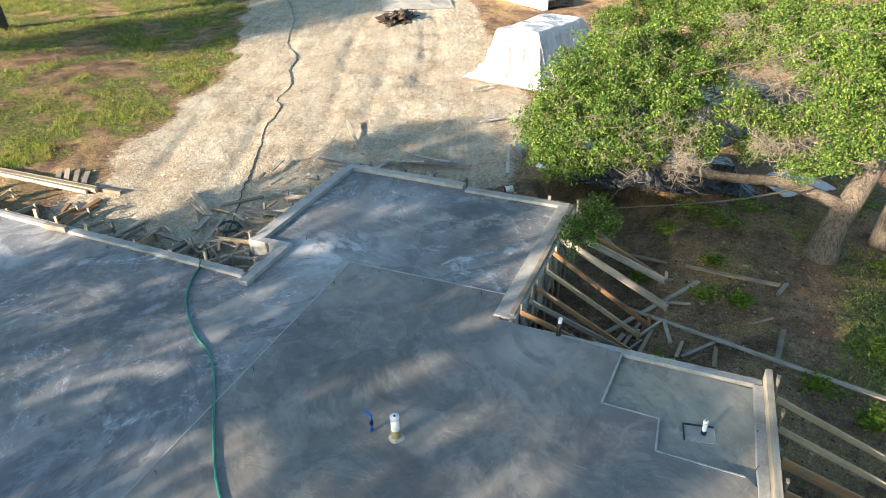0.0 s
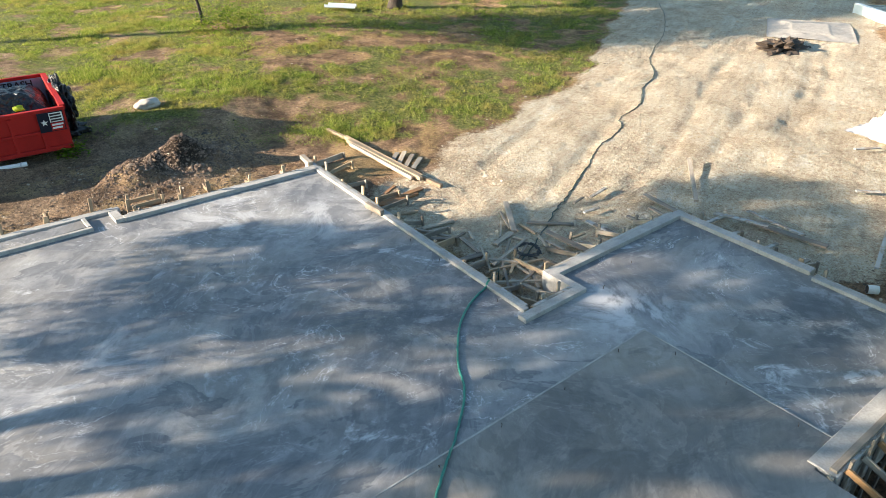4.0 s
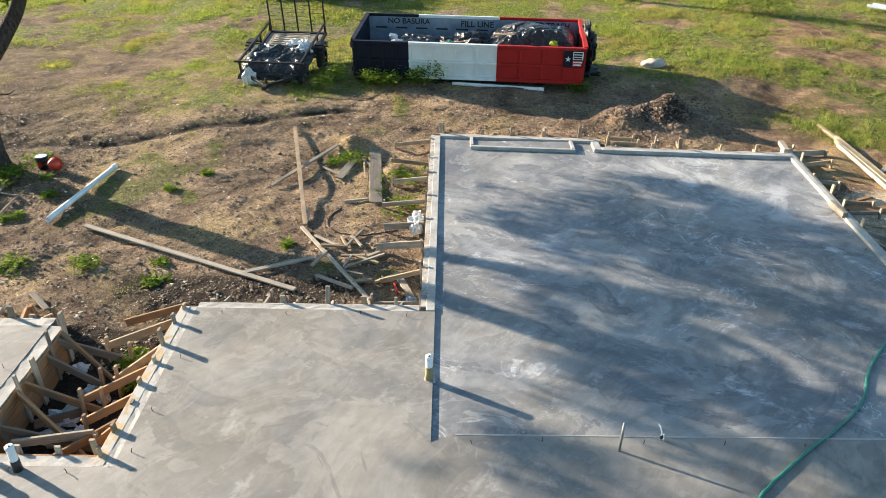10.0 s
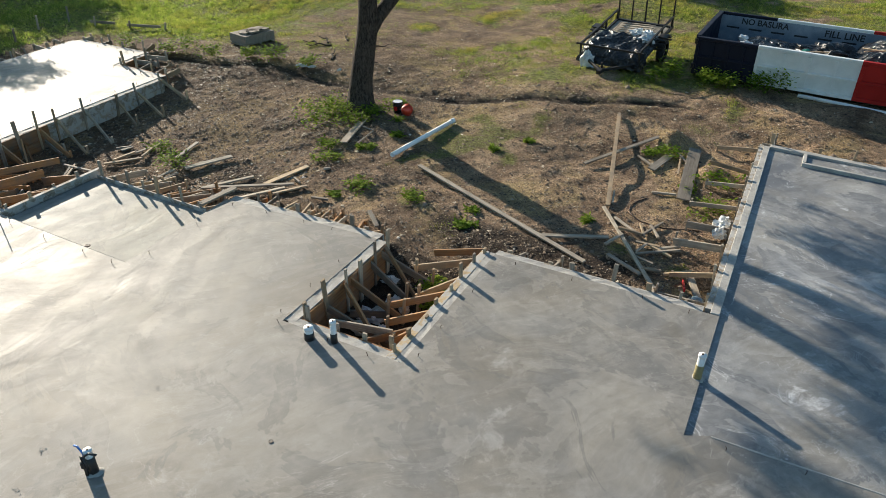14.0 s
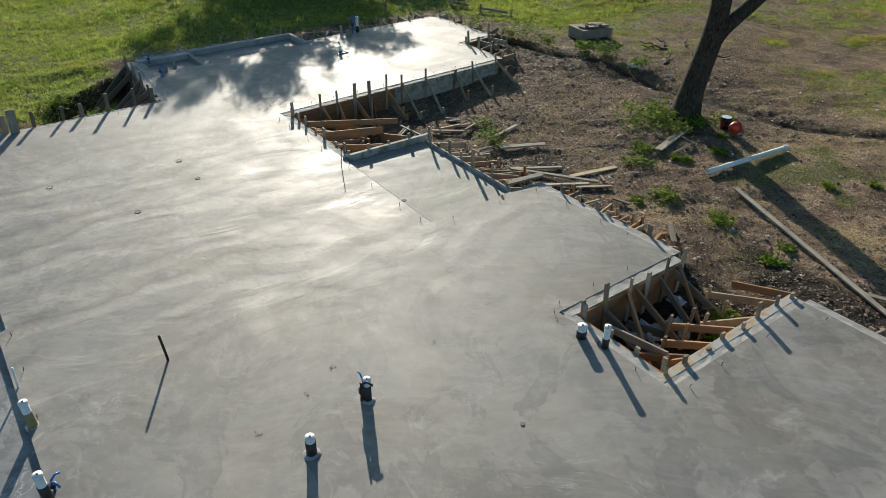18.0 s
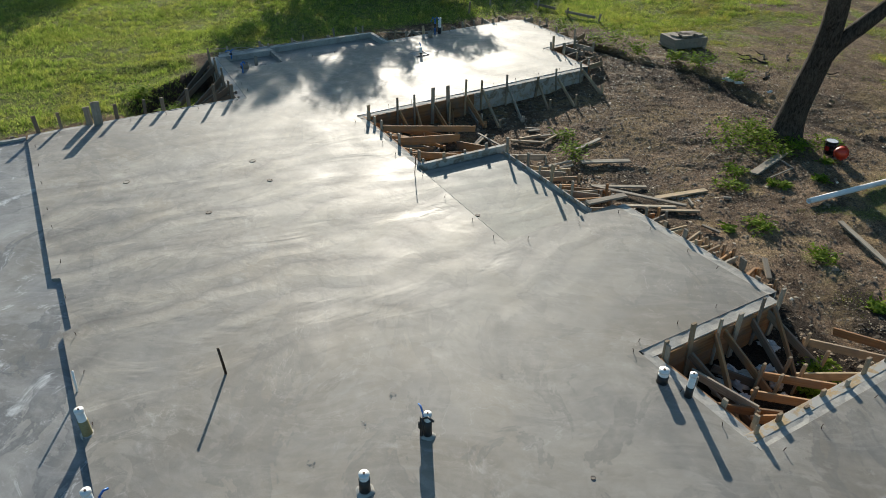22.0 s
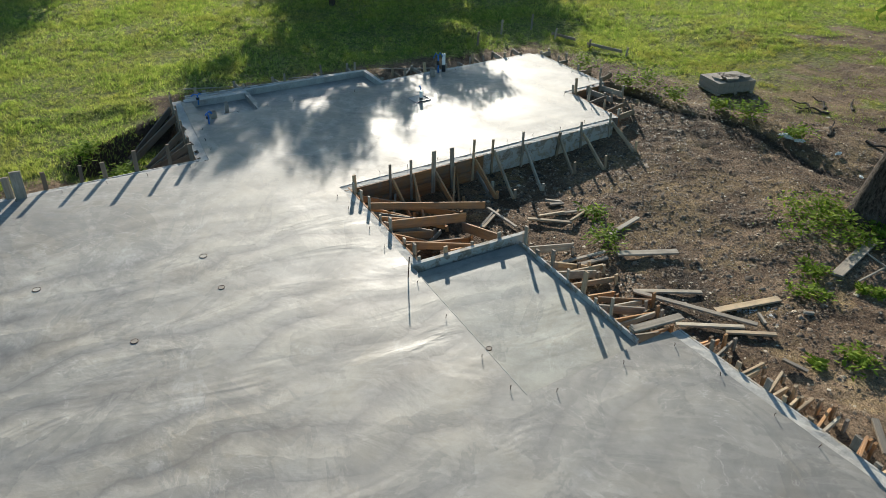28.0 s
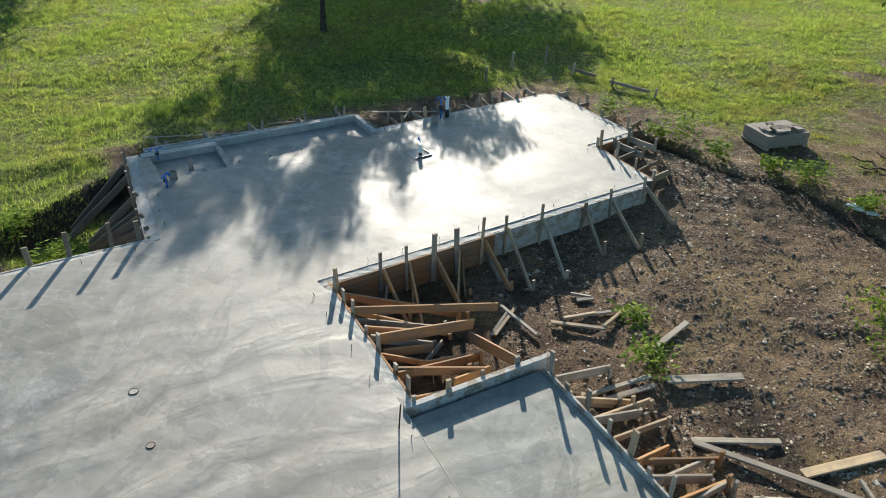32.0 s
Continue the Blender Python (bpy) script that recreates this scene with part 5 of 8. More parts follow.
# ---- dumpster ----
def dumpster(at, length=6.65, wide=2.6, high=1.12):
    t = thing("dumpster", "navy, white and red roll-off dumpster full of black bags", "dumpster", at)
    cuts = [(0, length * 0.245, NAVY), (length * 0.245, length * 0.625, WHITE_PAINT), (length * 0.625, length, RED_PAINT)]
    th = 0.05
    for y0, y1 in ((0, th), (wide - th, wide)):
        for a, b, m in cuts:
            part("side_panel", block_data(a, y0, 0.12, b, y1, high), m, t)
    for a, b, m in cuts:
        ribs = [(a + (b - a) * k / 4) for k in range(0, 4)]
        for x in ribs:
            part("rib", block_data(x + 0.02, -0.055, 0.14, x + 0.09, 0.002, high - 0.08, 0.01), m, t)
        part("rail", block_data(a, -0.06, 0.58, b, 0.0, 0.64, 0.01), m, t)
        part("bottom_rail", block_data(a, -0.06, 0.1, b, 0.0, 0.2, 0.01), m, t)
        for y0, deep in ((-0.045, 0.11), (wide - 0.055, 0.08)):
            part("top_rail", block_data(a, y0, high - deep * 0.5, b, y0 + deep, high + 0.03, 0.012), m, t)
    part("end_panel", block_data(0, th, 0.12, th, wide - th, high), NAVY, t)
    part("tailgate", block_data(length - th, th, 0.12, length, wide - th, high), RED_PAINT, t)
    part("end_rail", block_data(-0.04, 0.05, high - 0.06, 0.08, wide - 0.05, high + 0.05, 0.012), NAVY, t)
    part("end_rail", block_data(length - 0.08, 0.05, high - 0.06, length + 0.04, wide - 0.05, high + 0.05, 0.012), RED_PAINT, t)
    part("inner_lining", block_data(th + 0.002, wide - th - 0.02, 0.2, length - th - 0.002, wide - th - 0.004, high - 0.05), BLUE_GREY, t, "chalky blue-grey inner wall")
    part("floor_plate", block_data(0, 0.02, 0.06, length, wide - 0.02, 0.13), BLACK_METAL, t)
    for x in (0.3, length - 0.5):
        part("skid", block_data(x, 0.3, 0.0, x + 0.2, wide - 0.3, 0.06), BLACK_METAL, t)
    part("hinge", block_data(-0.03, -0.08, 0.95, 0.05, -0.02, 1.1, 0.01), BLACK_METAL, t)
    part("hinge", block_data(-0.03, -0.08, 0.25, 0.05, -0.02, 0.4, 0.01), BLACK_METAL, t)
    sign = part("sign", block_data(length - 0.62, -0.075, 0.6, length - 0.06, -0.062, 1.08, 0.002), NAVY, t, "small navy, white and red company sign")
    part("white_field", block_data(length - 0.37, -0.079, 0.83, length - 0.08, -0.0755, 1.06, 0.001), WHITE_PAINT, sign)
    part("red_field", block_data(length - 0.37, -0.079, 0.62, length - 0.08, -0.0755, 0.815, 0.001), RED_PAINT, sign)
    for k, (z, w, m) in enumerate(((0.99, 0.24, BLACK_INK), (0.92, 0.24, BLACK_INK), (0.85, 0.24, BLACK_INK), (0.74, 0.25, WHITE_PAINT), (0.66, 0.22, WHITE_PAINT))):
        part("lettering_bar", block_data(length - 0.35, -0.0825, z, length - 0.35 + w, -0.0795, z + 0.045, 0.001), m, sign)
    star = [(0.085 * (1 if i % 2 == 0 else 0.4) * math.sin(math.pi * i / 5), 0.085 * (1 if i % 2 == 0 else 0.4) * math.cos(math.pi * i / 5)) for i in range(10)]
    vs = [(length - 0.495 + a, -0.082, 0.84 + b) for a, b in star] + [(length - 0.495 + a, -0.076, 0.84 + b) for a, b in star]
    part("star", (vs, [tuple(range(10))] + [(i, (i + 1) % 10, 10 + (i + 1) % 10, 10 + i) for i in range(10)]), WHITE_PAINT, sign)
    for word, x, size in (("NO BASURA", 0.65, 0.24), ("FILL LINE", 2.95, 0.26), ("NO TRASH", 5.15, 0.24)):
        cu = bpy.data.curves.new("lettering", "FONT")
        cu.body, cu.size, cu.extrude, cu.offset = word, size, 0.002, 0.005
        tmp = new("lettering", cu)
        me = bpy.data.meshes.new_from_object(tmp)
        bpy.data.objects.remove(tmp)
        me.materials.append(BLACK_INK)
        ob = new("lettering", me)
        ob.parent = t
        ob.matrix_basis = Matrix.Translation((x, wide - th - 0.026, 0.83 if word[0] == "F" else 0.87)) @ Matrix.Rotation(math.pi / 2, 4, "X")
        ob["label"] = "hand-sprayed black words"
    for k in range(9):
        part("fill_line", block_data(0.25 + 0.64 * k, wide - th - 0.027, 0.71, 0.62 + 0.64 * k, wide - th - 0.0215, 0.76, 0.001), BLACK_INK, t)
    return t


DM = Matrix.Translation((-2.59, 19.01, 0.17)) @ Matrix.Rotation(radians(-4.6), 4, "Z") @ Matrix.Rotation(radians(4.5), 4, "X")
dumpster(DM)


# ---- loose lumber ----
def scatter_boards(rows, high=0.036, lift=0.0, seed=1, mats=(GREYWOOD, GREYWOOD, GREYWOOD, PINE), name="lumber_board", label="weathered sawn board lying loose on the ground"):
    """Boards lying on the ground; each row: its two ends on the plan and its width."""
    rng = random.Random(seed)
    for x0, y0, x1, y1, w in rows:
        z = lift + rng.uniform(0.0, 0.03) + 0.03
        a, b = gz(x0, y0), gz(x1, y1)
        mid = max(gz(x0 + (x1 - x0) * k, y0 + (y1 - y0) * k) - (a + (b - a) * k) for k in (0.25, 0.5, 0.75))
        z += max(0.0, mid) * 0.8
        m, n = along((x0, y0, a + z), (x1, y1, b + z), rng.uniform(-0.12, 0.12))
        ob = part(name, box_data(n, w, high if w > 0.05 else w * 0.9), rng.choice(mats), at=m)
        say = "long " if n > 2.0 else "short " if n < 0.6 else ""
        tagged(ob, (say + label), "lumber", group="loose lumber")


YARD = [
    (-3.72, 15.63, -2.67, 11.03, 0.09), (-3.75, 12.82, -2.50, 14.73, 0.09), (-2.75, 11.82, -2.62, 11.19, 0.04), (-2.74, 13.79, -2.32, 13.47, 0.05),
    (-2.30, 13.28, -2.04, 14.13, 0.18), (-1.69, 13.21, -1.80, 14.03, 0.04), (-1.93, 14.25, -1.58, 13.81, 0.05), (-1.35, 12.11, -1.58, 14.61, 0.28),
    (-2.03, 12.20, -1.53, 12.33, 0.05), (-6.95, 10.72, -2.46, 8.78, 0.1), (-3.49, 9.26, -2.30, 9.78, 0.09),
]
PILE = [
    (-2.72, 10.90, -1.12, 8.40, 0.07), (-2.39, 10.54, -1.88, 10.11, 0.06), (-2.21, 10.12, -1.74, 10.10, 0.05), (-2.28, 9.47, -2.08, 9.95, 0.06),
    (-1.87, 10.48, -1.68, 10.05, 0.04), (-1.74, 10.11, -1.50, 10.80, 0.05), (-1.68, 10.56, -1.44, 10.16, 0.05), (-1.79, 9.81, -1.34, 9.80, 0.06),
    (-1.69, 9.42, -0.98, 9.86, 0.06), (-1.70, 9.46, -1.58, 9.79, 0.04), (-1.50, 9.79, -1.08, 9.60, 0.05), (-1.36, 9.75, -1.01, 10.06, 0.07),
    (-2.14, 9.17, -1.45, 8.76, 0.07), (-1.73, 9.35, -1.31, 9.14, 0.04), (-1.09, 8.96, -0.63, 9.26, 0.05), (-1.48, 8.96, -1.14, 9.00, 0.09),
    (-0.65, 9.07, -0.36, 8.35, 0.12),
]
BEAMS = [
    (10.02, 16.49, 10.14, 15.44, 0.09), (10.11, 15.68, 10.19, 12.44, 0.09), (10.0, 15.41, 10.08, 12.31, 0.09), (9.91, 15.15, 9.95, 12.49, 0.07), (10.20, 12.53, 10.25, 11.75, 0.09),
]
SLATS = [(10.08, 13.57, 10.60, 14.00, 0.12), (10.20, 13.40, 10.81, 13.96, 0.12), (10.22, 13.12, 10.87, 13.70, 0.12), (10.32, 12.95, 10.92, 13.43, 0.12)]
RUSTY = [(8.51, 11.96, 9.37, 12.41, 0.09), (8.50, 11.81, 9.83, 11.96, 0.12), (8.55, 11.70, 9.59, 11.83, 0.09)]
NOTCH = [
    (8.45, 11.20, 8.99, 11.04, 0.05), (8.59, 10.35, 9.34, 10.27, 0.14), (8.47, 10.49, 8.79, 9.67, 0.07), (8.40, 9.90, 8.80, 9.55, 0.1),
    (8.61, 9.48, 9.10, 9.59, 0.05), (8.90, 9.49, 8.79, 8.80, 0.07), (9.22, 9.60, 9.08, 9.29, 0.05), (8.31, 8.85, 8.91, 8.73, 0.12),
    (8.95, 8.93, 8.56, 8.23, 0.04), (8.88, 8.76, 8.73, 8.33, 0.04), (10.40, 9.91, 10.02, 9.22, 0.05), (10.80, 10.17, 9.97, 9.04, 0.12),
    (9.56, 9.02, 10.17, 9.63, 0.04), (9.26, 8.85, 9.89, 9.02, 0.12), (10.35, 9.27, 10.26, 8.70, 0.07), (10.50, 9.20, 11.26, 8.56, 0.09), (9.74, 8.84, 9.85, 8.59, 0.05),
]
HEAP = [
    (8.64, 8.24, 9.82, 8.55, 0.06), (8.69, 8.06, 9.53, 8.72, 0.05), (9.44, 8.34, 8.71, 7.85, 0.05), (10.37, 8.53, 10.47, 7.50, 0.14), (10.61, 8.10, 10.98, 8.02, 0.06),
    (10.14, 8.30, 10.18, 7.86, 0.06), (10.09, 8.48, 9.97, 8.14, 0.05), (8.49, 7.47, 9.35, 7.66, 0.05), (8.59, 7.69, 8.80, 6.97, 0.09), (9.55, 8.04, 9.63, 7.52, 0.1),
    (8.45, 8.13, 9.61, 7.84, 0.05), (8.2, 7.3, 8.7, 8.0, 0.05), (8.8, 7.2, 9.2, 7.9, 0.06), (9.0, 7.5, 9.0, 8.3, 0.04), (8.3, 7.8, 9.0, 7.3, 0.05), (9.2, 7.9, 8.6, 8.5, 0.05), (9.7, 8.4, 9.1, 8.1, 0.05),
]
DRIVE = [
    (11.47, 8.40, 11.55, 7.54, 0.1), (11.76, 8.71, 12.23, 8.68, 0.06), (12.48, 9.16, 13.12, 9.25, 0.08), (11.92, 9.15, 12.34, 9.25, 0.05), (13.48, 8.42, 13.39, 7.37, 0.14),
    (16.07, 9.00, 14.10, 7.48, 0.1), (14.05, 6.98, 14.35, 5.9, 0.14), (14.66, 6.55, 14.52, 5.2, 0.1), (14.3, 6.2, 14.45, 4.69, 0.19), (17.63, 5.54, 18.04, 5.16, 0.09),
    (20.33, 6.76, 21.06, 6.41, 0.09), (16.06, 4.21, 14.27, 3.69, 0.08), (16.18, 4.17, 15.24, 3.59, 0.06),
]
BANK = [
    (12.80, 0.69, 11.81, -2.36, 0.1), (11.81, -2.36, 12.24, -2.51, 0.08), (10.63, 0.32, 9.02, -3.84, 0.09), (9.75, 0.67, 11.54, -0.95, 0.09), (9.61, -2.31, 10.71, -2.45, 0.09),
    (9.48, 0.16, 10.40, -0.09, 0.06), (9.85, -0.11, 10.28, -0.44, 0.05), (10.24, -0.48, 9.64, -0.65, 0.07), (9.40, 0.44, 10.03, 0.16, 0.09), (9.30, -0.78, 9.75, -0.84, 0.06),
    (9.31, -0.86, 9.91, -1.34, 0.06), (9.22, -1.38, 9.74, -1.38, 0.07), (10.04, -1.22, 9.97, -1.67, 0.06), (9.32, -0.18, 9.99, -0.30, 0.07), (9.27, 0.19, 9.73, -0.18, 0.05),
    (11.00, -1.06, 11.51, -1.23, 0.06), (10.89, -0.24, 10.81, -0.86, 0.07), (10.67, -1.96, 10.98, -2.27, 0.04),
]
ENTRY = [
    (-11.58, 8.20, -11.13, 9.24, 0.14), (-12.21, 8.58, -12.46, 9.51, 0.09), (-10.56, 7.68, -8.94, 8.72, 0.09), (-10.62, 7.70, -10.07, 8.74, 0.09), (-9.57, 8.51, -9.27, 9.66, 0.14),
    (-9.57, 7.62, -9.01, 8.50, 0.09), (-9.07, 8.17, -8.64, 8.78, 0.09), (-9.17, 10.96, -9.53, 12.49, 0.19), (-9.35, 12.00, -8.89, 11.90, 0.03), (-8.88, 11.09, -8.89, 11.85, 0.03),
    (-9.15, 9.01, -8.91, 8.88, 0.05), (-8.16, 8.30, -7.83, 8.42, 0.07), (-6.79, 8.36, -6.37, 7.98, 0.09), (-8.79, 9.61, -8.70, 9.74, 0.05), (-11.77, 7.15, -11.60, 8.00, 0.09), (-11.93, 7.08, -11.77, 8.09, 0.07),
]
CORNER = [
    (-13.77, 6.67, -14.10, 7.19, 0.05), (-13.72, 6.71, -14.12, 7.35, 0.06), (-14.30, 7.18, -13.39, 7.26, 0.06), (-13.54, 7.88, -13.35, 8.39, 0.06), (-13.48, 8.05, -13.22, 8.85, 0.06),
    (-13.54, 7.64, -12.97, 8.28, 0.07), (-13.02, 8.28, -13.19, 8.85, 0.05), (-14.05, 8.44, -13.80, 8.67, 0.05), (-13.84, 8.40, -13.75, 8.68, 0.08),
]
scatter_boards(YARD, seed=11)
scatter_boards(PILE, seed=12, lift=0.02, label="sawn offcut in a heap of scrap timber")
scatter_boards(BEAMS, 0.09, seed=13, mats=(PINE, GREYWOOD), label="straight pale form timber stacked beside the drive")
scatter_boards(SLATS, 0.03, seed=14, mats=(GREYWOOD,), label="short grey plank laid across bearers")
scatter_boards(RUSTY, 0.05, seed=15, mats=(PLY,), label="dark reddish stained board in a low stack")
scatter_boards(NOTCH, seed=16, label="grey splintered offcut on shaded gravel")
scatter_boards(HEAP, seed=17, lift=0.07, label="sawn offcut in the scrap heap beside the forms")
scatter_boards(DRIVE, seed=18, lift=0.07, mats=(GREYWOOD, SLOPWOOD), label="grey board dropped on the caliche drive")
scatter_boards([(12.34, 8.02, 12.38, 7.3, 0.09), (13.52, 6.84, 14.04, 6.75, 0.09), (13.05, 7.95, 13.0, 7.3, 0.09), (13.75, 6.2, 13.1, 6.3, 0.09), (13.8, 5.4, 13.05, 5.5, 0.09), (13.7, 4.7, 13.0, 4.75, 0.09)], lift=0.06, seed=19, mats=(GREYWOOD, SLOPWOOD), label="grey kicker board lying against the porch forms")
scatter_boards(BANK, seed=19, mats=(GREYWOOD, GREYWOOD, PINE), label="grey board fallen on the dark bank")
scatter_boards(ENTRY, seed=20, label="sawn board dropped on leaf-strewn soil")
scatter_boards(CORNER, seed=21, label="pale offcut lying on bare soil")

# tall stop board at the shower corner, short stop blocks, a board across the chevron
for p, q, w, h, m, lb in (((8.02, -2.0, 0.1), (4.2, -2.19, 0.07), 0.09, 0.2, GREYWOOD, "long grey plank on edge capping the form"),
                          ((8.0, 11.5, 0.06), (8.02, 10.95, 0.06), 0.1, 0.12, GREYWOOD, "short grey block bridging two form boards"),
                          ((8.28, 14.75, 0.06), (8.2, 14.2, 0.06), 0.12, 0.1, GREYWOOD, "short grey block on the garage corner"),
                          ((-9.42, 6.5, 0.05), (-9.3, 7.35, 0.06), 0.14, 0.038, GREYWOOD, "grey plank laid across the form corner"),
                          ((-18.0, -0.93, -0.3), (-18.02, -0.9, 0.55), 0.04, 0.19, GREYWOOD, "broad grey stake standing at the slab edge"),
                          ((-18.12, -1.1, -0.3), (-18.14, -1.1, 0.42), 0.04, 0.14, GREYWOOD, "broad grey stake standing at the slab edge")):
    tagged(board("stop_board", p, q, w, h, m), lb, "board")


# pine planks bridging the corner pit
for p, q, h, m in (((-14.70, 4.74, -0.02), (-13.94, 6.87, -0.17), 0.14, WETPINE), ((-13.99, 4.84, -0.10), (-13.84, 6.37, -0.26), 0.19, WETPINE), ((-14.29, 4.80, -0.12), (-13.94, 5.55, -0.22), 0.14, WETPINE),
                   ((-13.85, 4.86, -0.26), (-13.73, 5.60, -0.36), 0.14, WETPINE), ((-13.25, 4.78, -0.1), (-12.87, 5.95, -0.28), 0.14, WETPINE), ((-13.70, 6.23, -0.36), (-12.64, 6.34, -0.10), 0.19, WETPINE),
                   ((-13.44, 5.2, -0.34), (-13.35, 5.95, -0.4), 0.14, WETPINE), ((-12.80, 5.43, -0.22), (-12.93, 6.1, -0.36), 0.14, WETPINE), ((-13.90, 5.86, -0.47), (-13.52, 5.30, -0.47), 0.09, GREYWOOD)):
    tagged(board("bracing_plank", p, q, 0.038, h, m), "brown pine plank bracing the corner pit on edge", "lumber", group="bracing planks")


# old boards leaning from the slab edge into the west pit
for p, q in (((-21.5, 2.5, 0.0), (-20.47, 1.27, -0.68)), ((-21.2, 2.52, -0.12), (-20.2, 1.2, -0.72)), ((-20.96, 2.55, 0.0), (-20.32, 1.30, -0.66)), ((-20.05, 2.55, 0.0), (-19.68, 1.53, -0.64)), ((-19.6, 2.52, -0.1), (-19.5, 1.5, -0.66)),
             ((-19.10, 2.5, 0.0), (-19.49, 1.66, -0.62)), ((-18.59, 2.5, -0.02), (-19.40, 1.83, -0.6)), ((-18.25, 2.46, -0.05), (-19.24, 2.04, -0.58)), ((-18.3, 2.3, -0.2), (-19.0, 2.2, -0.6))):
    tagged(board("leaning_board", p, q, 0.038, 0.15, OLDWOOD), "old brown board leaning from the slab edge into a pit", "lumber", group="boards in the pit")

# planks and stakes crossing in the planting well
for p, q, m in (((-5.43, 5.04, -0.08), (-4.34, 5.12, -0.5), OLDWOOD), ((-5.64, 5.89, -0.08), (-4.61, 5.83, -0.5), WETPINE), ((-5.69, 6.52, -0.08), (-4.79, 6.34, -0.5), OLDWOOD), ((-5.66, 6.84, -0.08), (-4.66, 6.92, -0.5), OLDWOOD),
                ((-5.31, 5.44, -0.4), (-4.85, 5.87, -0.55), OLDWOOD), ((-4.86, 5.85, -0.36), (-4.02, 6.28, -0.12), WETPINE), ((-4.65, 5.45, -0.36), (-3.98, 5.73, -0.12), WETPINE), ((-4.69, 4.78, -0.3), (-4.1, 5.33, -0.22), WETPINE),
                ((-5.27, 4.93, -0.22), (-4.31, 5.11, -0.2), GREYWOOD), ((-5.03, 7.05, -0.36), (-3.98, 7.44, -0.12), PINE), ((-4.59, 6.34, -0.4), (-4.0, 6.81, -0.14), PINE), ((-4.29, 5.0, -0.3), (-3.98, 5.22, -0.12), WETPINE), ((-4.95, 7.67, -0.36), (-3.99, 7.88, -0.16), WETPINE)):
    tagged(board("bracing_plank", p, q, 0.038, 0.13, m), "brown plank on edge bracing the planting well", "lumber", group="bracing planks")
for x, y in ((-4.82, 5.78), (-4.6, 5.38), (-4.75, 6.25), (-4.55, 6.3), (-4.6, 6.9), (-4.98, 7.0), (-4.3, 5.05), (-4.6, 5.9)):
    tagged(board("peg", (x, y, -0.75), (x + 0.03, y + 0.02, -0.16 + 0.1 * ((x * 10) % 1)), 0.036, 0.06, PINE), "pale pine stake driven into the well", "stake")


# ---- pipes, bolts and hoses ----
def ring_data(r0, r1, z0, z1, n=16):
    """A straight pipe with a wall."""
    vs = [(r * math.cos(2 * math.pi * k / n), r * math.sin(2 * math.pi * k / n), z) for r, z in ((r1, z0), (r1, z1), (r0, z1), (r0, z0)) for k in range(n)]
    fs = [(i * n + k, i * n + (k + 1) % n, ((i + 1) % 4) * n + (k + 1) % n, ((i + 1) % 4) * n + k) for i in range(4) for k in range(n)]
    return vs, fs


def stub(x, y, z, r, high, lean, label, wrap=0.5, capped=True, mat=WHITE_PVC, sleeve=BLACK_TAPE, collar=False):
    base = Matrix.Translation((x, y, z)) @ Matrix.Rotation(lean[0], 4, "X") @ Matrix.Rotation(lean[1], 4, "Y")
    t = thing("drain_pipe", label, "pipe", base)
    smooth(part("pipe", ring_data(r * 0.86, r, -0.05, high), mat, t))
    if wrap:
        smooth(part("sleeve", tube_data([(0, 0, -0.03), (0, 0, high * wrap * 0.5), (0, 0, high * wrap)], [r * 1.22, r * 1.12, r * 1.16], 14), sleeve, t, "black foam wrap spotted with concrete"))
    if capped:
        smooth(part("cap", tube_data([(0, 0, high - 0.03), (0, 0, high + 0.008)], r * 1.1, 16), WHITE_PVC, t, "white end cap"))
        part("test_plug", tube_data([(0, 0, high + 0.008), (0, 0, high + 0.02)], r * 0.25, 8), STEEL, t)
    if not collar:
        return t
    rs = np.random.RandomState(int(abs(x * 100 + y * 10)) % 9999)
    w = r * 1.25 + 0.02 + 0.035 * rs.rand(14)
    an = np.arange(14) * math.tau / 14
    vs = [(math.cos(a) * r * 0.9, math.sin(a) * r * 0.9, 0.028) for a in an] + [(math.cos(a) * (r + 0.4 * (q - r)), math.sin(a) * (r + 0.4 * (q - r)), 0.018 + 0.006 * (k % 3)) for k, (a, q) in enumerate(zip(an, w))] + [(math.cos(a) * q, math.sin(a) * q, -0.004) for a, q in zip(an, w)]
    fs = [(k + j * 14, (k + 1) % 14 + j * 14, (k + 1) % 14 + 14 + j * 14, k + 14 + j * 14) for j in (0, 1) for k in range(14)]
    smooth(part("mortar_collar", (vs, fs), CONC_EDGE, t, "rough concrete left round the pipe foot"))
    return t


YELLOW = plain("concrete_crust", (0.20, 0.165, 0.075), (0.34, 0.29, 0.15), 0.9, 12.0, bump=0.6)
stub(5.21, 2.39, 0, 0.056, 0.36, (0, 0), "white capped drain pipe rising from the slab", 0.4, sleeve=YELLOW, collar=True)
stub(6.72, -1.27, -0.07, 0.03, 0.2, (0, 0.1), "short white pipe in a square block-out", 0.3)
stub(8.05, 0.96, 0, 0.032, 0.32, (0.05, 0), "black-wrapped pipe with a white top at the slab edge", 0.72, False)
stub(-0.05, 6.02, -0.02, 0.05, 0.42, (0.03, 0), "white capped pipe with crusted sleeve on the garage step", 0.6, sleeve=YELLOW, collar=True)
stub(-5.17, 4.22, 0, 0.065, 0.2, (0, 0), "stubby black-sleeved drain with a white cap", 0.6)
stub(-4.81, 4.32, 0, 0.045, 0.38, (0.02, 0.02), "tall banded vent pipe beside the planting well", 0.45)
stub(-5.5, 0.1, 0, 0.055, 0.28, (0, 0), "black-sleeved drain pipe with a white cap", 0.75, collar=True)
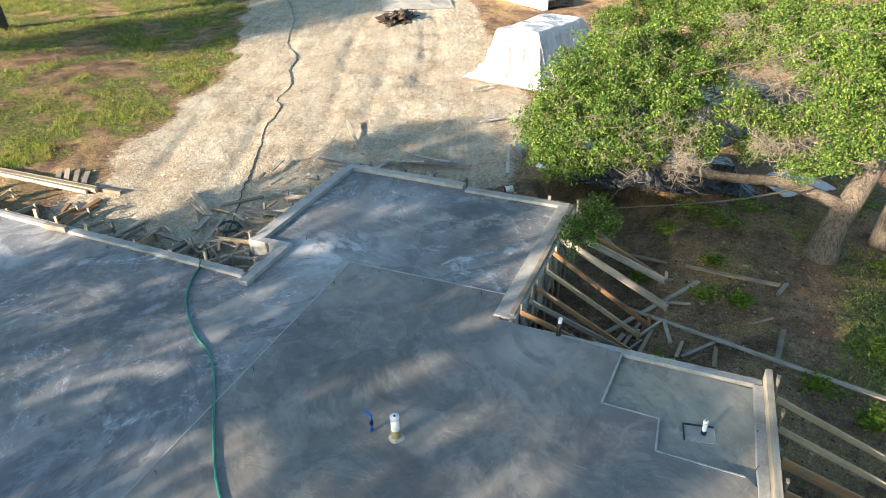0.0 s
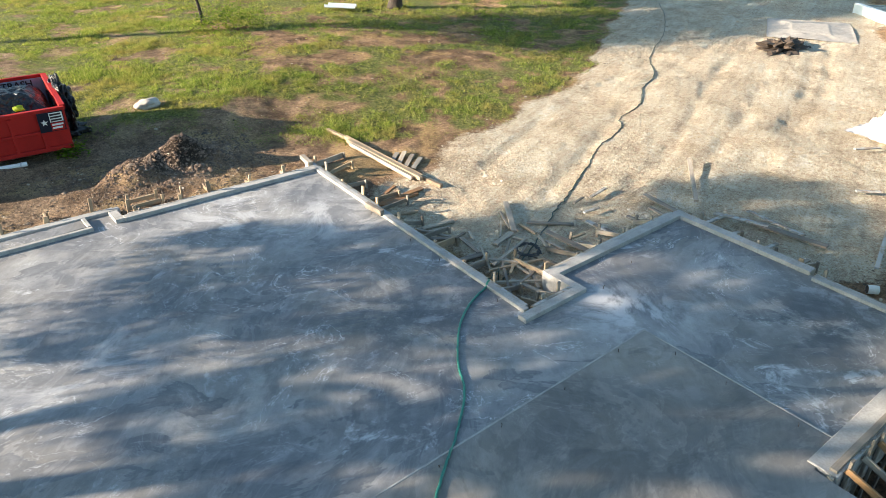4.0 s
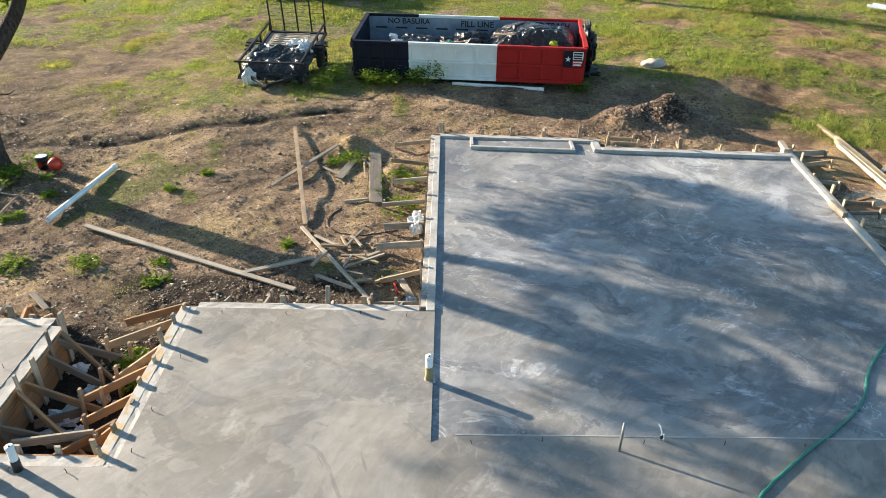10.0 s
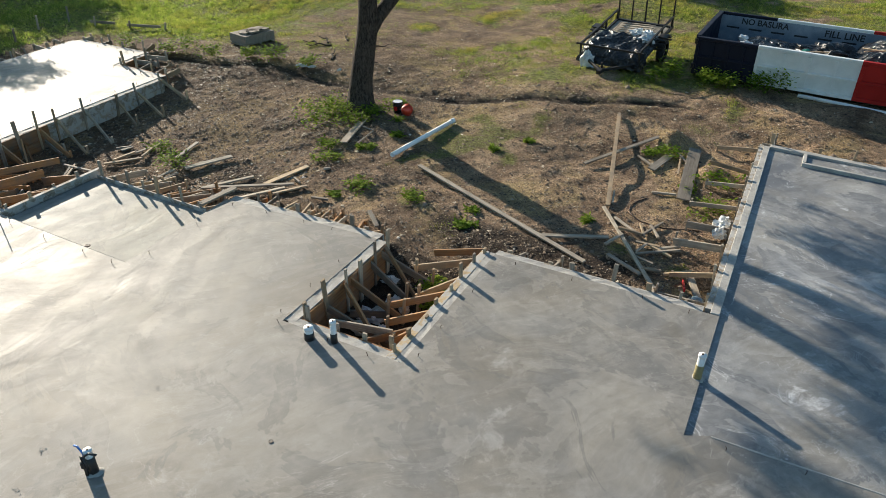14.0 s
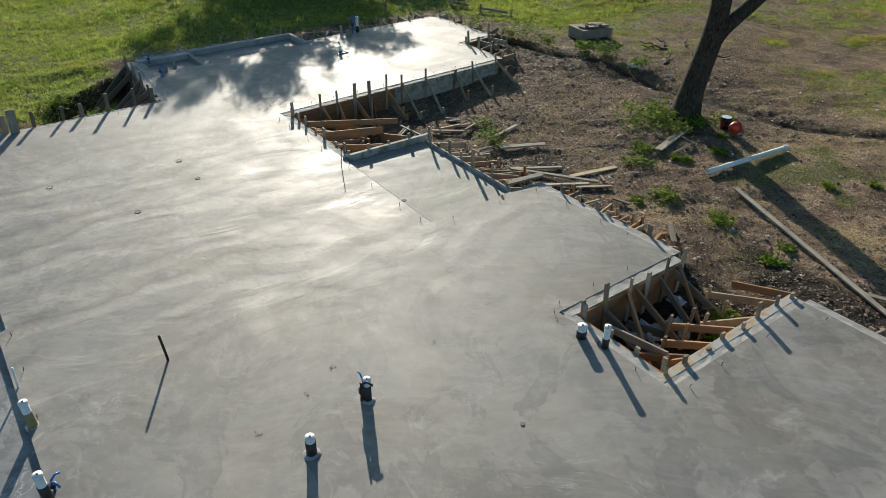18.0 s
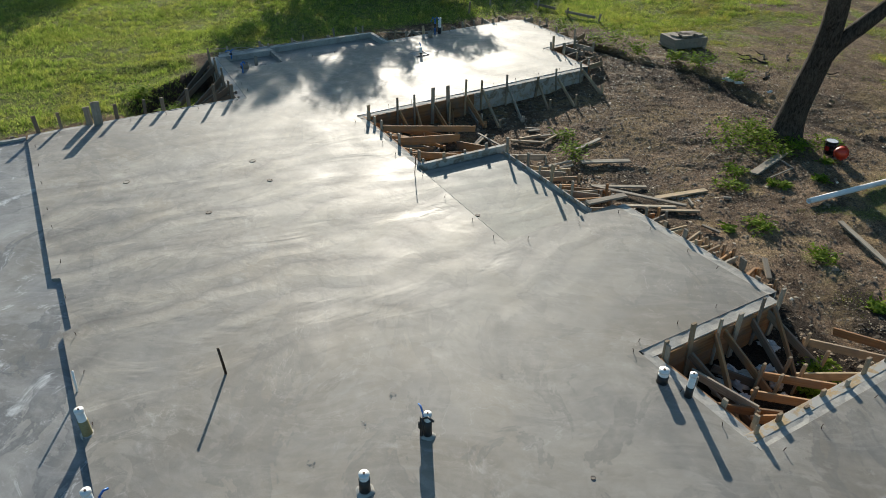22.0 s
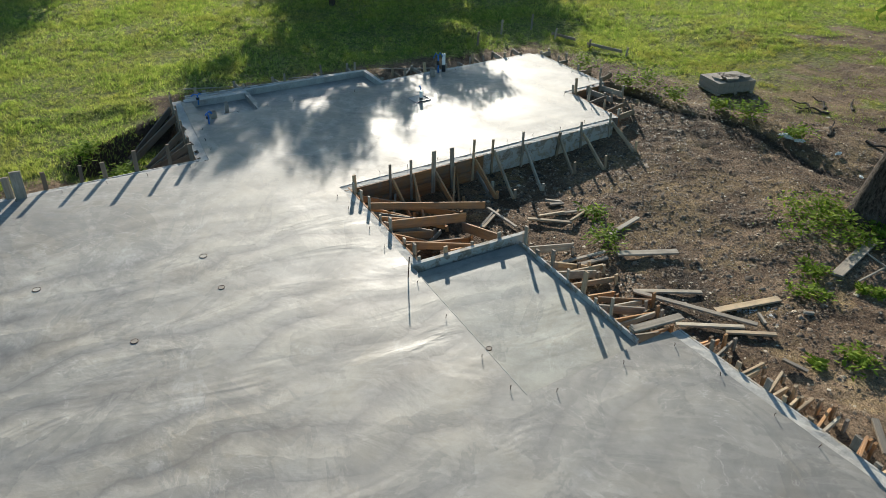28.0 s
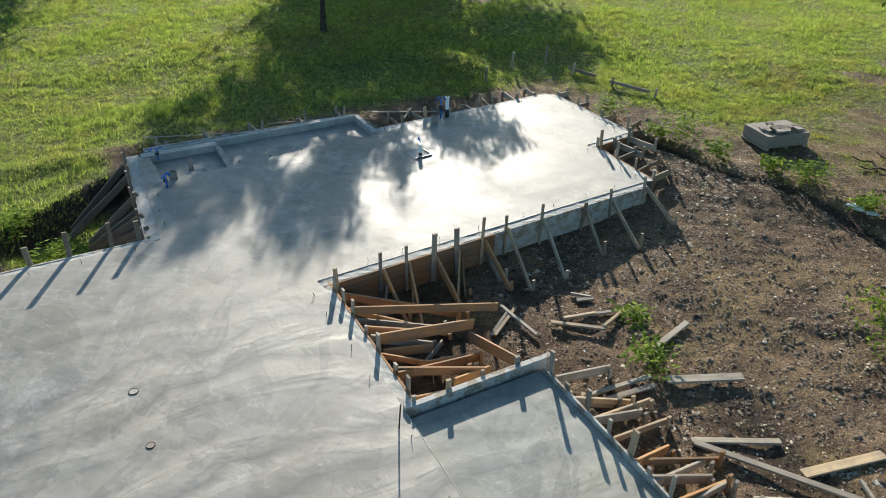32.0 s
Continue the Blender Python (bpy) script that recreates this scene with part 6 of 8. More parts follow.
stub(-5.87, 1.09, 0, 0.045, 0.36, (0, 0), "black-wrapped pipe with white top and blue tails", 0.72, collar=True)
stub(-7.89, -2.42, -0.02, 0.05, 0.4, (0.02, -0.04), "white capped pipe with crusted sleeve on the patio step", 0.6, sleeve=YELLOW, collar=True)
stub(-6.62, -2.5, -0.03, 0.05, 0.42, (0.02, 0), "white capped pipe with black sleeve on the patio step", 0.6)
stub(-21.02, 9.95, 0, 0.05, 0.5, (0, 0), "white capped pipe rising at the slab edge", 0.4)
stub(-20.75, 9.45, 0, 0.075, 0.2, (0, 0), "short grey pipe sleeve cast in the slab", 0.0, False, BLOCK)
stub(-19.28, 8.3, -0.01, 0.04, 0.22, (0, 0), "short white pipe in a square block-out", 0.3)
stub(-21.0, 3.75, -0.14, 0.05, 0.27, (0, 0), "short grey vent pipe standing in the bath recess", 0.0, False, BLOCK)
stub(-20.45, 3.3, 0, 0.08, 0.16, (0, 0), "wide grey pipe sleeve at the bath recess", 0.0, False, BLOCK)


def blockout(x, y, z, sx, sy, turn=0.0):
    """A shallow square hole boxed round a drain, half filled with rough concrete."""
    t = thing("drain_box", "square block-out edged in black round a drain", "drain box", Matrix.Translation((x, y, z)) @ Matrix.Rotation(turn, 4, "Z"))
    w = 0.014
    for k, a in enumerate(((-sx, -sy, sx, -sy + w), (-sx, sy - w, sx, sy), (-sx, -sy + w, -sx + w, sy - w), (sx - w, -sy + w, sx, sy - w))):
        part("side", block_data(a[0], a[1], -0.02, a[2], a[3], 0.012 + 0.014 * (k % 2), 0.003), BLACK_TAPE if k % 2 else CONC_EDGE, t)
    part("bottom", block_data(-sx + w, -sy + w, -0.02, sx - w, sy - w, 0.006, 0.002), CONC_EDGE, t)
    return t


blockout(6.7, -1.22, -0.07, 0.15, 0.2, 0.15)
blockout(-19.33, 8.27, 0.0, 0.22, 0.22, 0.1)
blockout(-20.75, 3.8, -0.14, 0.2, 0.2)


def pex(name, label, x, y, z, high, mat, r=0.011, tails=2, seed=1):
    rng = random.Random(seed)
    t = thing("water_line", label, "pipe", Matrix.Translation((x, y, z)))
    for k in range(tails):
        a, l = rng.uniform(0, 6.3), rng.uniform(0.1, 0.18)
        p = [(0.03 * k, 0, -0.03), (0.03 * k, 0.01, high * 0.5), (0.03 * k + 0.01, 0.0, high * 0.85), (0.03 * k + math.cos(a) * l * 0.5, math.sin(a) * l * 0.5, high), (0.03 * k + math.cos(a) * l, math.sin(a) * l, high * rng.uniform(0.7, 1.0))]
        smooth(part("pex_tail", tube_data(p, r, 8), mat, t))
    part("tape", tube_data([(0.015, 0.0, high * 0.4), (0.015, 0.0, high * 0.62)], r * 2.6, 10), BLACK_TAPE, t)
    return t


pex("line", "blue flexible water line tied to a stub", 5.19, 2.73, 0, 0.3, BLUE_PEX, tails=2, seed=1)
pex("line", "blue and black water tails drooping beside a pipe", -5.92, 1.02, 0, 0.36, BLACK_TAPE, 0.014, 2, 2)
pex("line", "blue water tail beside a black-wrapped pipe", -5.97, 1.08, 0, 0.33, BLUE_PEX, 0.012, 1, 12)
pex("line", "blue water lines bound together at the slab edge", -21.0, 9.75, 0, 0.55, BLUE_PEX, 0.016, 2, 3)
pex("line", "blue water lines at the bath recess", -20.15, 3.1, 0, 0.3, BLUE_PEX, 0.016, 3, 4)
pex("line", "blue water line beside a square block-out", -19.5, 8.4, 0, 0.27, BLUE_PEX, 0.014, 1, 9)
pex("line", "blue water line beside the bath recess", -21.6, 3.2, 0, 0.25, BLUE_PEX, 0.016, 2, 6)
pex("line", "dark wrapped water line on the patio step", -6.72, -2.42, -0.02, 0.2, BLUE_PEX, 0.014, 2, 7)
pex("line", "pale copper tails taped at the garage edge", 2.85, 4.95, -0.03, 0.16, WRAP, 0.01, 2, 8)


def rod(x, y, z, tip, r, label, mat=STEEL):
    ob = part("conduit_stub", tube_data([(x, y, z - 0.05), (x + tip[0] * 0.5, y + tip[1] * 0.5, z + tip[2] * 0.5), (x + tip[0], y + tip[1], z + tip[2])], r, 8), mat)
    return tagged(smooth(ob), label, "pipe")


rod(2.3, 4.75, 0, (0.02, 0.05, 0.42), 0.017, "thin grey conduit stub standing in the slab", RIM)
rod(-8.12, -0.7, 0, (-0.07, -0.03, 0.4), 0.018, "leaning dark conduit stub standing in the slab", STEEL)
rod(-8.72, -2.44, 0, (-0.05, 0.02, 0.3), 0.014, "thin white conduit leaning over the patio step", WHITE_PVC)
rod(-12.2, 4.3, 0, (0.0, 0.03, 0.38), 0.01, "thin steel pin standing at the porch corner", STEEL)


def j_bolt():
    return tube_data([(0, 0, -0.04), (0, 0, 0.04), (0.004, 0, 0.056), (0.015, 0.003, 0.062)], 0.0048, 6)


bolt_mesh = part("anchor_bolt", j_bolt(), STEEL, at=Matrix.Translation((-5.93, 4.53, 0)))
tagged(bolt_mesh, "short rusty anchor bolt set in the slab edge", "anchor bolt", "anchor bolts")
rngb = random.Random(5)
for (x0, y0), (x1, y1), step in (((-5.9, 4.3), (-3.7, 4.25), 0.7), ((-5.95, 5.2), (-5.95, 7.0), 0.8), ((-3.6, 4.5), (-3.6, 7.4), 0.9), ((-3.4, 7.48), (-0.4, 7.48), 0.9), ((-9.0, 6.85), (-6.0, 6.98), 0.85),
                             ((-15.4, 4.38), (-12.6, 4.36), 0.75), ((-12.1, 4.35), (-9.2, 4.3), 0.8), ((-15.8, 4.8), (-16.1, 11.7), 0.8), ((-8.95, 4.7), (-8.95, 6.4), 0.85), ((-17.9, 2.3), (-17.9, -2.2), 0.7),
                             ((-20.9, 8.1), (-21.1, 13.0), 0.9), ((-18.4, 13.15), (-21.0, 13.1), 0.9), ((-17.9, 11.8), (-16.2, 11.78), 0.6), ((-17.4, -2.3), (-7.0, -2.36), 1.0), ((0.4, 4.85), (8.6, 4.92), 1.0),
                             ((8.7, 2.3), (8.75, 4.8), 1.1), ((7.0, -1.88), (3.0, -2.05), 0.7), ((9.3, 6.25), (12.4, 6.85), 0.9), ((8.05, 14.2), (7.7, 7.0), 1.3), ((-20.6, 4.6), (-20.6, 7.6), 0.8), ((-18.5, 2.75), (-20.0, 2.9), 0.6)):
    n = math.hypot(x1 - x0, y1 - y0)
    s = 0.1
    while s < n:
        k = s / n
        zb = LOW if y0 > 6.2 and x0 > 7 else 0.0
        copy_thing(bolt_mesh, Matrix.Translation((x0 + (x1 - x0) * k, y0 + (y1 - y0) * k + rngb.uniform(-0.03, 0.03), zb)) @ Matrix.Rotation(rngb.uniform(0, 6.3), 4, "Z") @ Matrix.Rotation(rngb.uniform(-0.3, 0.3), 4, "X"))
        s += step * rngb.uniform(0.7, 1.3)

for x, y, r in ((-14.36, 1.59, 0.07), (-13.32, 1.62, 0.06), (-14.6, -0.88, 0.07), (-12.59, 0.22, 0.06), (-4.4, 2.4, 0.03), (-10.1, 4.49, 0.05)):
    t = thing("floor_drain", "small round drain cap flush with the slab", "drain", Matrix.Translation((x, y, 0)), "floor drains")
    smooth(part("rim", ring_data(r * 0.8, r * 0.9, -0.01, 0.008), STEEL, t))
    part("lid", tube_data([(0, 0, -0.005), (0, 0, 0.006)], r * 0.75, 14), LIMESTONE if r > 0.06 else BLOCK, t)


def hose(name, label, xy, mat, r, zfun, wob=0.03, seed=1):
    rng = random.Random(seed)
    p = spline([(x, y, 0) for x, y in xy], 10)
    p = [Vector((v.x + rng.uniform(-wob, wob), v.y + rng.uniform(-wob, wob), 0)) for v in p]
    p = [Vector((v.x, v.y, zfun(v.x, v.y) + r)) for v in p]
    return tagged(smooth(part(name, tube_data(p, r, 8), mat)), label, "hose")


hose("garden_hose", "green garden hose trailing over the slab", [(7.95, 7.6), (7.5, 7.45), (7.1, 7.25), (6.67, 6.91), (6.14, 6.31), (5.76, 5.72), (5.15, 5.18), (4.51, 4.70), (3.75, 4.06), (3.0, 3.2), (2.2, 2.2)], GREEN_HOSE, 0.019, lambda x, y: (LOW if y > 5.03 else 0.0) if x < 7.85 else 0.05, 0.006)
HOSEWAY = [(8.0, 7.65), (8.6, 7.9), (9.4, 8.2), (10.10, 8.51), (11.46, 9.27), (12.50, 9.76), (13.79, 10.39), (15.21, 11.18), (16.83, 11.71), (17.61, 12.37), (18.93, 12.68), (20.67, 13.82), (22.10, 14.43), (24.19, 16.15), (27.35, 17.86), (30.61, 20.07), (33.5, 22.5)]
DARKHOSE = plain("dusty_hose", (0.012, 0.035, 0.03), (0.03, 0.06, 0.05), 0.6, 8.0)
hose("garden_hose", "dusty dark green hose snaking up the caliche drive", HOSEWAY, DARKHOSE, 0.0115, lambda x, y: gz(x, y) if x > 8.4 else 0.04, 0.03)
loop = [(9.55 + 0.24 * math.cos(a) * (1 + 0.15 * math.sin(3.3 * a)), 8.25 + 0.22 * math.sin(a) * (1 + 0.2 * math.cos(2.7 * a))) for a in np.linspace(0, 19, 30)]
hose("extension_cord", "tangled black cord coiled on the scrap heap", loop, BLACK_TAPE, 0.012, lambda x, y: gz(x, y) + 0.12, 0.03, 3)
hose("wire_loop", "rusty wire curled on the bare soil", [(-2.05, 11.9), (-2.25, 11.5), (-2.2, 11.0), (-1.8, 10.75), (-1.2, 10.75), (-0.8, 10.95)], STEEL, 0.012, gz, 0.01, 4)


def pvc_length(x0, y0, x1, y1, r, label):
    z0, z1 = gz(x0, y0) + r + 0.03, gz(x1, y1) + r + 0.03
    m, n = along((x0, y0, z0), (x1, y1, z1))
    t = thing("pvc_pipe", label, "pipe", m)
    smooth(part("pipe", moved(ring_data(r * 0.9, r, 0, n), Matrix.Rotation(math.pi / 2, 4, "Y")), WHITE_PVC, t))
    smooth(part("bell_end", moved(ring_data(r * 0.95, r * 1.12, n - 0.14, n), Matrix.Rotation(math.pi / 2, 4, "Y")), WHITE_PVC, t))
    return t


pvc_length(-7.75, 10.86, -7.42, 13.40, 0.058, "long white sewer pipe lying on brown soil")
pvc_length(0.29, 18.62, 2.93, 18.4, 0.05, "white pipe lying before the dumpster")


# ---- heaps, bags and covers ----
def lump_data(radii, seed, sub=3, rough=0.18, freq=2.5, flat=0.0):
    bm = bmesh.new()
    bmesh.ops.create_icosphere(bm, subdivisions=sub, radius=1.0)
    off = Vector((seed * 3.1, seed * 1.7, seed * 0.9))
    for v in bm.verts:
        n = v.co.normalized()
        k = 1 + rough * noise.noise(n * freq + off) * 2 + rough * 0.7 * noise.noise(n * freq * 2.7 + off)
        k -= rough * 0.6 * abs(noise.noise(n * freq * 1.6 - off))
        v.co = Vector((n.x * radii[0] * k, n.y * radii[1] * k, max(n.z * radii[2] * k, -radii[2] * flat if flat else -9)))
    return bm


def lump(name, at, radii, seed, material, label, category, sub=3, rough=0.18, freq=2.5, flat=0.35, turn=0.0, soft=False, group=""):
    ob = part(name, lump_data(radii, seed, sub, rough, freq, flat), material, at=Matrix.Translation(at) @ Matrix.Rotation(turn, 4, "Z"))
    if soft:
        smooth(ob)
    return tagged(ob, label, category, group)


rngc = random.Random(9)
for k in range(26):
    u = k / 25
    x, y = 0.35 + 5.6 * u + rngc.uniform(-0.1, 0.1), rngc.uniform(0.5, 1.85)
    z = 0.22 + 0.75 * max(0, (u - 0.55) * 1.4) + rngc.uniform(-0.08, 0.12)
    p = DM @ Vector((x, y, z))
    lump("trash_bag", p, (rngc.uniform(0.35, 0.6), rngc.uniform(0.3, 0.5), rngc.uniform(0.3, 0.42)), k + 3, BLACK_BAG, "crumpled black trash bag heaped in the dumpster", "trash bag", 4, 0.22, 2.2, 0.6, rngc.uniform(0, 3), soft=True, group="bags in the dumpster")
lump("plastic_sheet", DM @ Vector((6.8, 1.5, 0.62)), (0.24, 0.8, 0.68), 78, BLACK_BAG, "black plastic sheet hanging over the dumpster end", "plastic sheet", 5, 0.22, 2.6, 0.9, soft=True)
lump("plastic_sheet", DM @ Vector((3.3, 1.4, 0.66)), (0.8, 0.6, 0.3), 79, BLACK_BAG, "black plastic sheet bunched on the trash", "plastic sheet", 5, 0.24, 2.6, 0.5, soft=True)
lump("plastic_sheet", DM @ Vector((1.9, 1.3, 0.5)), (0.9, 0.6, 0.25), 80, BLACK_BAG, "black plastic sheet bunched on the trash", "plastic sheet", 5, 0.24, 2.6, 0.5, soft=True)
lump("plastic_sheet", (4.15, 19.7, gz(4.15, 19.7) + 0.12), (0.55, 0.3, 0.2), 81, BLACK_BAG, "black plastic sheet trailing on the grass", "plastic sheet", 4, 0.28, 2.6, 0.5, soft=True)
for k, (x, y, z, m, r) in enumerate(((1.2, 0.7, 0.9, WRAP, 0.14), (1.45, 0.5, 0.85, WHITE_PAINT, 0.12), (0.7, 0.4, 0.72, WRAP, 0.18), (2.75, 0.8, 0.92, GREEN_HOSE, 0.09), (2.2, 0.5, 0.86, WRAP, 0.1), (3.4, 0.6, 0.88, WHITE_PAINT, 0.09), (5.75, 0.5, 1.1, WEED, 0.1), (1.0, 1.2, 0.9, WRAP, 0.12))):
    lump("scrap", DM @ Vector((x, y, z - 0.02)), (r * 1.3, r, r * 0.8), 60 + k, m, "pale scrap of packaging lying on black bags", "trash", 2, 0.3, 2.5, 0.6)
for k, (x, y, z, a, l) in enumerate(((4.1, 0.35, 1.27, 0.5, 0.7), (4.05, 0.5, 1.3, -0.4, 0.6), (2.6, 0.7, 0.92, 0.1, 0.7), (3.0, 0.45, 0.9, 0.25, 0.6))):
    p = DM @ Vector((x, y, z))
    tagged(board("lath", p, p + Vector((l * math.cos(a), l * math.sin(a), 0.05)), 0.06, 0.02, PINE), "pale lath tossed on the trash", "lumber")


def draped(name, cx, cy, lx, ly, high, turn, material, label, category, skirt=0.9, fold=0.06, seed=1, n=90, slump=0.0, hang=0.0):
    """A sheet draped over a boxy stack: flat top, creased skirts that run out on the ground."""
    ax, ay = lx / 2 + skirt, ly / 2 + skirt
    u, v = np.meshgrid(np.linspace(-ax, ax, n), np.linspace(-ay, ay, n))
    d = np.maximum(np.abs(u) - lx / 2, np.abs(v) - ly / 2)
    t = np.clip(d / skirt, 0, 1)
    ang = np.arctan2(v / ay, u / ax)
    ripple = np.sin(ang * 9 + seed + 2 * wave(u, v, 0.8, seed + 5)) * 0.35 + 0.8 * wave(u, v, 2.4, seed) + 0.5 * wave(u, v, 5.5, seed + 2)
    z = high * (1 - t ** 0.55) + fold * ripple * np.clip(t * 3, 0.12, 1) * (1 - 0.6 * t) + 0.035 * wave(u, v, 2.2, seed + 3) + slump * (u / ax)
    if hang:
        # steep sides with folds that widen downwards, then a loose hem
        run = np.where(np.abs(u) - lx / 2 > np.abs(v) - ly / 2, v, u)
        pleat = np.sin(run * 9 + 2.5 * wave(u, v, 0.9, seed + 8)) * 0.6 + np.sin(run * 17 + 3 * wave(u, v, 1.3, seed + 9)) * 0.3
        e = np.clip(t + hang * pleat * np.clip(t * 2.2, 0, 1) * (1 - t), 0, 1)
        side = np.interp(e, [0, 0.06, 0.32, 0.5, 1.0], [1.0, 0.93, 0.3, 0.12, 0.0])
        z = high * side + (0.05 * wave(u, v, 1.6, seed + 3) + 0.025 * wave(u, v, 4.5, seed + 4) + slump * (u / ax)) * np.clip(side * 1.5, 0.15, 1)
    push = 0.06 * t * ripple
    if hang:
        push = push + 0.05 * (np.sin(run * 23 + 5 * wave(u, v, 0.8, seed + 11)) * 0.5 + 0.6 * wave(u, v, 6.0, seed + 12)) * np.clip(t * 4, 0, 1)
    z = np.maximum(z, 0.0)
    c, s = math.cos(turn), math.sin(turn)
    x, y = cx + c * u - s * v + push, cy + s * u + c * v + push
    z = z + np.where(t > 0.97, 0.015, 0.0) + lowland(x, y) + 0.03
    idx = np.arange(n * n).reshape(n, n)
    a, b, e, f = idx[:-1, :-1].ravel(), idx[:-1, 1:].ravel(), idx[1:, 1:].ravel(), idx[1:, :-1].ravel()
    ob = mesh_np(name, np.stack([x.ravel(), y.ravel(), z.ravel()], 1), np.concatenate([np.stack([a, b, e], 1), np.stack([a, e, f], 1)]), material)
    ob.data.shade_smooth()
    return tagged(ob, label, category)


GREYTARP = plain("grey_tarp", (0.16, 0.18, 0.20), (0.30, 0.32, 0.34), 0.4, 2.0, bump=0.2, fine=12)
draped("tarp_cover", 24.0, 5.5, 3.4, 1.5, 1.55, -0.22, TARP, "building materials wrapped in a white tarp", "tarp", 0.95, 0.3, 2, 220, -0.12, 0.3)
draped("plastic_cover", 16.15, 0.5, 3.7, 0.5, 0.6, -1.32, BLACK_BAG, "long heap under glossy black plastic below the oak", "plastic sheet", 0.5, 0.08, 4)
draped("tarp_cover", 18.6, 1.6, 2.6, 1.6, 0.6, -0.6, GREYTARP, "grey-white tarp over a pile under the oak", "tarp", 0.7, 0.1, 5)
draped("plastic_cover", 21.5, -0.6, 3.0, 2.0, 0.9, -0.6, BLACK_BAG, "dark plastic over a stack near the oak", "plastic sheet", 0.7, 0.1, 6)
draped("tarp_cover", 17.2, -2.75, 0.7, 0.4, 0.25, -0.9, TARP, "loose pale tarp beside the oak trunk", "tarp", 0.4, 0.05, 7, 50)


# ---- flatbed load at the head of the drive, rubble, boulder ----
t = thing("metal_stack", "long stack with white edge beam and dark sheets", "building material", Matrix.Translation((33.4, 7.6, gz(33.4, 7.6))) @ Matrix.Rotation(math.atan2(7.3, 5.6), 4, "Z"))
part("edge_beam", block_data(0, 0, 0.02, 9.2, 0.25, 0.5, 0.02), WHITE_PAINT, t)
part("dark_sheet", block_data(0.1, -1.6, 0.1, 9.0, -0.05, 0.42, 0.02), BLACK_BAG, t)
lump("boulder", (6.5, 20.3, gz(6.5, 20.3) + 0.08), (0.36, 0.26, 0.17), 5, LIMESTONE, "pale limestone boulder on the lawn", "boulder", 4, 0.12, 1.6, 0.6, soft=True)
for k, (x, y, rx, ry, rz) in enumerate(((-5.0, 5.35, 0.24, 0.15, 0.12), (-5.05, 5.95, 0.2, 0.13, 0.08), (-4.75, 6.2, 0.12, 0.09, 0.08))):
    lump("rubble_rock", (x, y, gz(x, y) + 0.08), (rx, ry, rz), 15 + k, LIMESTONE, "pale broken rock lying in soil", "rock", 3, 0.22, 2.2, 0.5, k)
for k, (x, y, r) in enumerate(((-0.45, 11.05, 0.16), (-0.42, 10.75, 0.15), (-0.42, 11.3, 0.12), (-0.42, 8.25, 0.12))):
    lump("cement_bag", (x, y, gz(x, y) + 0.14), (r, r * 0.9, r), 30 + k, WRAP, "torn white plastic bag slumped against the forms", "bag", 3, 0.28, 3.0, 0.6, k)
draped("lime_spill", 33.2, 14.4, 2.0, 1.5, 0.12, 0.5, LIMESTONE, "pale spill of limestone on the drive", "rubble", 1.0, 0.03, 8, 50)
lump("brush_heap", (29.4, 13.6, gz(29.4, 13.6)), (1.2, 0.7, 0.35), 44, CLOD, "dark heap of brush beside the drive", "debris", 4, 0.4, 3.5, 0.3)


# ---- bucket and tool by the tree ----
t = thing("bucket", "black plastic bucket with pale lid", "bucket", Matrix.Translation((-9.05, 13.35, gz(-9.05, 13.35))) @ Matrix.Scale(0.86, 4))
smooth(part("pail", tube_data([(0, 0, 0), (0, 0, 0.36)], [0.13, 0.155], 18), BLACK_BAG, t))
smooth(part("rim", ring_data(0.14, 0.165, 0.33, 0.37, 18), BLACK_METAL, t))
part("lid", tube_data([(0, 0, 0.362), (0, 0, 0.372)], 0.14, 18), WRAP, t)
part("paper_tag", block_data(-0.05, -0.152, 0.12, 0.06, -0.146, 0.24, 0.001), RED_PAINT, t)
t = thing("funnel_cone", "orange-red cone lying on its side", "cone", Matrix.Translation((-8.72, 13.25, gz(-8.72, 13.25) + 0.16)) @ Matrix.Rotation(1.2, 4, "X") @ Matrix.Scale(0.8, 4))
smooth(part("cone", tube_data([(0, 0, 0), (0, 0, 0.05), (0, 0, 0.3)], [0.2, 0.16, 0.05], 16), ORANGE, t))
part("flange", tube_data([(0, 0, -0.02), (0, 0, 0.005)], 0.22, 10), ORANGE, t)
tagged(board("level", (-0.74, 8.95, gz(-0.74, 8.95) + 0.05), (-0.63, 8.3, gz(-0.63, 8.3) + 0.3), 0.03, 0.06, RED_PAINT), "red spirit level propped on scrap timber", "tool")


# ---- brick cube ----
t = thing("brick_cube", "strapped cube of tan bricks on a pallet", "bricks", Matrix.Translation((-16.95, 15.75, gz(-16.6, 16.4) + 0.03)) @ Matrix.Rotation(radians(-12), 4, "Z") @ Matrix.Diagonal((0.85, 0.85, 0.7, 1.0)))
for k in range(3):
    part("bearer", block_data(0.0, 0.05 + 0.62 * k, 0.0, 1.05, 0.15 + 0.62 * k, 0.08), GREYWOOD, t)
part("deck_board", block_data(0.0, 0.0, 0.081, 1.05, 1.45, 0.1), GREYWOOD, t)
brick = bpy.data.meshes.new("brick")
brick.from_pydata(*(lambda q: (q[0], [], q[1]))(block_data(0, 0, 0, 0.066, 0.19, 0.19, 0.004)))
brick.materials.append(BLOCK)


def lay(m):
    o = new("brick", brick)
    o.parent = t
    o.matrix_basis = m


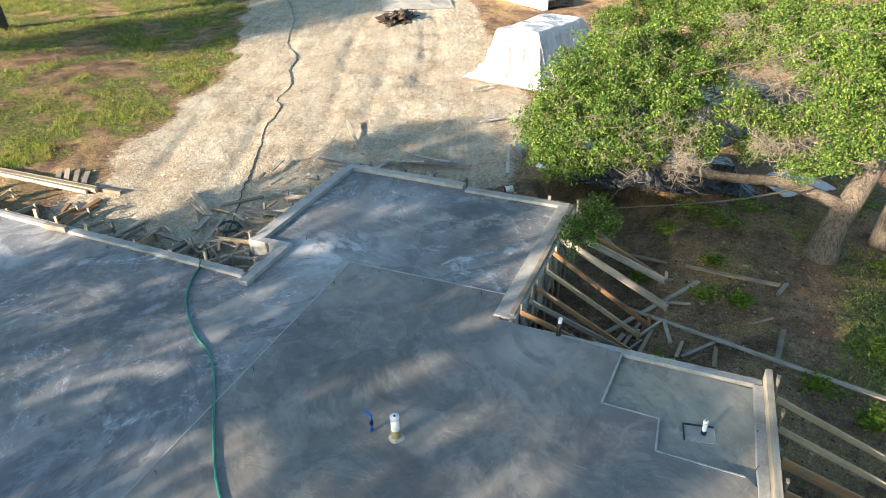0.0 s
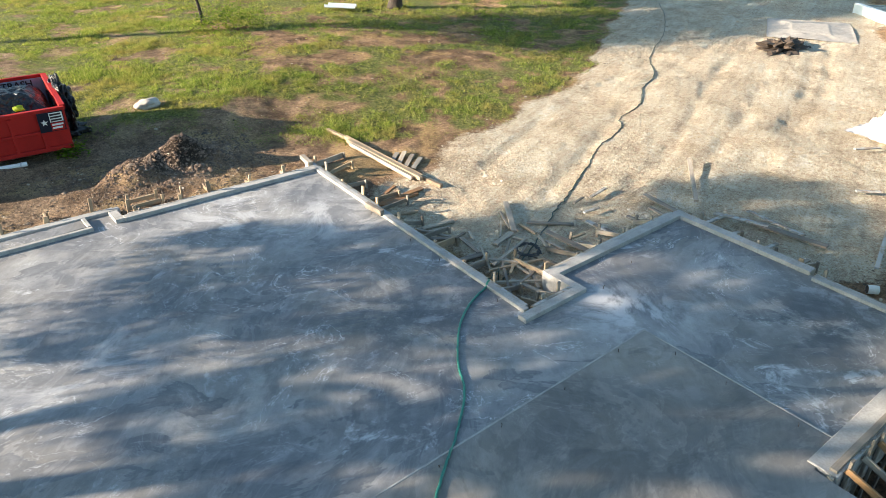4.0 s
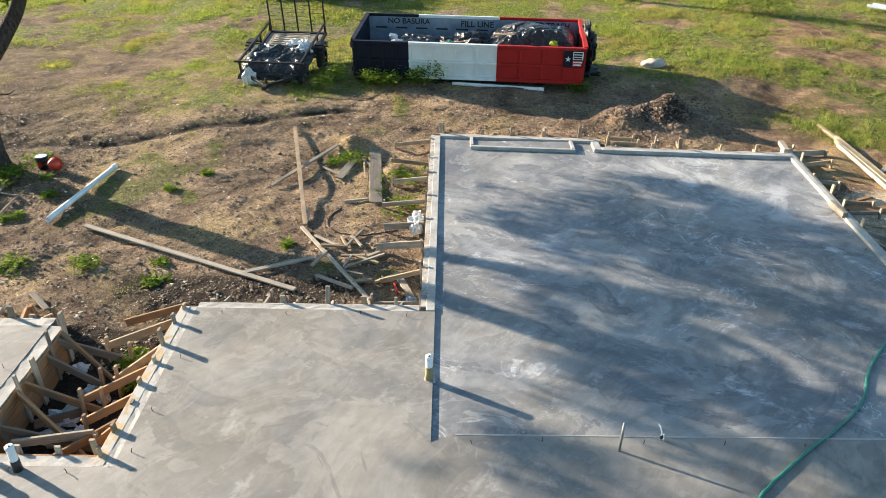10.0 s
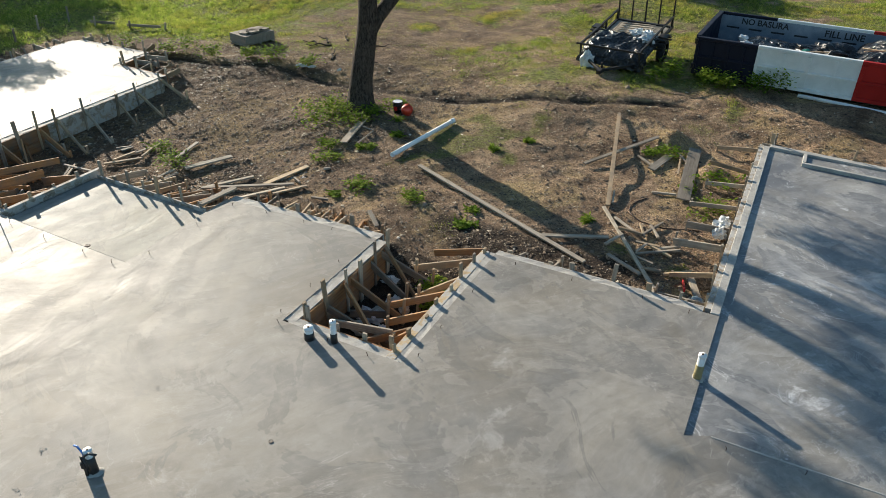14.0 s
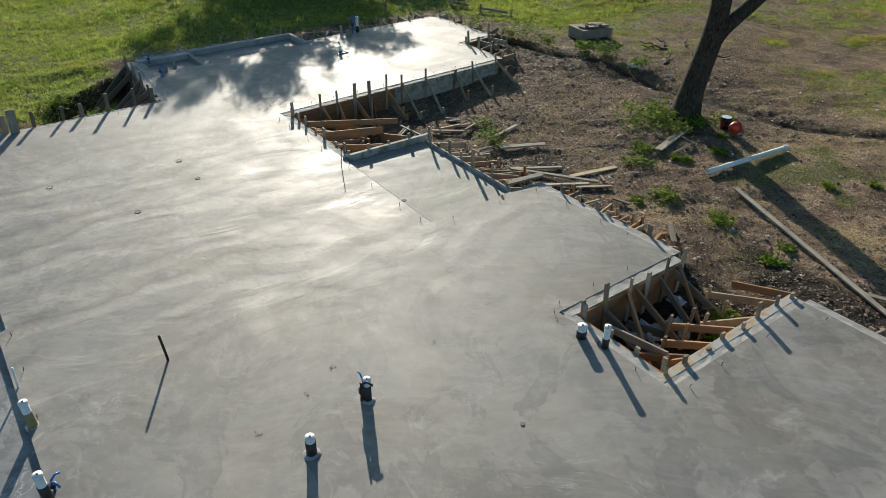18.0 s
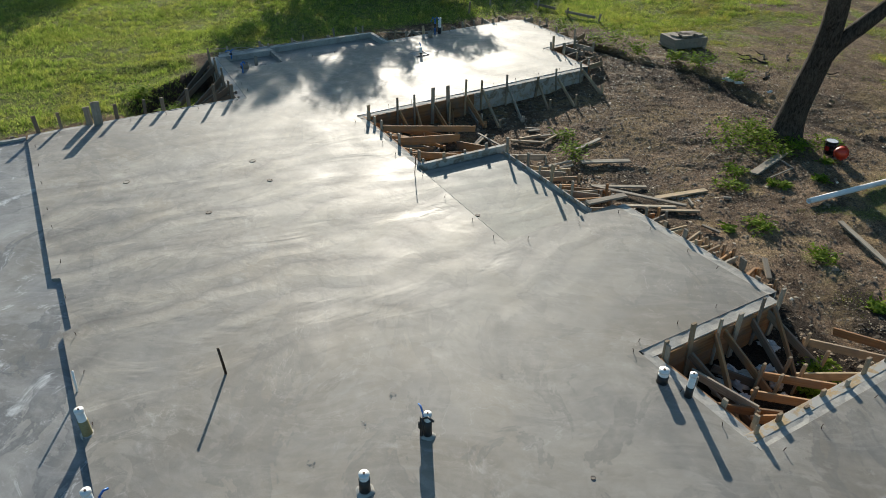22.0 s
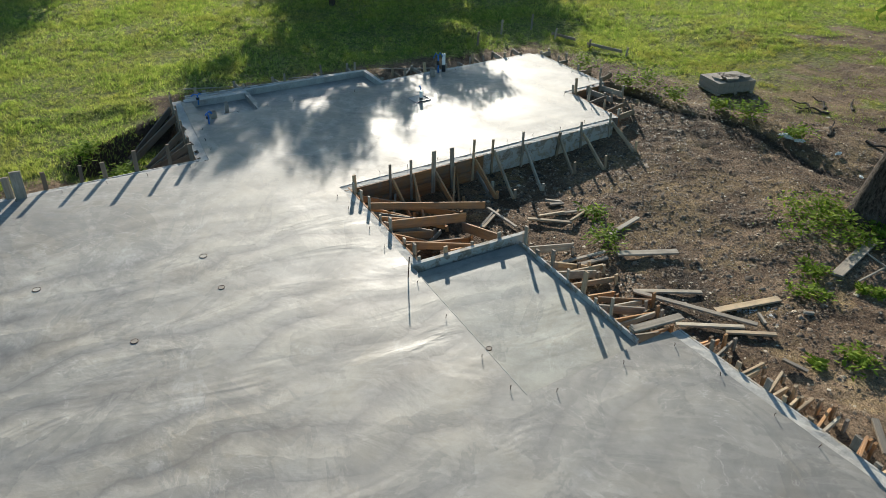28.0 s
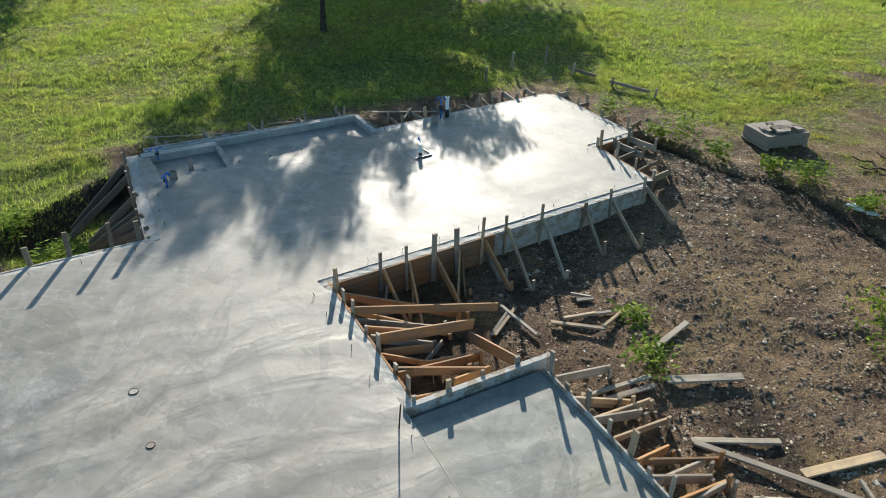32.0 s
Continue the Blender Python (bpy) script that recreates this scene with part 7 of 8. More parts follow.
for c in range(2):
    z = 0.104 + 0.195 * c
    for r in range(7):
        for k in range(14):
            if 0 < r < 6 and 0 < k < 13 and c == 0:
                continue
            lay(Matrix.Translation((0.04 + 0.07 * k, 0.04 + 0.2 * r, z)) @ Matrix.Rotation(rngc.uniform(-0.03, 0.03), 4, "Z"))
for k in range(46):
    x, y = rngc.uniform(0.1, 0.75), rngc.uniform(0.1, 1.15)
    z = 0.496 + 0.068 * (0 if k < 26 else 1)
    if k >= 26:
        x, y = rngc.uniform(0.45, 0.75), rngc.uniform(0.3, 1.1)
    lay(Matrix.Translation((round(x / 0.2) * 0.2, round(y / 0.2) * 0.2, z)) @ Matrix.Rotation(rngc.choice((0, 0, 0.25, -0.3)), 4, "Z") @ Matrix.Rotation(math.pi / 2, 4, "Y") @ Matrix.Translation((-0.066, 0, 0)))


# ---- utility trailer with its load ----
def wheel(parent, x, y, z, r, w, m=RIM):
    at = Matrix.Translation((x, y, z)) @ Matrix.Rotation(math.pi / 2, 4, "Y")
    prof = [(-w / 2, r * 0.62), (-w / 2, r * 0.93), (-w * 0.3, r), (w * 0.3, r), (w / 2, r * 0.93), (w / 2, r * 0.62)]
    o = part("wheel", tube_data([(0, 0, -w * 0.2), (0, 0, w * 0.2)], r * 0.6, 18), m, parent, at=at)
    v, f = [], []
    n = 24
    for a, q in prof:
        v += [(q * math.cos(2 * math.pi * k / n), q * math.sin(2 * math.pi * k / n), a) for k in range(n)]
    for i in range(len(prof) - 1):
        f += [(i * n + k, i * n + (k + 1) % n, (i + 1) * n + (k + 1) % n, (i + 1) * n + k) for k in range(n)]
    smooth(part("tyre", (v, f), RUBBER, o))
    part("hub", tube_data([(0, 0, -w * 0.3), (0, 0, w * 0.32)], r * 0.18, 10), BLACK_METAL, o)
    return o


TM = Matrix.Translation((-5.82, 18.71, -0.1)) @ Matrix.Rotation(radians(-5.2), 4, "Z") @ Matrix.Rotation(radians(8.4), 4, "X")
t = thing("utility_trailer", "black single-axle utility trailer with raised mesh gate", "trailer", TM)
lw, ll, dz = 1.85, 3.0, 0.48
for x in (0, lw - 0.06):
    part("side_rail", block_data(x, 0, dz, x + 0.06, ll, dz + 0.09), BLACK_METAL, t)
    part("top_rail", block_data(x, 0, dz + 0.36, x + 0.05, ll, dz + 0.41), BLACK_METAL, t)
    for k in range(4):
        part("post", block_data(x, 0.0 + k * (ll - 0.05) / 3, dz + 0.09, x + 0.05, 0.05 + k * (ll - 0.05) / 3, dz + 0.36), BLACK_METAL, t)
for y in (0, ll - 0.06):
    part("cross_rail", block_data(0.06, y, dz, lw - 0.06, y + 0.06, dz + 0.09), BLACK_METAL, t)
part("front_rail", block_data(-0.1, -0.04, dz + 0.36, lw + 0.1, 0.0, dz + 0.41), BLACK_METAL, t)
for k in range(9):
    part("deck_board", block_data(0.07 + 0.188 * k, 0.07, dz + 0.02, 0.07 + 0.188 * k + 0.176, ll - 0.07, dz + 0.055), GREYWOOD, t)
gate = part("ramp_gate", joined([block_data(0.02 + 0.443 * k, ll + 0.02, dz + 0.08, 0.06 + 0.443 * k, ll + 0.06, dz + 1.1) for k in range(5)]), BLACK_METAL, t)
part("gate_top", block_data(-0.02, ll + 0.015, dz + 1.1, lw + 0.02, ll + 0.065, dz + 1.15), BLACK_METAL, gate)
part("gate_bottom", block_data(0.0, ll + 0.015, dz + 0.03, lw, ll + 0.065, dz + 0.08), BLACK_METAL, gate)
for k in range(8):
    part("mesh_wire", block_data(0.06, ll + 0.036, dz + 0.2 + 0.12 * k, lw - 0.06, ll + 0.044, dz + 0.207 + 0.12 * k, 0.001), BLACK_METAL, gate)
for x, s in ((0.15, 0.75), (lw - 0.15, -0.75)):
    m, n = along((x, 0.0, dz), (lw / 2, -0.6, dz - 0.05))
    part("tongue", box_data(n, 0.07, 0.08), BLACK_METAL, t, at=m)
part("jack", tube_data([(lw / 2, -0.52, 0.27), (lw / 2, -0.52, dz + 0.15)], 0.03, 10), BLACK_METAL, t)
part("coupler", block_data(lw / 2 - 0.06, -0.8, dz - 0.1, lw / 2 + 0.06, -0.58, dz + 0.02, 0.015), BLACK_METAL, t)
part("axle", tube_data([(-0.1, 1.66, 0.33), (lw + 0.1, 1.66, 0.33)], 0.035, 10), BLACK_METAL, t)
for x in (-0.14, lw + 0.14):
    wheel(t, x, 1.66, 0.33, 0.33, 0.2)
    arc = [(x, 1.66 + 0.44 * math.cos(a), 0.36 + 0.42 * math.sin(a)) for a in np.linspace(0.25, math.pi - 0.25, 9)]
    part("fender", joined([block_data(x - 0.13, min(a[1], b[1]), (a[2] + b[2]) / 2 - 0.02, x + 0.13, max(a[1], b[1]), (a[2] + b[2]) / 2 + 0.02, 0.003) for a, b in zip(arc, arc[1:])]), BLACK_METAL, t)


def bunched(name, m, x0, x1, y0, y1, high, seed, label, overhang=0.0, n=60):
    """A plastic sheet bunched over a load: ridged folds that run down at the rim."""
    u, v = np.meshgrid(np.linspace(0, 1, n), np.linspace(0, 1, n))
    rim = np.clip(np.minimum(np.minimum(u, 1 - u), np.minimum(v, 1 - v)) * 5, 0, 1) ** 0.6
    x, y = x0 + (x1 - x0) * u, y0 + (y1 - y0) * v
    fold = np.abs(wave(x, y, 5.0, seed)) * 0.5 + np.abs(wave(x, y, 11.0, seed + 1)) * 0.3
    z = high * rim * (0.75 + 0.3 * wave(x, y, 2.2, seed + 2)) + (0.16 * (0.55 - fold)) * (0.35 + 0.65 * rim) - overhang * (1 - rim) * (v < 0.3)
    p = np.stack([x.ravel(), y.ravel(), z.ravel(), np.ones(n * n)], 1) @ np.array(m).T
    idx = np.arange(n * n).reshape(n, n)
    a, b, c, d = idx[:-1, :-1].ravel(), idx[:-1, 1:].ravel(), idx[1:, 1:].ravel(), idx[1:, :-1].ravel()
    ob = mesh_np(name, p[:, :3], np.concatenate([np.stack([a, b, c], 1), np.stack([a, c, d], 1)]), BLACK_BAG)
    return tagged(ob, label, "plastic sheet")


bunched("plastic_sheet", TM @ Matrix.Translation((0, 0, dz + 0.1)), -0.08, lw + 0.06, -0.1, 1.7, 0.26, 61, "black plastic sheet bunched over the trailer load", 0.25)
for k, (x, y) in enumerate(((1.55, 1.5), (1.2, 1.55), (1.6, 1.2))):
    lump("plastic_wrap", TM @ Vector((x, y, dz + 0.28)), (0.22, 0.2, 0.16), 97 + k, WRAP, "bundle of clear plastic wrap on the trailer", "plastic wrap", 3, 0.32, 3.0, 0.6)
lump("plastic_wrap", TM @ Vector((0.3, -0.12, 0.36)), (0.2, 0.12, 0.36), 99, WRAP, "pale plastic bag hanging from the trailer rail", "plastic wrap", 3, 0.25, 3.0, 0.9)
bunched("plastic_sheet", DM @ Matrix.Translation((0, 0, 0.66)), 3.9, 6.5, 0.5, 2.35, 0.62, 71, "large black plastic sheet bunched on the trash")
bunched("plastic_sheet", DM @ Matrix.Translation((0, 0, 0.5)), 0.7, 4.0, 0.4, 2.0, 0.34, 75, "black plastic sheet spread over bags of trash")
for k in range(5):
    a = TM @ Vector((0.45, 1.75 + 0.17 * k, dz + 0.2))
    tagged(board("plank", a, a + Vector((1.0, -0.1, 0.05)), 0.11, 0.03, GREYWOOD), "grey plank stacked across the trailer bed", "lumber")

FADED_RED = plain("faded_red_paint", (0.16, 0.035, 0.026), (0.27, 0.07, 0.05), 0.7, 3.0, bump=0.2, spec=0.2)
FZ = gz(-5.2, 28.9)
t = thing("flatbed_trailer", "faded red tandem-axle trailer with pipe rails, loaded with lumber", "trailer", Matrix.Translation((-8.3, 28.75, FZ)) @ Matrix.Rotation(radians(-1.5), 4, "Z"))
part("bed", block_data(0, 0.02, 0.5, 5.4, 2.0, 0.56), GREYWOOD, t)
part("frame", block_data(0.1, 0.3, 0.36, 5.3, 1.7, 0.495), BLACK_METAL, t)
for y in (-0.06, 2.0):
    part("side_rail", block_data(0.0, y, 0.46, 5.4, y + 0.06, 0.58), FADED_RED, t)
    part("top_rail", block_data(0.0, y, 1.02, 5.4, y + 0.06, 1.08), FADED_RED, t)
    for k in range(6):
        part("post", block_data(1.07 * k, y, 0.58, 1.07 * k + 0.05, y + 0.05, 1.02), FADED_RED, t)
for x in (2.6, 3.5):
    part("axle", tube_data([(x, -0.1, 0.4), (x, 2.1, 0.4)], 0.04, 8), BLACK_METAL, t)
    for y in (-0.22, 2.22):
        o = wheel(t, x, y, 0.4, 0.4, 0.24)
        o.matrix_basis = Matrix.Translation((x, y, 0.4)) @ Matrix.Rotation(math.pi / 2, 4, "X")
for y0 in (-0.36, 2.07):
    arc = [(2.02 + 2.06 * k / 12, 0.5 + 0.4 * min(1.0, 1.9 * math.sin(math.pi * k / 12))) for k in range(13)]
    part("fender", joined([block_data(a[0], y0, min(a[1], b[1]) - 0.015, b[0], y0 + 0.29, max(a[1], b[1]) + 0.015, 0.003) for a, b in zip(arc, arc[1:])]), FADED_RED, t)
part("tail_light", block_data(0.05, -0.075, 0.47, 0.13, -0.061, 0.53, 0.003), ORANGE, t)
for k in range(14):
    x0, y0 = -8.15 + rngc.uniform(0, 0.5), 28.85 + 0.13 * k
    z0 = FZ + 0.58 + 0.05 * (k % 4)
    tagged(board("plank", (x0, y0, z0), (-3.0 + rngc.uniform(-0.7, 0.7), y0 - 0.1 + rngc.uniform(-0.05, 0.05), z0 + 0.03), rngc.choice((0.09, 0.14)), 0.04, rngc.choice((PINE, PLY, GREYWOOD))), "loose plank piled in the railed trailer", "lumber")
for k, (x0, y0, x1, y1) in enumerate(((17.7, 29.4, 18.9, 28.7), (18.2, 29.9, 19.3, 29.2))):
    tagged(board("sheet_board", (x0, y0, gz(x0, y0) + 0.25), (x1, y1, gz(x1, y1) + 0.2), 0.5, 0.04, WHITE_PAINT), "white board leaning by the tree", "board")
for x, y, h in ((-24.0, 15.15, 0.55), (-24.0, 13.9, 0.5), (-23.2, 12.45, 0.45), (-22.7, 15.2, 0.35), (-21.3, 15.5, 0.3), (-20.0, 15.9, 0.3)):
    tagged(board("survey_stake", (x, y, gz(x, y) - 0.1), (x + 0.05, y, gz(x, y) + h), 0.036, 0.07, GREYWOOD), "grey stake standing in the grass", "stake", "stakes in the lawn")
for a, b in (((-22.9, 15.2), (-22.0, 15.5)), ((-21.4, 15.5), (-20.2, 15.9))):
    tagged(board("batter_board", (*a, gz(*a) + 0.14), (*b, gz(*b) + 0.12), 0.03, 0.09, GREYWOOD), "low grey board nailed to stakes in the grass", "board")
for x0, y0, x1, y1 in ((-22.6, 5.4, -23.4, 3.2), (-23.0, 6.0, -22.5, 7.6), (-22.5, 8.6, -21.8, 10.2), (-22.3, 9.6, -21.6, 9.0)):
    tagged(board("lath", (x0, y0, gz(x0, y0) + 0.05), (x1, y1, gz(x1, y1) + 0.05), 0.05, 0.025, GREYWOOD), "thin grey lath lying in the grass edge", "lumber")

# ---- rubble at the bottom of the planting well ----
for k, (x, y, r) in enumerate(((-5.15, 5.75, 0.2), (-5.0, 6.35, 0.13), (-4.75, 5.5, 0.11), (-5.35, 6.75, 0.12), (-4.55, 6.1, 0.08))):
    lump("plastic_scrap", (x, y, gz(x, y) + 0.04), (r * 1.2, r * 0.8, r * 0.6), 140 + k, WRAP if k % 2 else TARP, "crumpled pale plastic lying in the planting well", "plastic sheet", 3, 0.35, 3.0, 0.5, k * 1.1)

# ---- roots and torn plastic beside the trench ----
for k, (x, y, r) in enumerate(((-13.31, 14.89, 0.16), (-13.01, 14.97, 0.12), (-12.14, 15.15, 0.1), (-11.26, 14.72, 0.07))):
    lump("plastic_scrap", (x, y, gz(x, y) + 0.05), (r * 1.0, r * 0.45, r * 0.35), 90 + k, WRAP, "torn white plastic sheet half buried in soil", "plastic sheet", 3, 0.4, 3.4, 0.5, k * 0.8)
rngr = random.Random(5)
for x, y in ((-14.13, 16.79), (-14.03, 17.26), (-13.54, 17.7), (-12.45, 17.05), (-12.87, 15.8), (-12.14, 16.12), (-13.7, 17.0)):
    a = rngr.uniform(0, 3.1)
    p = [Vector((x, y, gz(x, y) + 0.03))]
    for k in range(4):
        a += rngr.uniform(-0.6, 0.6)
        q = p[-1] + Vector((0.22 * math.cos(a), 0.22 * math.sin(a), 0))
        q.z = gz(q.x, q.y) + 0.03 + 0.05 * (k % 2)
        p.append(q)
    ob = part("root", tube_data(spline(p, 3), [0.035 - 0.002 * k for k in range(13)], 7), BARK)
    tagged(ob, "dark torn root lying on bare soil", "root", group="torn roots")


# ---- tyre tracks pressed into the soil ----
rngt = random.Random(9)
for x0, y0, x1, y1 in ((-1.6, 15.85, 3.6, 15.75), (-1.2, 16.55, 4.2, 16.5)):
    n = int(math.hypot(x1 - x0, y1 - y0) / 0.085)
    d = Vector((x1 - x0, y1 - y0, 0)).normalized()
    lugs = []
    for k in range(n):
        if math.sin(k * 0.21) + math.sin(k * 0.083 + 1) < -0.5:
            continue
        for side in (-1, 1):
            if rngt.random() < 0.25:
                continue
            p = Vector((x0, y0, 0)) + d * (0.085 * k + 0.02 * side + rngt.uniform(-0.012, 0.012)) + Vector((-d.y, d.x, 0)) * side * (0.085 + 0.02 * math.sin(k * 1.7))
            lugs.append(moved(box_data(rngt.uniform(0.08, 0.14), 0.04, 0.05, 0.016, -0.065), Matrix.Translation((p.x, p.y, gz(p.x, p.y) - rngt.uniform(0.016, 0.03))) @ Matrix.Rotation(math.atan2(d.y, d.x) + math.pi / 2 + (0.5 + rngt.uniform(-0.15, 0.15)) * side, 4, "Z")))
    tagged(part("tyre_track", joined(lugs), EARTH), "tread marks of a heavy tyre pressed into brown soil", "tyre track", kind="stuff")


# ---- small leavings on the slab and the drive ----
rngs = random.Random(31)
for k, (x, y, r) in enumerate(((-6.69, 1.03, 0.045), (-6.15, -0.27, 0.04), (-6.4, 0.51, 0.035), (-6.3, 2.44, 0.03))):
    items = []
    for j in range(14):
        q = r * rngs.uniform(0.08, 0.22)
        a, d = rngs.uniform(0, 6.28), r * 2.2 * rngs.random() ** 0.7
        items.append(moved(box_data(q * 1.6, q * 1.2, q, q * 0.35), Matrix.Translation((x + d * math.cos(a), y + d * 0.6 * math.sin(a), q * 0.35)) @ Matrix.Rotation(a * 3, 4, "Z") @ Matrix.Rotation(rngs.uniform(-0.4, 0.4), 4, "Y")))
    tagged(part("concrete_crumbs", joined(items), CONC_EDGE), "small crumbs of set concrete on the slab", "rubble", group="crumbs on the slab", kind="stuff")
can = thing("paint_can", "small dented paint can lying on the caliche drive", "can", Matrix.Translation((13.51, 3.52, gz(13.51, 3.52) + 0.08)) @ Matrix.Rotation(0.7, 4, "Z") @ Matrix.Rotation(math.pi / 2, 4, "X"))
smooth(part("body", ring_data(0.078, 0.082, 0.0, 0.19), WHITE_PAINT, can))
part("lid", tube_data([(0, 0, 0.18), (0, 0, 0.195)], 0.079, 16), STEEL, can, "bare metal lid")
part("bottom", tube_data([(0, 0, 0.0), (0, 0, 0.008)], 0.079, 16), STEEL, can)
lump("rag", (15.37, 3.16, gz(15.37, 3.16) + 0.04), (0.2, 0.12, 0.06), 341, WRAP, "crumpled pale rag on the drive edge", "rag", 3, 0.4, 3.2, 0.5, 0.4)


# ---- the oak ----
OAK_MASSES = [(-2.2, 5.3, 3.1, 0.8), (-1.4, 5.2, 3.5, 0.8), (-0.7, 5.0, 3.7, 0.8), (-1.9, 4.5, 3.2, 0.8), (-2.6, 4.4, 2.9, 0.8), (0.1, 4.5, 3.9, 0.8), (-1.0, 4.1, 3.5, 0.8), (-1.8, 3.8, 3.0, 0.8), (0.1, 3.7, 3.6, 0.8), (-1.0, 3.3, 3.2, 0.8), (-2.8, 5.0, 2.7, 0.5), (-3.9, 4.0, 2.2, 0.25),
              (-4.2, 4.2, 2.0, 0.25), (-1.4, 2.9, 2.7, 0.5), (-2.1, 3.5, 2.7, 0.25), (-1.5, 2.6, 2.7, 0.25), (4.0, 4.4, 3.8, 0.9), (4.1, 3.7, 4.1, 0.9), (3.1, 2.8, 3.8, 0.5), (3.2, 1.9, 4.3, 0.9), (2.1, 1.0, 4.4, 0.9), (1.1, 0.3, 4.6, 0.9), (2.0, 3.4, 3.6, 0.5), (1.5, 1.3, 3.8, 0.5),
              (0.4, 0.6, 3.8, 0.9), (-0.2, 0.0, 4.0, 0.9), (-0.3, 0.7, 3.1, 0.5), (-0.8, 0.1, 3.5, 0.9), (-1.5, -0.1, 3.2, 0.5), (-0.4, 1.2, 2.8, 0.5), (-1.1, 0.9, 2.4, 0.25), (-0.5, 1.7, 2.4, 0.25), (-1.5, 0.3, 2.9, 0.5), (0.4, -0.0, 4.4, 0.9), (1.3, 5.1, 3.7, 0.5), (-0.7, 3.3, 3.3, 0.5),
              (3.6, 2.6, 4.1, 0.9), (2.6, 1.5, 4.0, 0.9), (1.5, 0.5, 4.1, 0.9), (1.0, 0.2, 4.3, 0.9), (0.9, 0.9, 3.7, 0.5), (2.9, 5.1, 3.9, 0.5), (4.2, 2.4, 4.1, 0.9), (3.6, 3.1, 4.0, 0.5), (-0.2, 0.4, 3.6, 0.5), (-0.7, 0.1, 3.8, 0.5), (1.5, 3.9, 3.9, 0.5), (0.4, 3.0, 3.5, 0.5),
              (1.8, 2.6, 3.3, 0.6), (-0.6, 2.0, 3.1, 0.6), (2.5, 2.0, 3.5, 0.5)]
DEAD_WOOD = [(2.1, 2.3, 3.9), (1.9, 2.9, 3.4), (0.9, 2.3, 3.4), (1.0, 1.4, 3.7), (-2.1, 3.1, 3.0), (0.2, 1.8, 2.8), (-1.0, 1.3, 2.6), (-2.3, 3.0, 2.7), (0.8, 0.6, 4.2), (0.0, 0.9, 3.5)]
tree("oak_tree", "old oak with low spreading limbs and dense small leaves", (13.85, -3.2, gz(13.85, -3.2)), [(0, 0, -0.3), (0.15, -0.1, 0.5), (0.7, -0.45, 1.2), (1.5, -0.9, 2.0), (2.2, -1.3, 3.0)], 0.3,
     [((x, y, z), (r * 0.75, r * 0.75, r * 0.55), max(4, int(34 * r))) for x, y, z, r in OAK_MASSES],
     42, 0.14, 0.029, 31, OAKBARK, OAKLEAF, limbs=9, dead=130, arm_bark=LIMBBARK, second=[(0.8, -1.15, -0.3), (1.0, -1.3, 0.8), (1.6, -1.6, 2.0), (2.3, -1.8, 3.2)], flat=0.8, arm_r=0.12, twig=0.45, arch=0.02, dead_at=DEAD_WOOD)
low = spline([(14.3, -3.4, 0.0), (14.25, -2.3, 0.35), (14.3, -1.2, 0.3), (14.1, 0.0, 0.45), (13.9, 1.2, 0.6), (13.8, 2.2, 0.7)], 5)
ok = bpy.data.objects["oak_tree"]
inv = ok.matrix_basis.inverted()
smooth(part("low_limb", tube_data([inv @ v for v in low], [0.135 - 0.0035 * i for i in range(len(low))], 12, False), LIMBBARK, ok, "long level limb reaching over the bank"))


# ---- weeds ----
def weed_data(rs, n, r, h, size):
    stems = rs.normal(0, 1, (n, 2)) * r * 0.4
    c = np.repeat(np.c_[stems, rs.uniform(0.3, 1.0, n) * h], 7, 0)
    m = len(c)
    c = c + rs.normal(0, 1, (m, 3)) * [r * 0.16, r * 0.16, h * 0.22]
    c[:, 2] = np.abs(c[:, 2])
    a = rs.uniform(0, 2 * np.pi, m)
    u = np.stack([np.cos(a), np.sin(a), rs.uniform(-0.35, 0.5, m)], 1)
    w = np.stack([-np.sin(a), np.cos(a), rs.uniform(-0.3, 0.3, m)], 1)
    s = (size * rs.uniform(0.6, 1.4, m))[:, None]
    v = np.stack([c, c + u * s + w * s * 0.42, c + u * s * 2.1, c + u * s - w * s * 0.42], 1).reshape(-1, 3)
    k = np.arange(m)[:, None] * 4
    return v, np.concatenate([k + [0, 1, 2], k + [0, 2, 3]])


WEEDS = [(-10.3, 11.9, 0.8, 0.4), (-10.8, 12.3, 0.6, 0.35), (-9.6, 12.3, 0.5, 0.35), (-9.3, 13.6, 0.5, 0.3), (-10.75, 12.95, 0.5, 0.4), (-9.55, 12.85, 0.4, 0.35), (-10.35, 12.6, 0.45, 0.4), (-9.5, 10.8, 0.35, 0.2), (-9.1, 10.2, 0.3, 0.2), (-12.0, 8.35, 0.4, 0.4), (-13.0, 8.85, 0.3, 0.3),
         (-4.6, 6.95, 0.28, 0.35), (-4.35, 6.5, 0.2, 0.3), (-7.6, 9.3, 0.35, 0.15), (-6.4, 9.4, 0.3, 0.15), (-0.9, 13.2, 0.5, 0.25), (-0.7, 12.0, 0.4, 0.2), (-2.1, 14.2, 0.4, 0.2)]
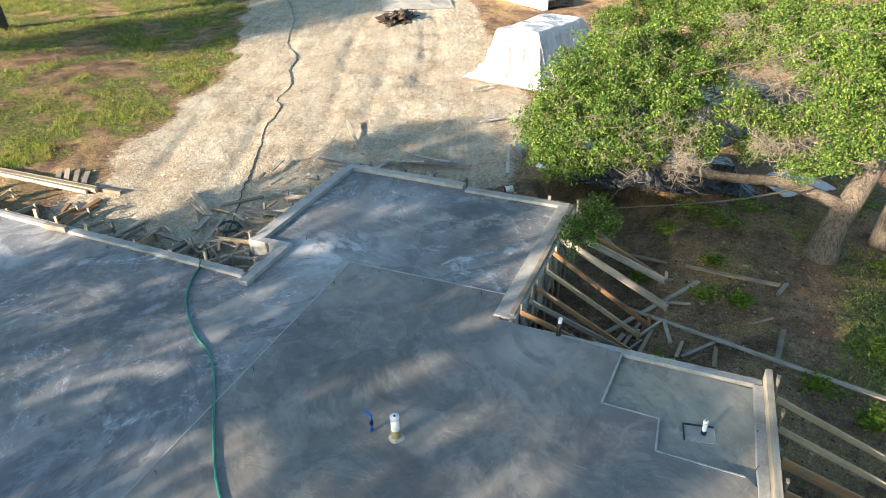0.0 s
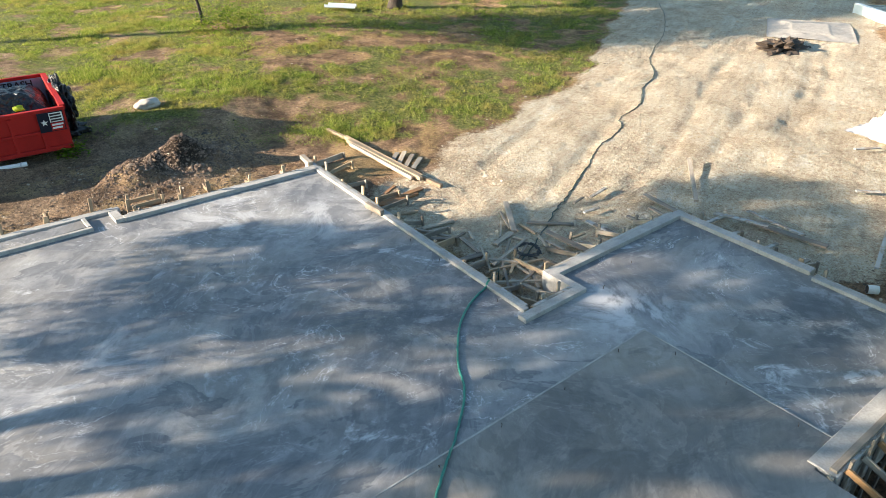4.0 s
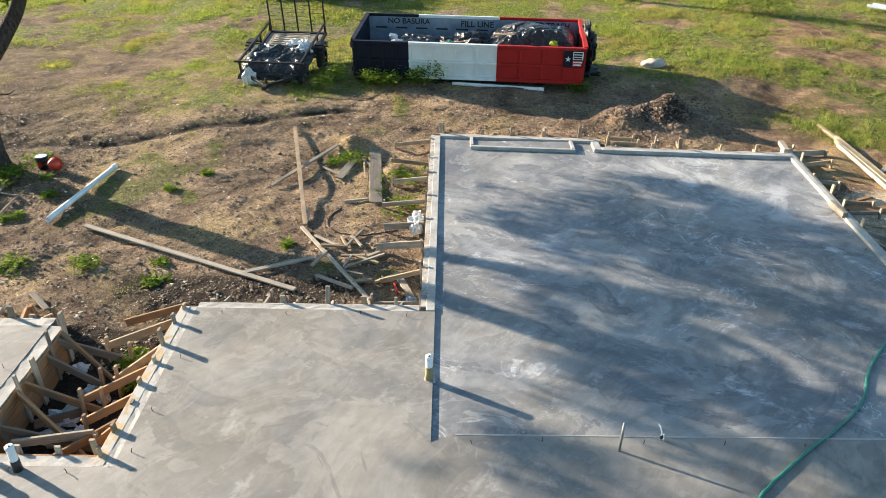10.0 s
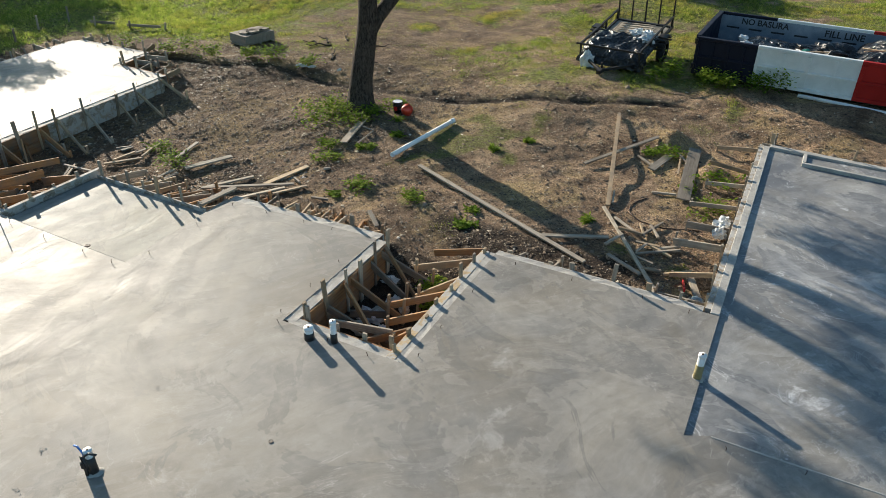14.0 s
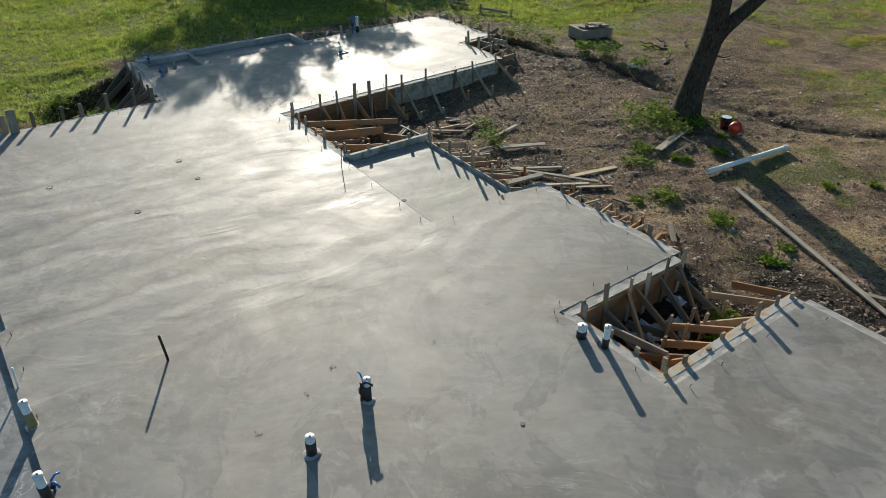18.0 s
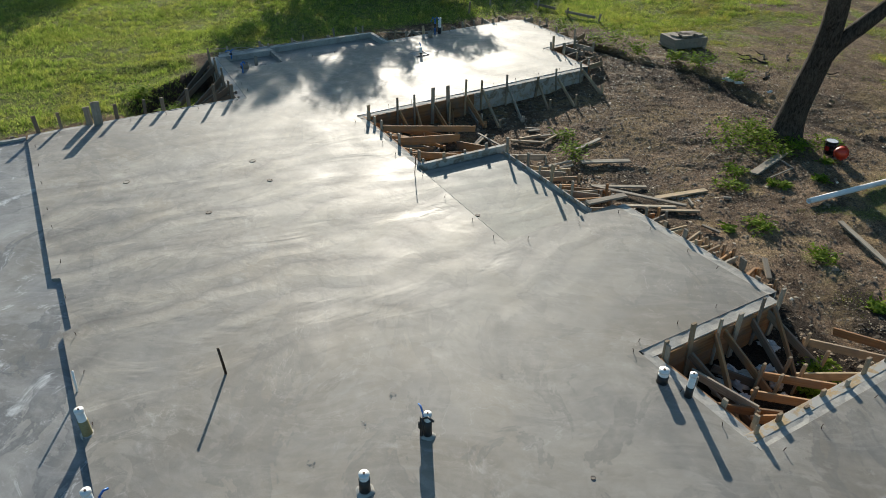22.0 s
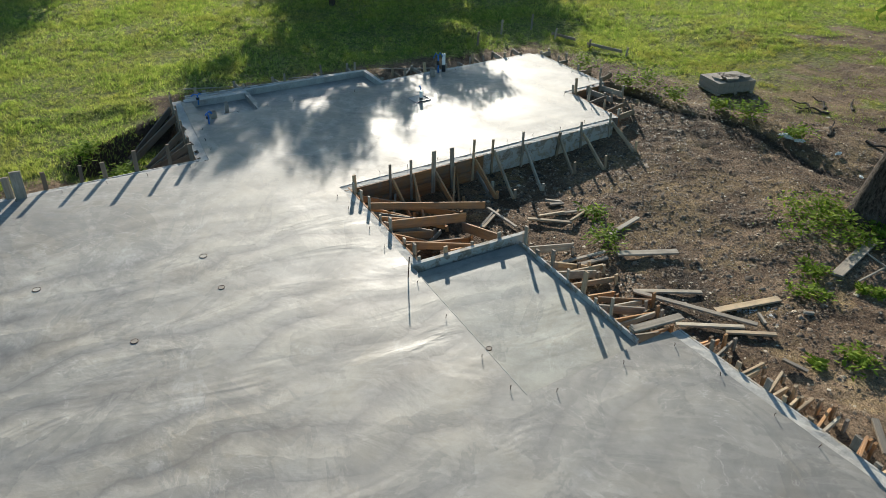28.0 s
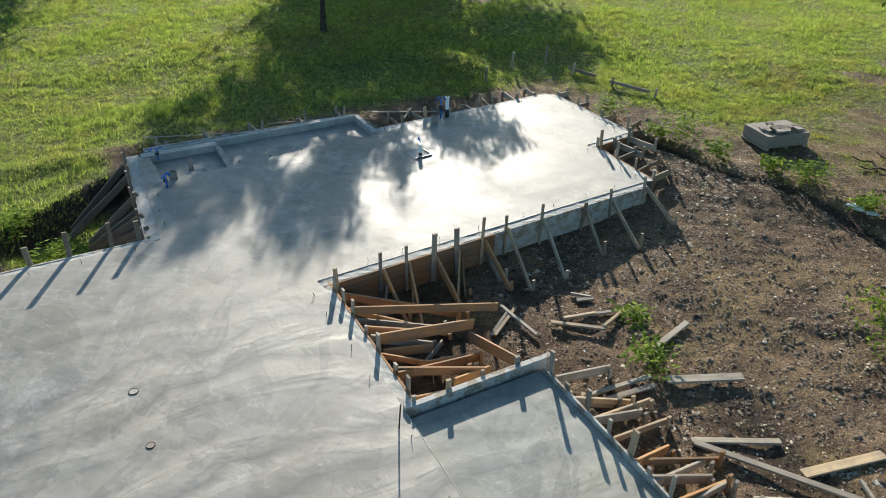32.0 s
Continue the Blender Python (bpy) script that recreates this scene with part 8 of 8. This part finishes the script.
LAWNWEEDS = [(-0.3, 18.7, 0.5, 0.5), (-0.8, 18.6, 0.4, 0.35), (-1.55, 18.5, 0.45, 0.35), (-2.1, 18.6, 0.45, 0.35), (-3.0, 18.8, 0.4, 0.45), (-3.4, 18.3, 0.35, 0.3), (3.9, 18.55, 0.35, 0.3), (11.6, 28.2, 0.9, 0.7), (12.4, 27.9, 1.0, 0.8), (13.4, 28.2, 0.8, 0.6), (12.9, 28.9, 1.0, 0.8), (-17.5, 14.3, 0.5, 0.5),
             (-19.6, 13.9, 0.4, 0.4), (-19.4, 1.0, 0.4, 0.35), (-20.3, 0.4, 0.4, 0.3), (-14.6, 15.0, 0.6, 0.3), (-16.3, 14.35, 0.3, 0.3), (-15.3, 14.75, 0.3, 0.25), (-13.2, 15.1, 0.3, 0.25), (-17.9, 14.0, 0.3, 0.3)]
BANKWEEDS = [(13.9, -0.1, 0.45, 0.4), (14.8, -0.6, 0.5, 0.4), (15.4, -1.8, 0.5, 0.4), (11.2, -1.7, 0.25, 0.35), (11.2, -1.1, 0.22, 0.3), (9.3, -2.95, 0.32, 0.4), (10.6, -3.8, 0.4, 0.4), (13.4, -4.4, 0.4, 0.4), (14.3, -1.2, 0.4, 0.4), (8.9, -0.6, 0.2, 0.3),
             (12.6, -1.2, 0.22, 0.3), (12.0, 0.1, 0.25, 0.25), (8.8, -3.6, 0.3, 0.35), (9.6, -4.8, 0.4, 0.4), (16.2, -4.0, 0.5, 0.4), (8.9, 1.3, 0.2, 0.25)]
rngw = random.Random(77)
for _ in range(14):
    WEEDS.append((rngw.uniform(-9.5, -1.2), rngw.uniform(8.3, 14.2), rngw.uniform(0.09, 0.2), rngw.uniform(0.05, 0.12)))
rsw = np.random.RandomState(7)
for group, label in ((WEEDS, "leafy green weed clump on bare soil"), (LAWNWEEDS, "tall leafy weeds in rough grass"), (BANKWEEDS, "broad-leaved weed clump on the shaded bank")):
    for x, y, r, h in group:
        k = 1.0 if group is LAWNWEEDS else 0.6
        v, f = weed_data(rsw, int((12 + 36 * r) * (0.6 + k)), r * 1.05, h * k, 0.038 + 0.02 * k)
        plant = thing("weed", label, "weeds", Matrix.Translation((x, y, gz(x, y))))
        tagged(mesh_np("foliage", v, f, WEED, plant), kind="stuff")


# ---- grass, gravel and litter ----
def on_slab(x, y):
    hit = np.zeros(len(x), bool)
    for o in (MAIN, GARAGE, PORCH, SHOWER, PATIO, WTUB, WSHOWER):
        hit |= inside(x, y, o)
    return hit


def grass_field(name, label, x0, x1, y0, y1, tufts, rs, tall, blades=6, material=GRASS, even=0.0, fine=1.0):
    """Tufts of bent blades; they thin out and grow broader with the distance from the slab."""
    x, y = rs.uniform(x0, x1, tufts), rs.uniform(y0, y1, tufts)
    g = masks(x, y)[0] * np.clip(0.75 + 0.5 * wave(x, y, 1.7, 51), 0.15 + even, 1)
    away = np.clip(np.hypot(x + 4, (y - 5) * 1.15) / 18.0 - 0.6, 0, 1.4)
    keep = (rs.uniform(0, 1, tufts) < g * (1 - 0.45 * away)) & ~on_slab(x, y) & (x > -42.5 + 0.32 * np.clip(y, 0, 99))
    x, y, g, away = x[keep], y[keep], g[keep], away[keep]
    clump = np.clip(0.75 + 0.3 * wave(x, y, 1.1, 52) + 0.3 * wave(x, y, 5.3, 53) + (0.45 - 0.3 * even) * wave(x, y, 12.0, 54), 0.25 + 0.4 * even, 1.7)
    x, y, clump, g, away = (np.repeat(q, blades) for q in (x, y, clump, g, away))
    n = len(x)
    x, y = x + rs.normal(0, 0.06, n), y + rs.normal(0, 0.06, n)
    z = ground_z(x, y) - 0.01
    h = tall * clump * np.sqrt(g) * rs.uniform(0.4, 1.3, n)
    a, b = rs.uniform(0, 2 * np.pi, n), rs.uniform(0, 2 * np.pi, n)
    lean = h * rs.uniform(0.2, 1.2, n)
    w = fine * rs.uniform(0.004, 0.011, n) * (1 + 0.9 * away)
    p0 = np.stack([x - w * np.cos(a), y - w * np.sin(a), z], 1)
    p1 = np.stack([x + w * np.cos(a), y + w * np.sin(a), z], 1)
    p2 = np.stack([x + lean * np.cos(b), y + lean * np.sin(b), z + h], 1)
    v = np.stack([p0, p1, p2], 1).reshape(-1, 3)
    return tagged(mesh_np(name, v, np.arange(3 * n).reshape(-1, 3), material), label, "grass", kind="stuff")


rsg = np.random.RandomState(17)
grass_field("lawn_north", "rough sunlit lawn grass north of the slab", -20, 12, 15, 44, 230000, rsg, 0.12, 6, fine=0.9)
grass_field("lawn_drive", "rough grass beside the caliche drive", 7, 34, 12, 42, 130000, rsg, 0.17, fine=0.9)
grass_field("lawn_west", "long lush lawn grass west of the slab", -42.5, -18, -5, 36, 250000, rsg, 0.135, material=LUSH, even=0.45, fine=0.85)
grass_field("yard_grass", "sparse tufts of grass on the bare yard", -18, 0, 7.5, 16, 60000, rsg, 0.06, material=CREEPING)
grass_field("bank_grass", "shaded grass on the bank below the oak", 7, 20, -7, 3, 34000, rsg, 0.12, material=LUSH)


def grit(name, label, x0, x1, y0, y1, count, rs, size, material, keep, flat=0.6):
    x, y = rs.uniform(x0, x1, count), rs.uniform(y0, y1, count)
    g, l, d = masks(x, y)
    ok = (rs.uniform(0, 1, count) < keep(g, l, d, x, y)) & ~on_slab(x, y)
    x, y = x[ok], y[ok]
    n = len(x)
    z = ground_z(x, y)
    s = size * rs.lognormal(0, 0.5, n)
    a = rs.uniform(0, 2 * np.pi, n)
    c, q = np.cos(a), np.sin(a)
    ex = rs.uniform(0.6, 1.5, n)
    pts = []
    for u, v, w in ((1, 0, 0), (0, 1, 0), (-1, 0, 0), (0, -1, 0), (0.2, 0.1, 1)):
        k = rs.uniform(0.7, 1.2, n)
        pts.append(np.stack([x + s * k * (u * c * ex - v * q), y + s * k * (u * q * ex + v * c), z + s * w * flat * k - 0.15 * s], 1))
    v = np.stack(pts, 1).reshape(-1, 3)
    k = np.arange(n)[:, None] * 5
    f = np.concatenate([k + [0, 1, 4], k + [1, 2, 4], k + [2, 3, 4], k + [3, 0, 4]])
    return tagged(mesh_np(name, v, f, material), label, "gravel", kind="stuff")


def speckled(name, stops, rough=0.95):
    m, nt, lk, b = nodes_of(name)
    g = nt.new("ShaderNodeNewGeometry")
    lk.new(ramp(nt, lk, g.outputs["Random Per Island"], stops), b.inputs["Base Color"])
    b.inputs["Roughness"].default_value = rough
    return m


PEBBLE = speckled("caliche_gravel", [(0.0, (0.36, 0.285, 0.19)), (0.6, (0.56, 0.475, 0.345)), (1.0, (0.72, 0.655, 0.54))])
LITTER = speckled("leaf_litter", [(0.0, (0.045, 0.032, 0.02)), (0.5, (0.13, 0.092, 0.055)), (0.8, (0.27, 0.2, 0.12)), (1.0, (0.55, 0.46, 0.33))], 0.72)
CRUMB = speckled("soil_crumbs", [(0.0, (0.03, 0.022, 0.015)), (0.6, (0.085, 0.062, 0.043)), (1.0, (0.17, 0.13, 0.09))])
SOILBITS = speckled("soil_clods", [(0.0, (0.085, 0.06, 0.041)), (0.6, (0.195, 0.14, 0.094)), (1.0, (0.33, 0.25, 0.17))])
HEAPSOIL = speckled("heap_soil", [(0.0, (0.075, 0.048, 0.034)), (0.6, (0.17, 0.115, 0.078)), (1.0, (0.29, 0.205, 0.14))])
rsp = np.random.RandomState(23)
grit("drive_gravel", "loose pale gravel on the caliche drive", 7.5, 34, 2, 22, 110000, rsp, 0.014, PEBBLE, lambda g, l, d, x, y: np.clip(l, 0, 1) * (0.35 + 0.65 * band(16 - x, 0, 5)))
grit("yard_litter", "dry leaf litter and chips on the yard", -19, 0, 6.8, 16.5, 120000, rsp, 0.0145, LITTER, lambda g, l, d, x, y: np.clip(1 - g, 0.1, 1) * (0.25 + 0.75 * band(wave(x, y, 0.8, 61), -0.3, 0.6)), 0.35)
grit("yard_crumbs", "crumbled dark soil clods", -20, 9, 6.8, 18.5, 60000, rsp, 0.014, CRUMB, lambda g, l, d, x, y: np.clip(1 - g, 0, 1) * np.clip(0.25 + d + 0.4 * band(wave(x, y, 1.3, 62), 0, 0.8), 0, 1) * (0.3 + 0.7 * band(-x, 4, 9)), 0.7)
grit("bank_litter", "dry leaf litter under the oak", 7.5, 20, -8, 4, 26000, rsp, 0.02, LITTER, lambda g, l, d, x, y: 0.7 + 0 * x, 0.35)
grit("heap_clods", "clods on the spoil heap", 3.6, 8.2, 15.4, 18, 16000, rsp, 0.021, HEAPSOIL, lambda g, l, d, x, y: d, 0.8)
grit("lawn_litter", "dry thatch and chips in the thin lawn", -20, 30, 16, 32, 30000, rsp, 0.022, LITTER, lambda g, l, d, x, y: np.clip(1 - g, 0, 1), 0.4)
grit("drive_clods", "crumbled caliche clods on the drive", 8.5, 32, 4, 20, 3000, rsp, 0.03, PEBBLE, lambda g, l, d, x, y: np.clip(l, 0, 1) * band(wave(x, y, 0.7, 63), 0.1, 0.6), 0.5)
grit("yard_clods", "broken soil clods over the bare yard", -19, 8, 6.8, 18, 100000, rsp, 0.017, SOILBITS, lambda g, l, d, x, y: np.clip(1 - g, 0, 1) * (0.12 + 0.88 * band(wave(x, y, 0.45, 64) + 0.4 * wave(x, y, 2.3, 65), -0.1, 0.7)), 0.75)
grit("yard_chips", "pale chips and stones on the bare yard", -19, 8, 6.8, 18, 3600, rsp, 0.018, PEBBLE, lambda g, l, d, x, y: np.clip(1 - g, 0, 1) * 0.6, 0.5)
grit("yard_lumps", "dark lumps of churned soil on the bare yard", -19, 1, 6.8, 17.2, 11000, rsp, 0.027, CRUMB, lambda g, l, d, x, y: np.clip(1 - g, 0, 1) * band(wave(x, y, 0.55, 66) + 0.5 * wave(x, y, 2.6, 67), 0.05, 0.9) * (0.15 + 0.85 * band(-x, 4, 9)), 0.7)
SLURRY = speckled("cement_slurry", [(0.0, (0.30, 0.29, 0.275)), (1.0, (0.52, 0.51, 0.49))], 0.8)
grit("cement_spill", "thin grey cement slurry dried on the soil", -10.4, -8.4, 8.1, 9.9, 9000, rsp, 0.016, SLURRY, lambda g, l, d, x, y: np.clip(np.exp(-((x + 9.35) / 0.4) ** 2 - ((y - 8.95) / 0.22) ** 2) * 0.9 + np.exp(-((x + 9.0) / 0.2) ** 2 - ((y - 9.4) / 0.16) ** 2) * 0.6 - 0.1, 0, 1) * band(wave(x, y, 7.0, 68), -0.2, 0.3), 0.15)
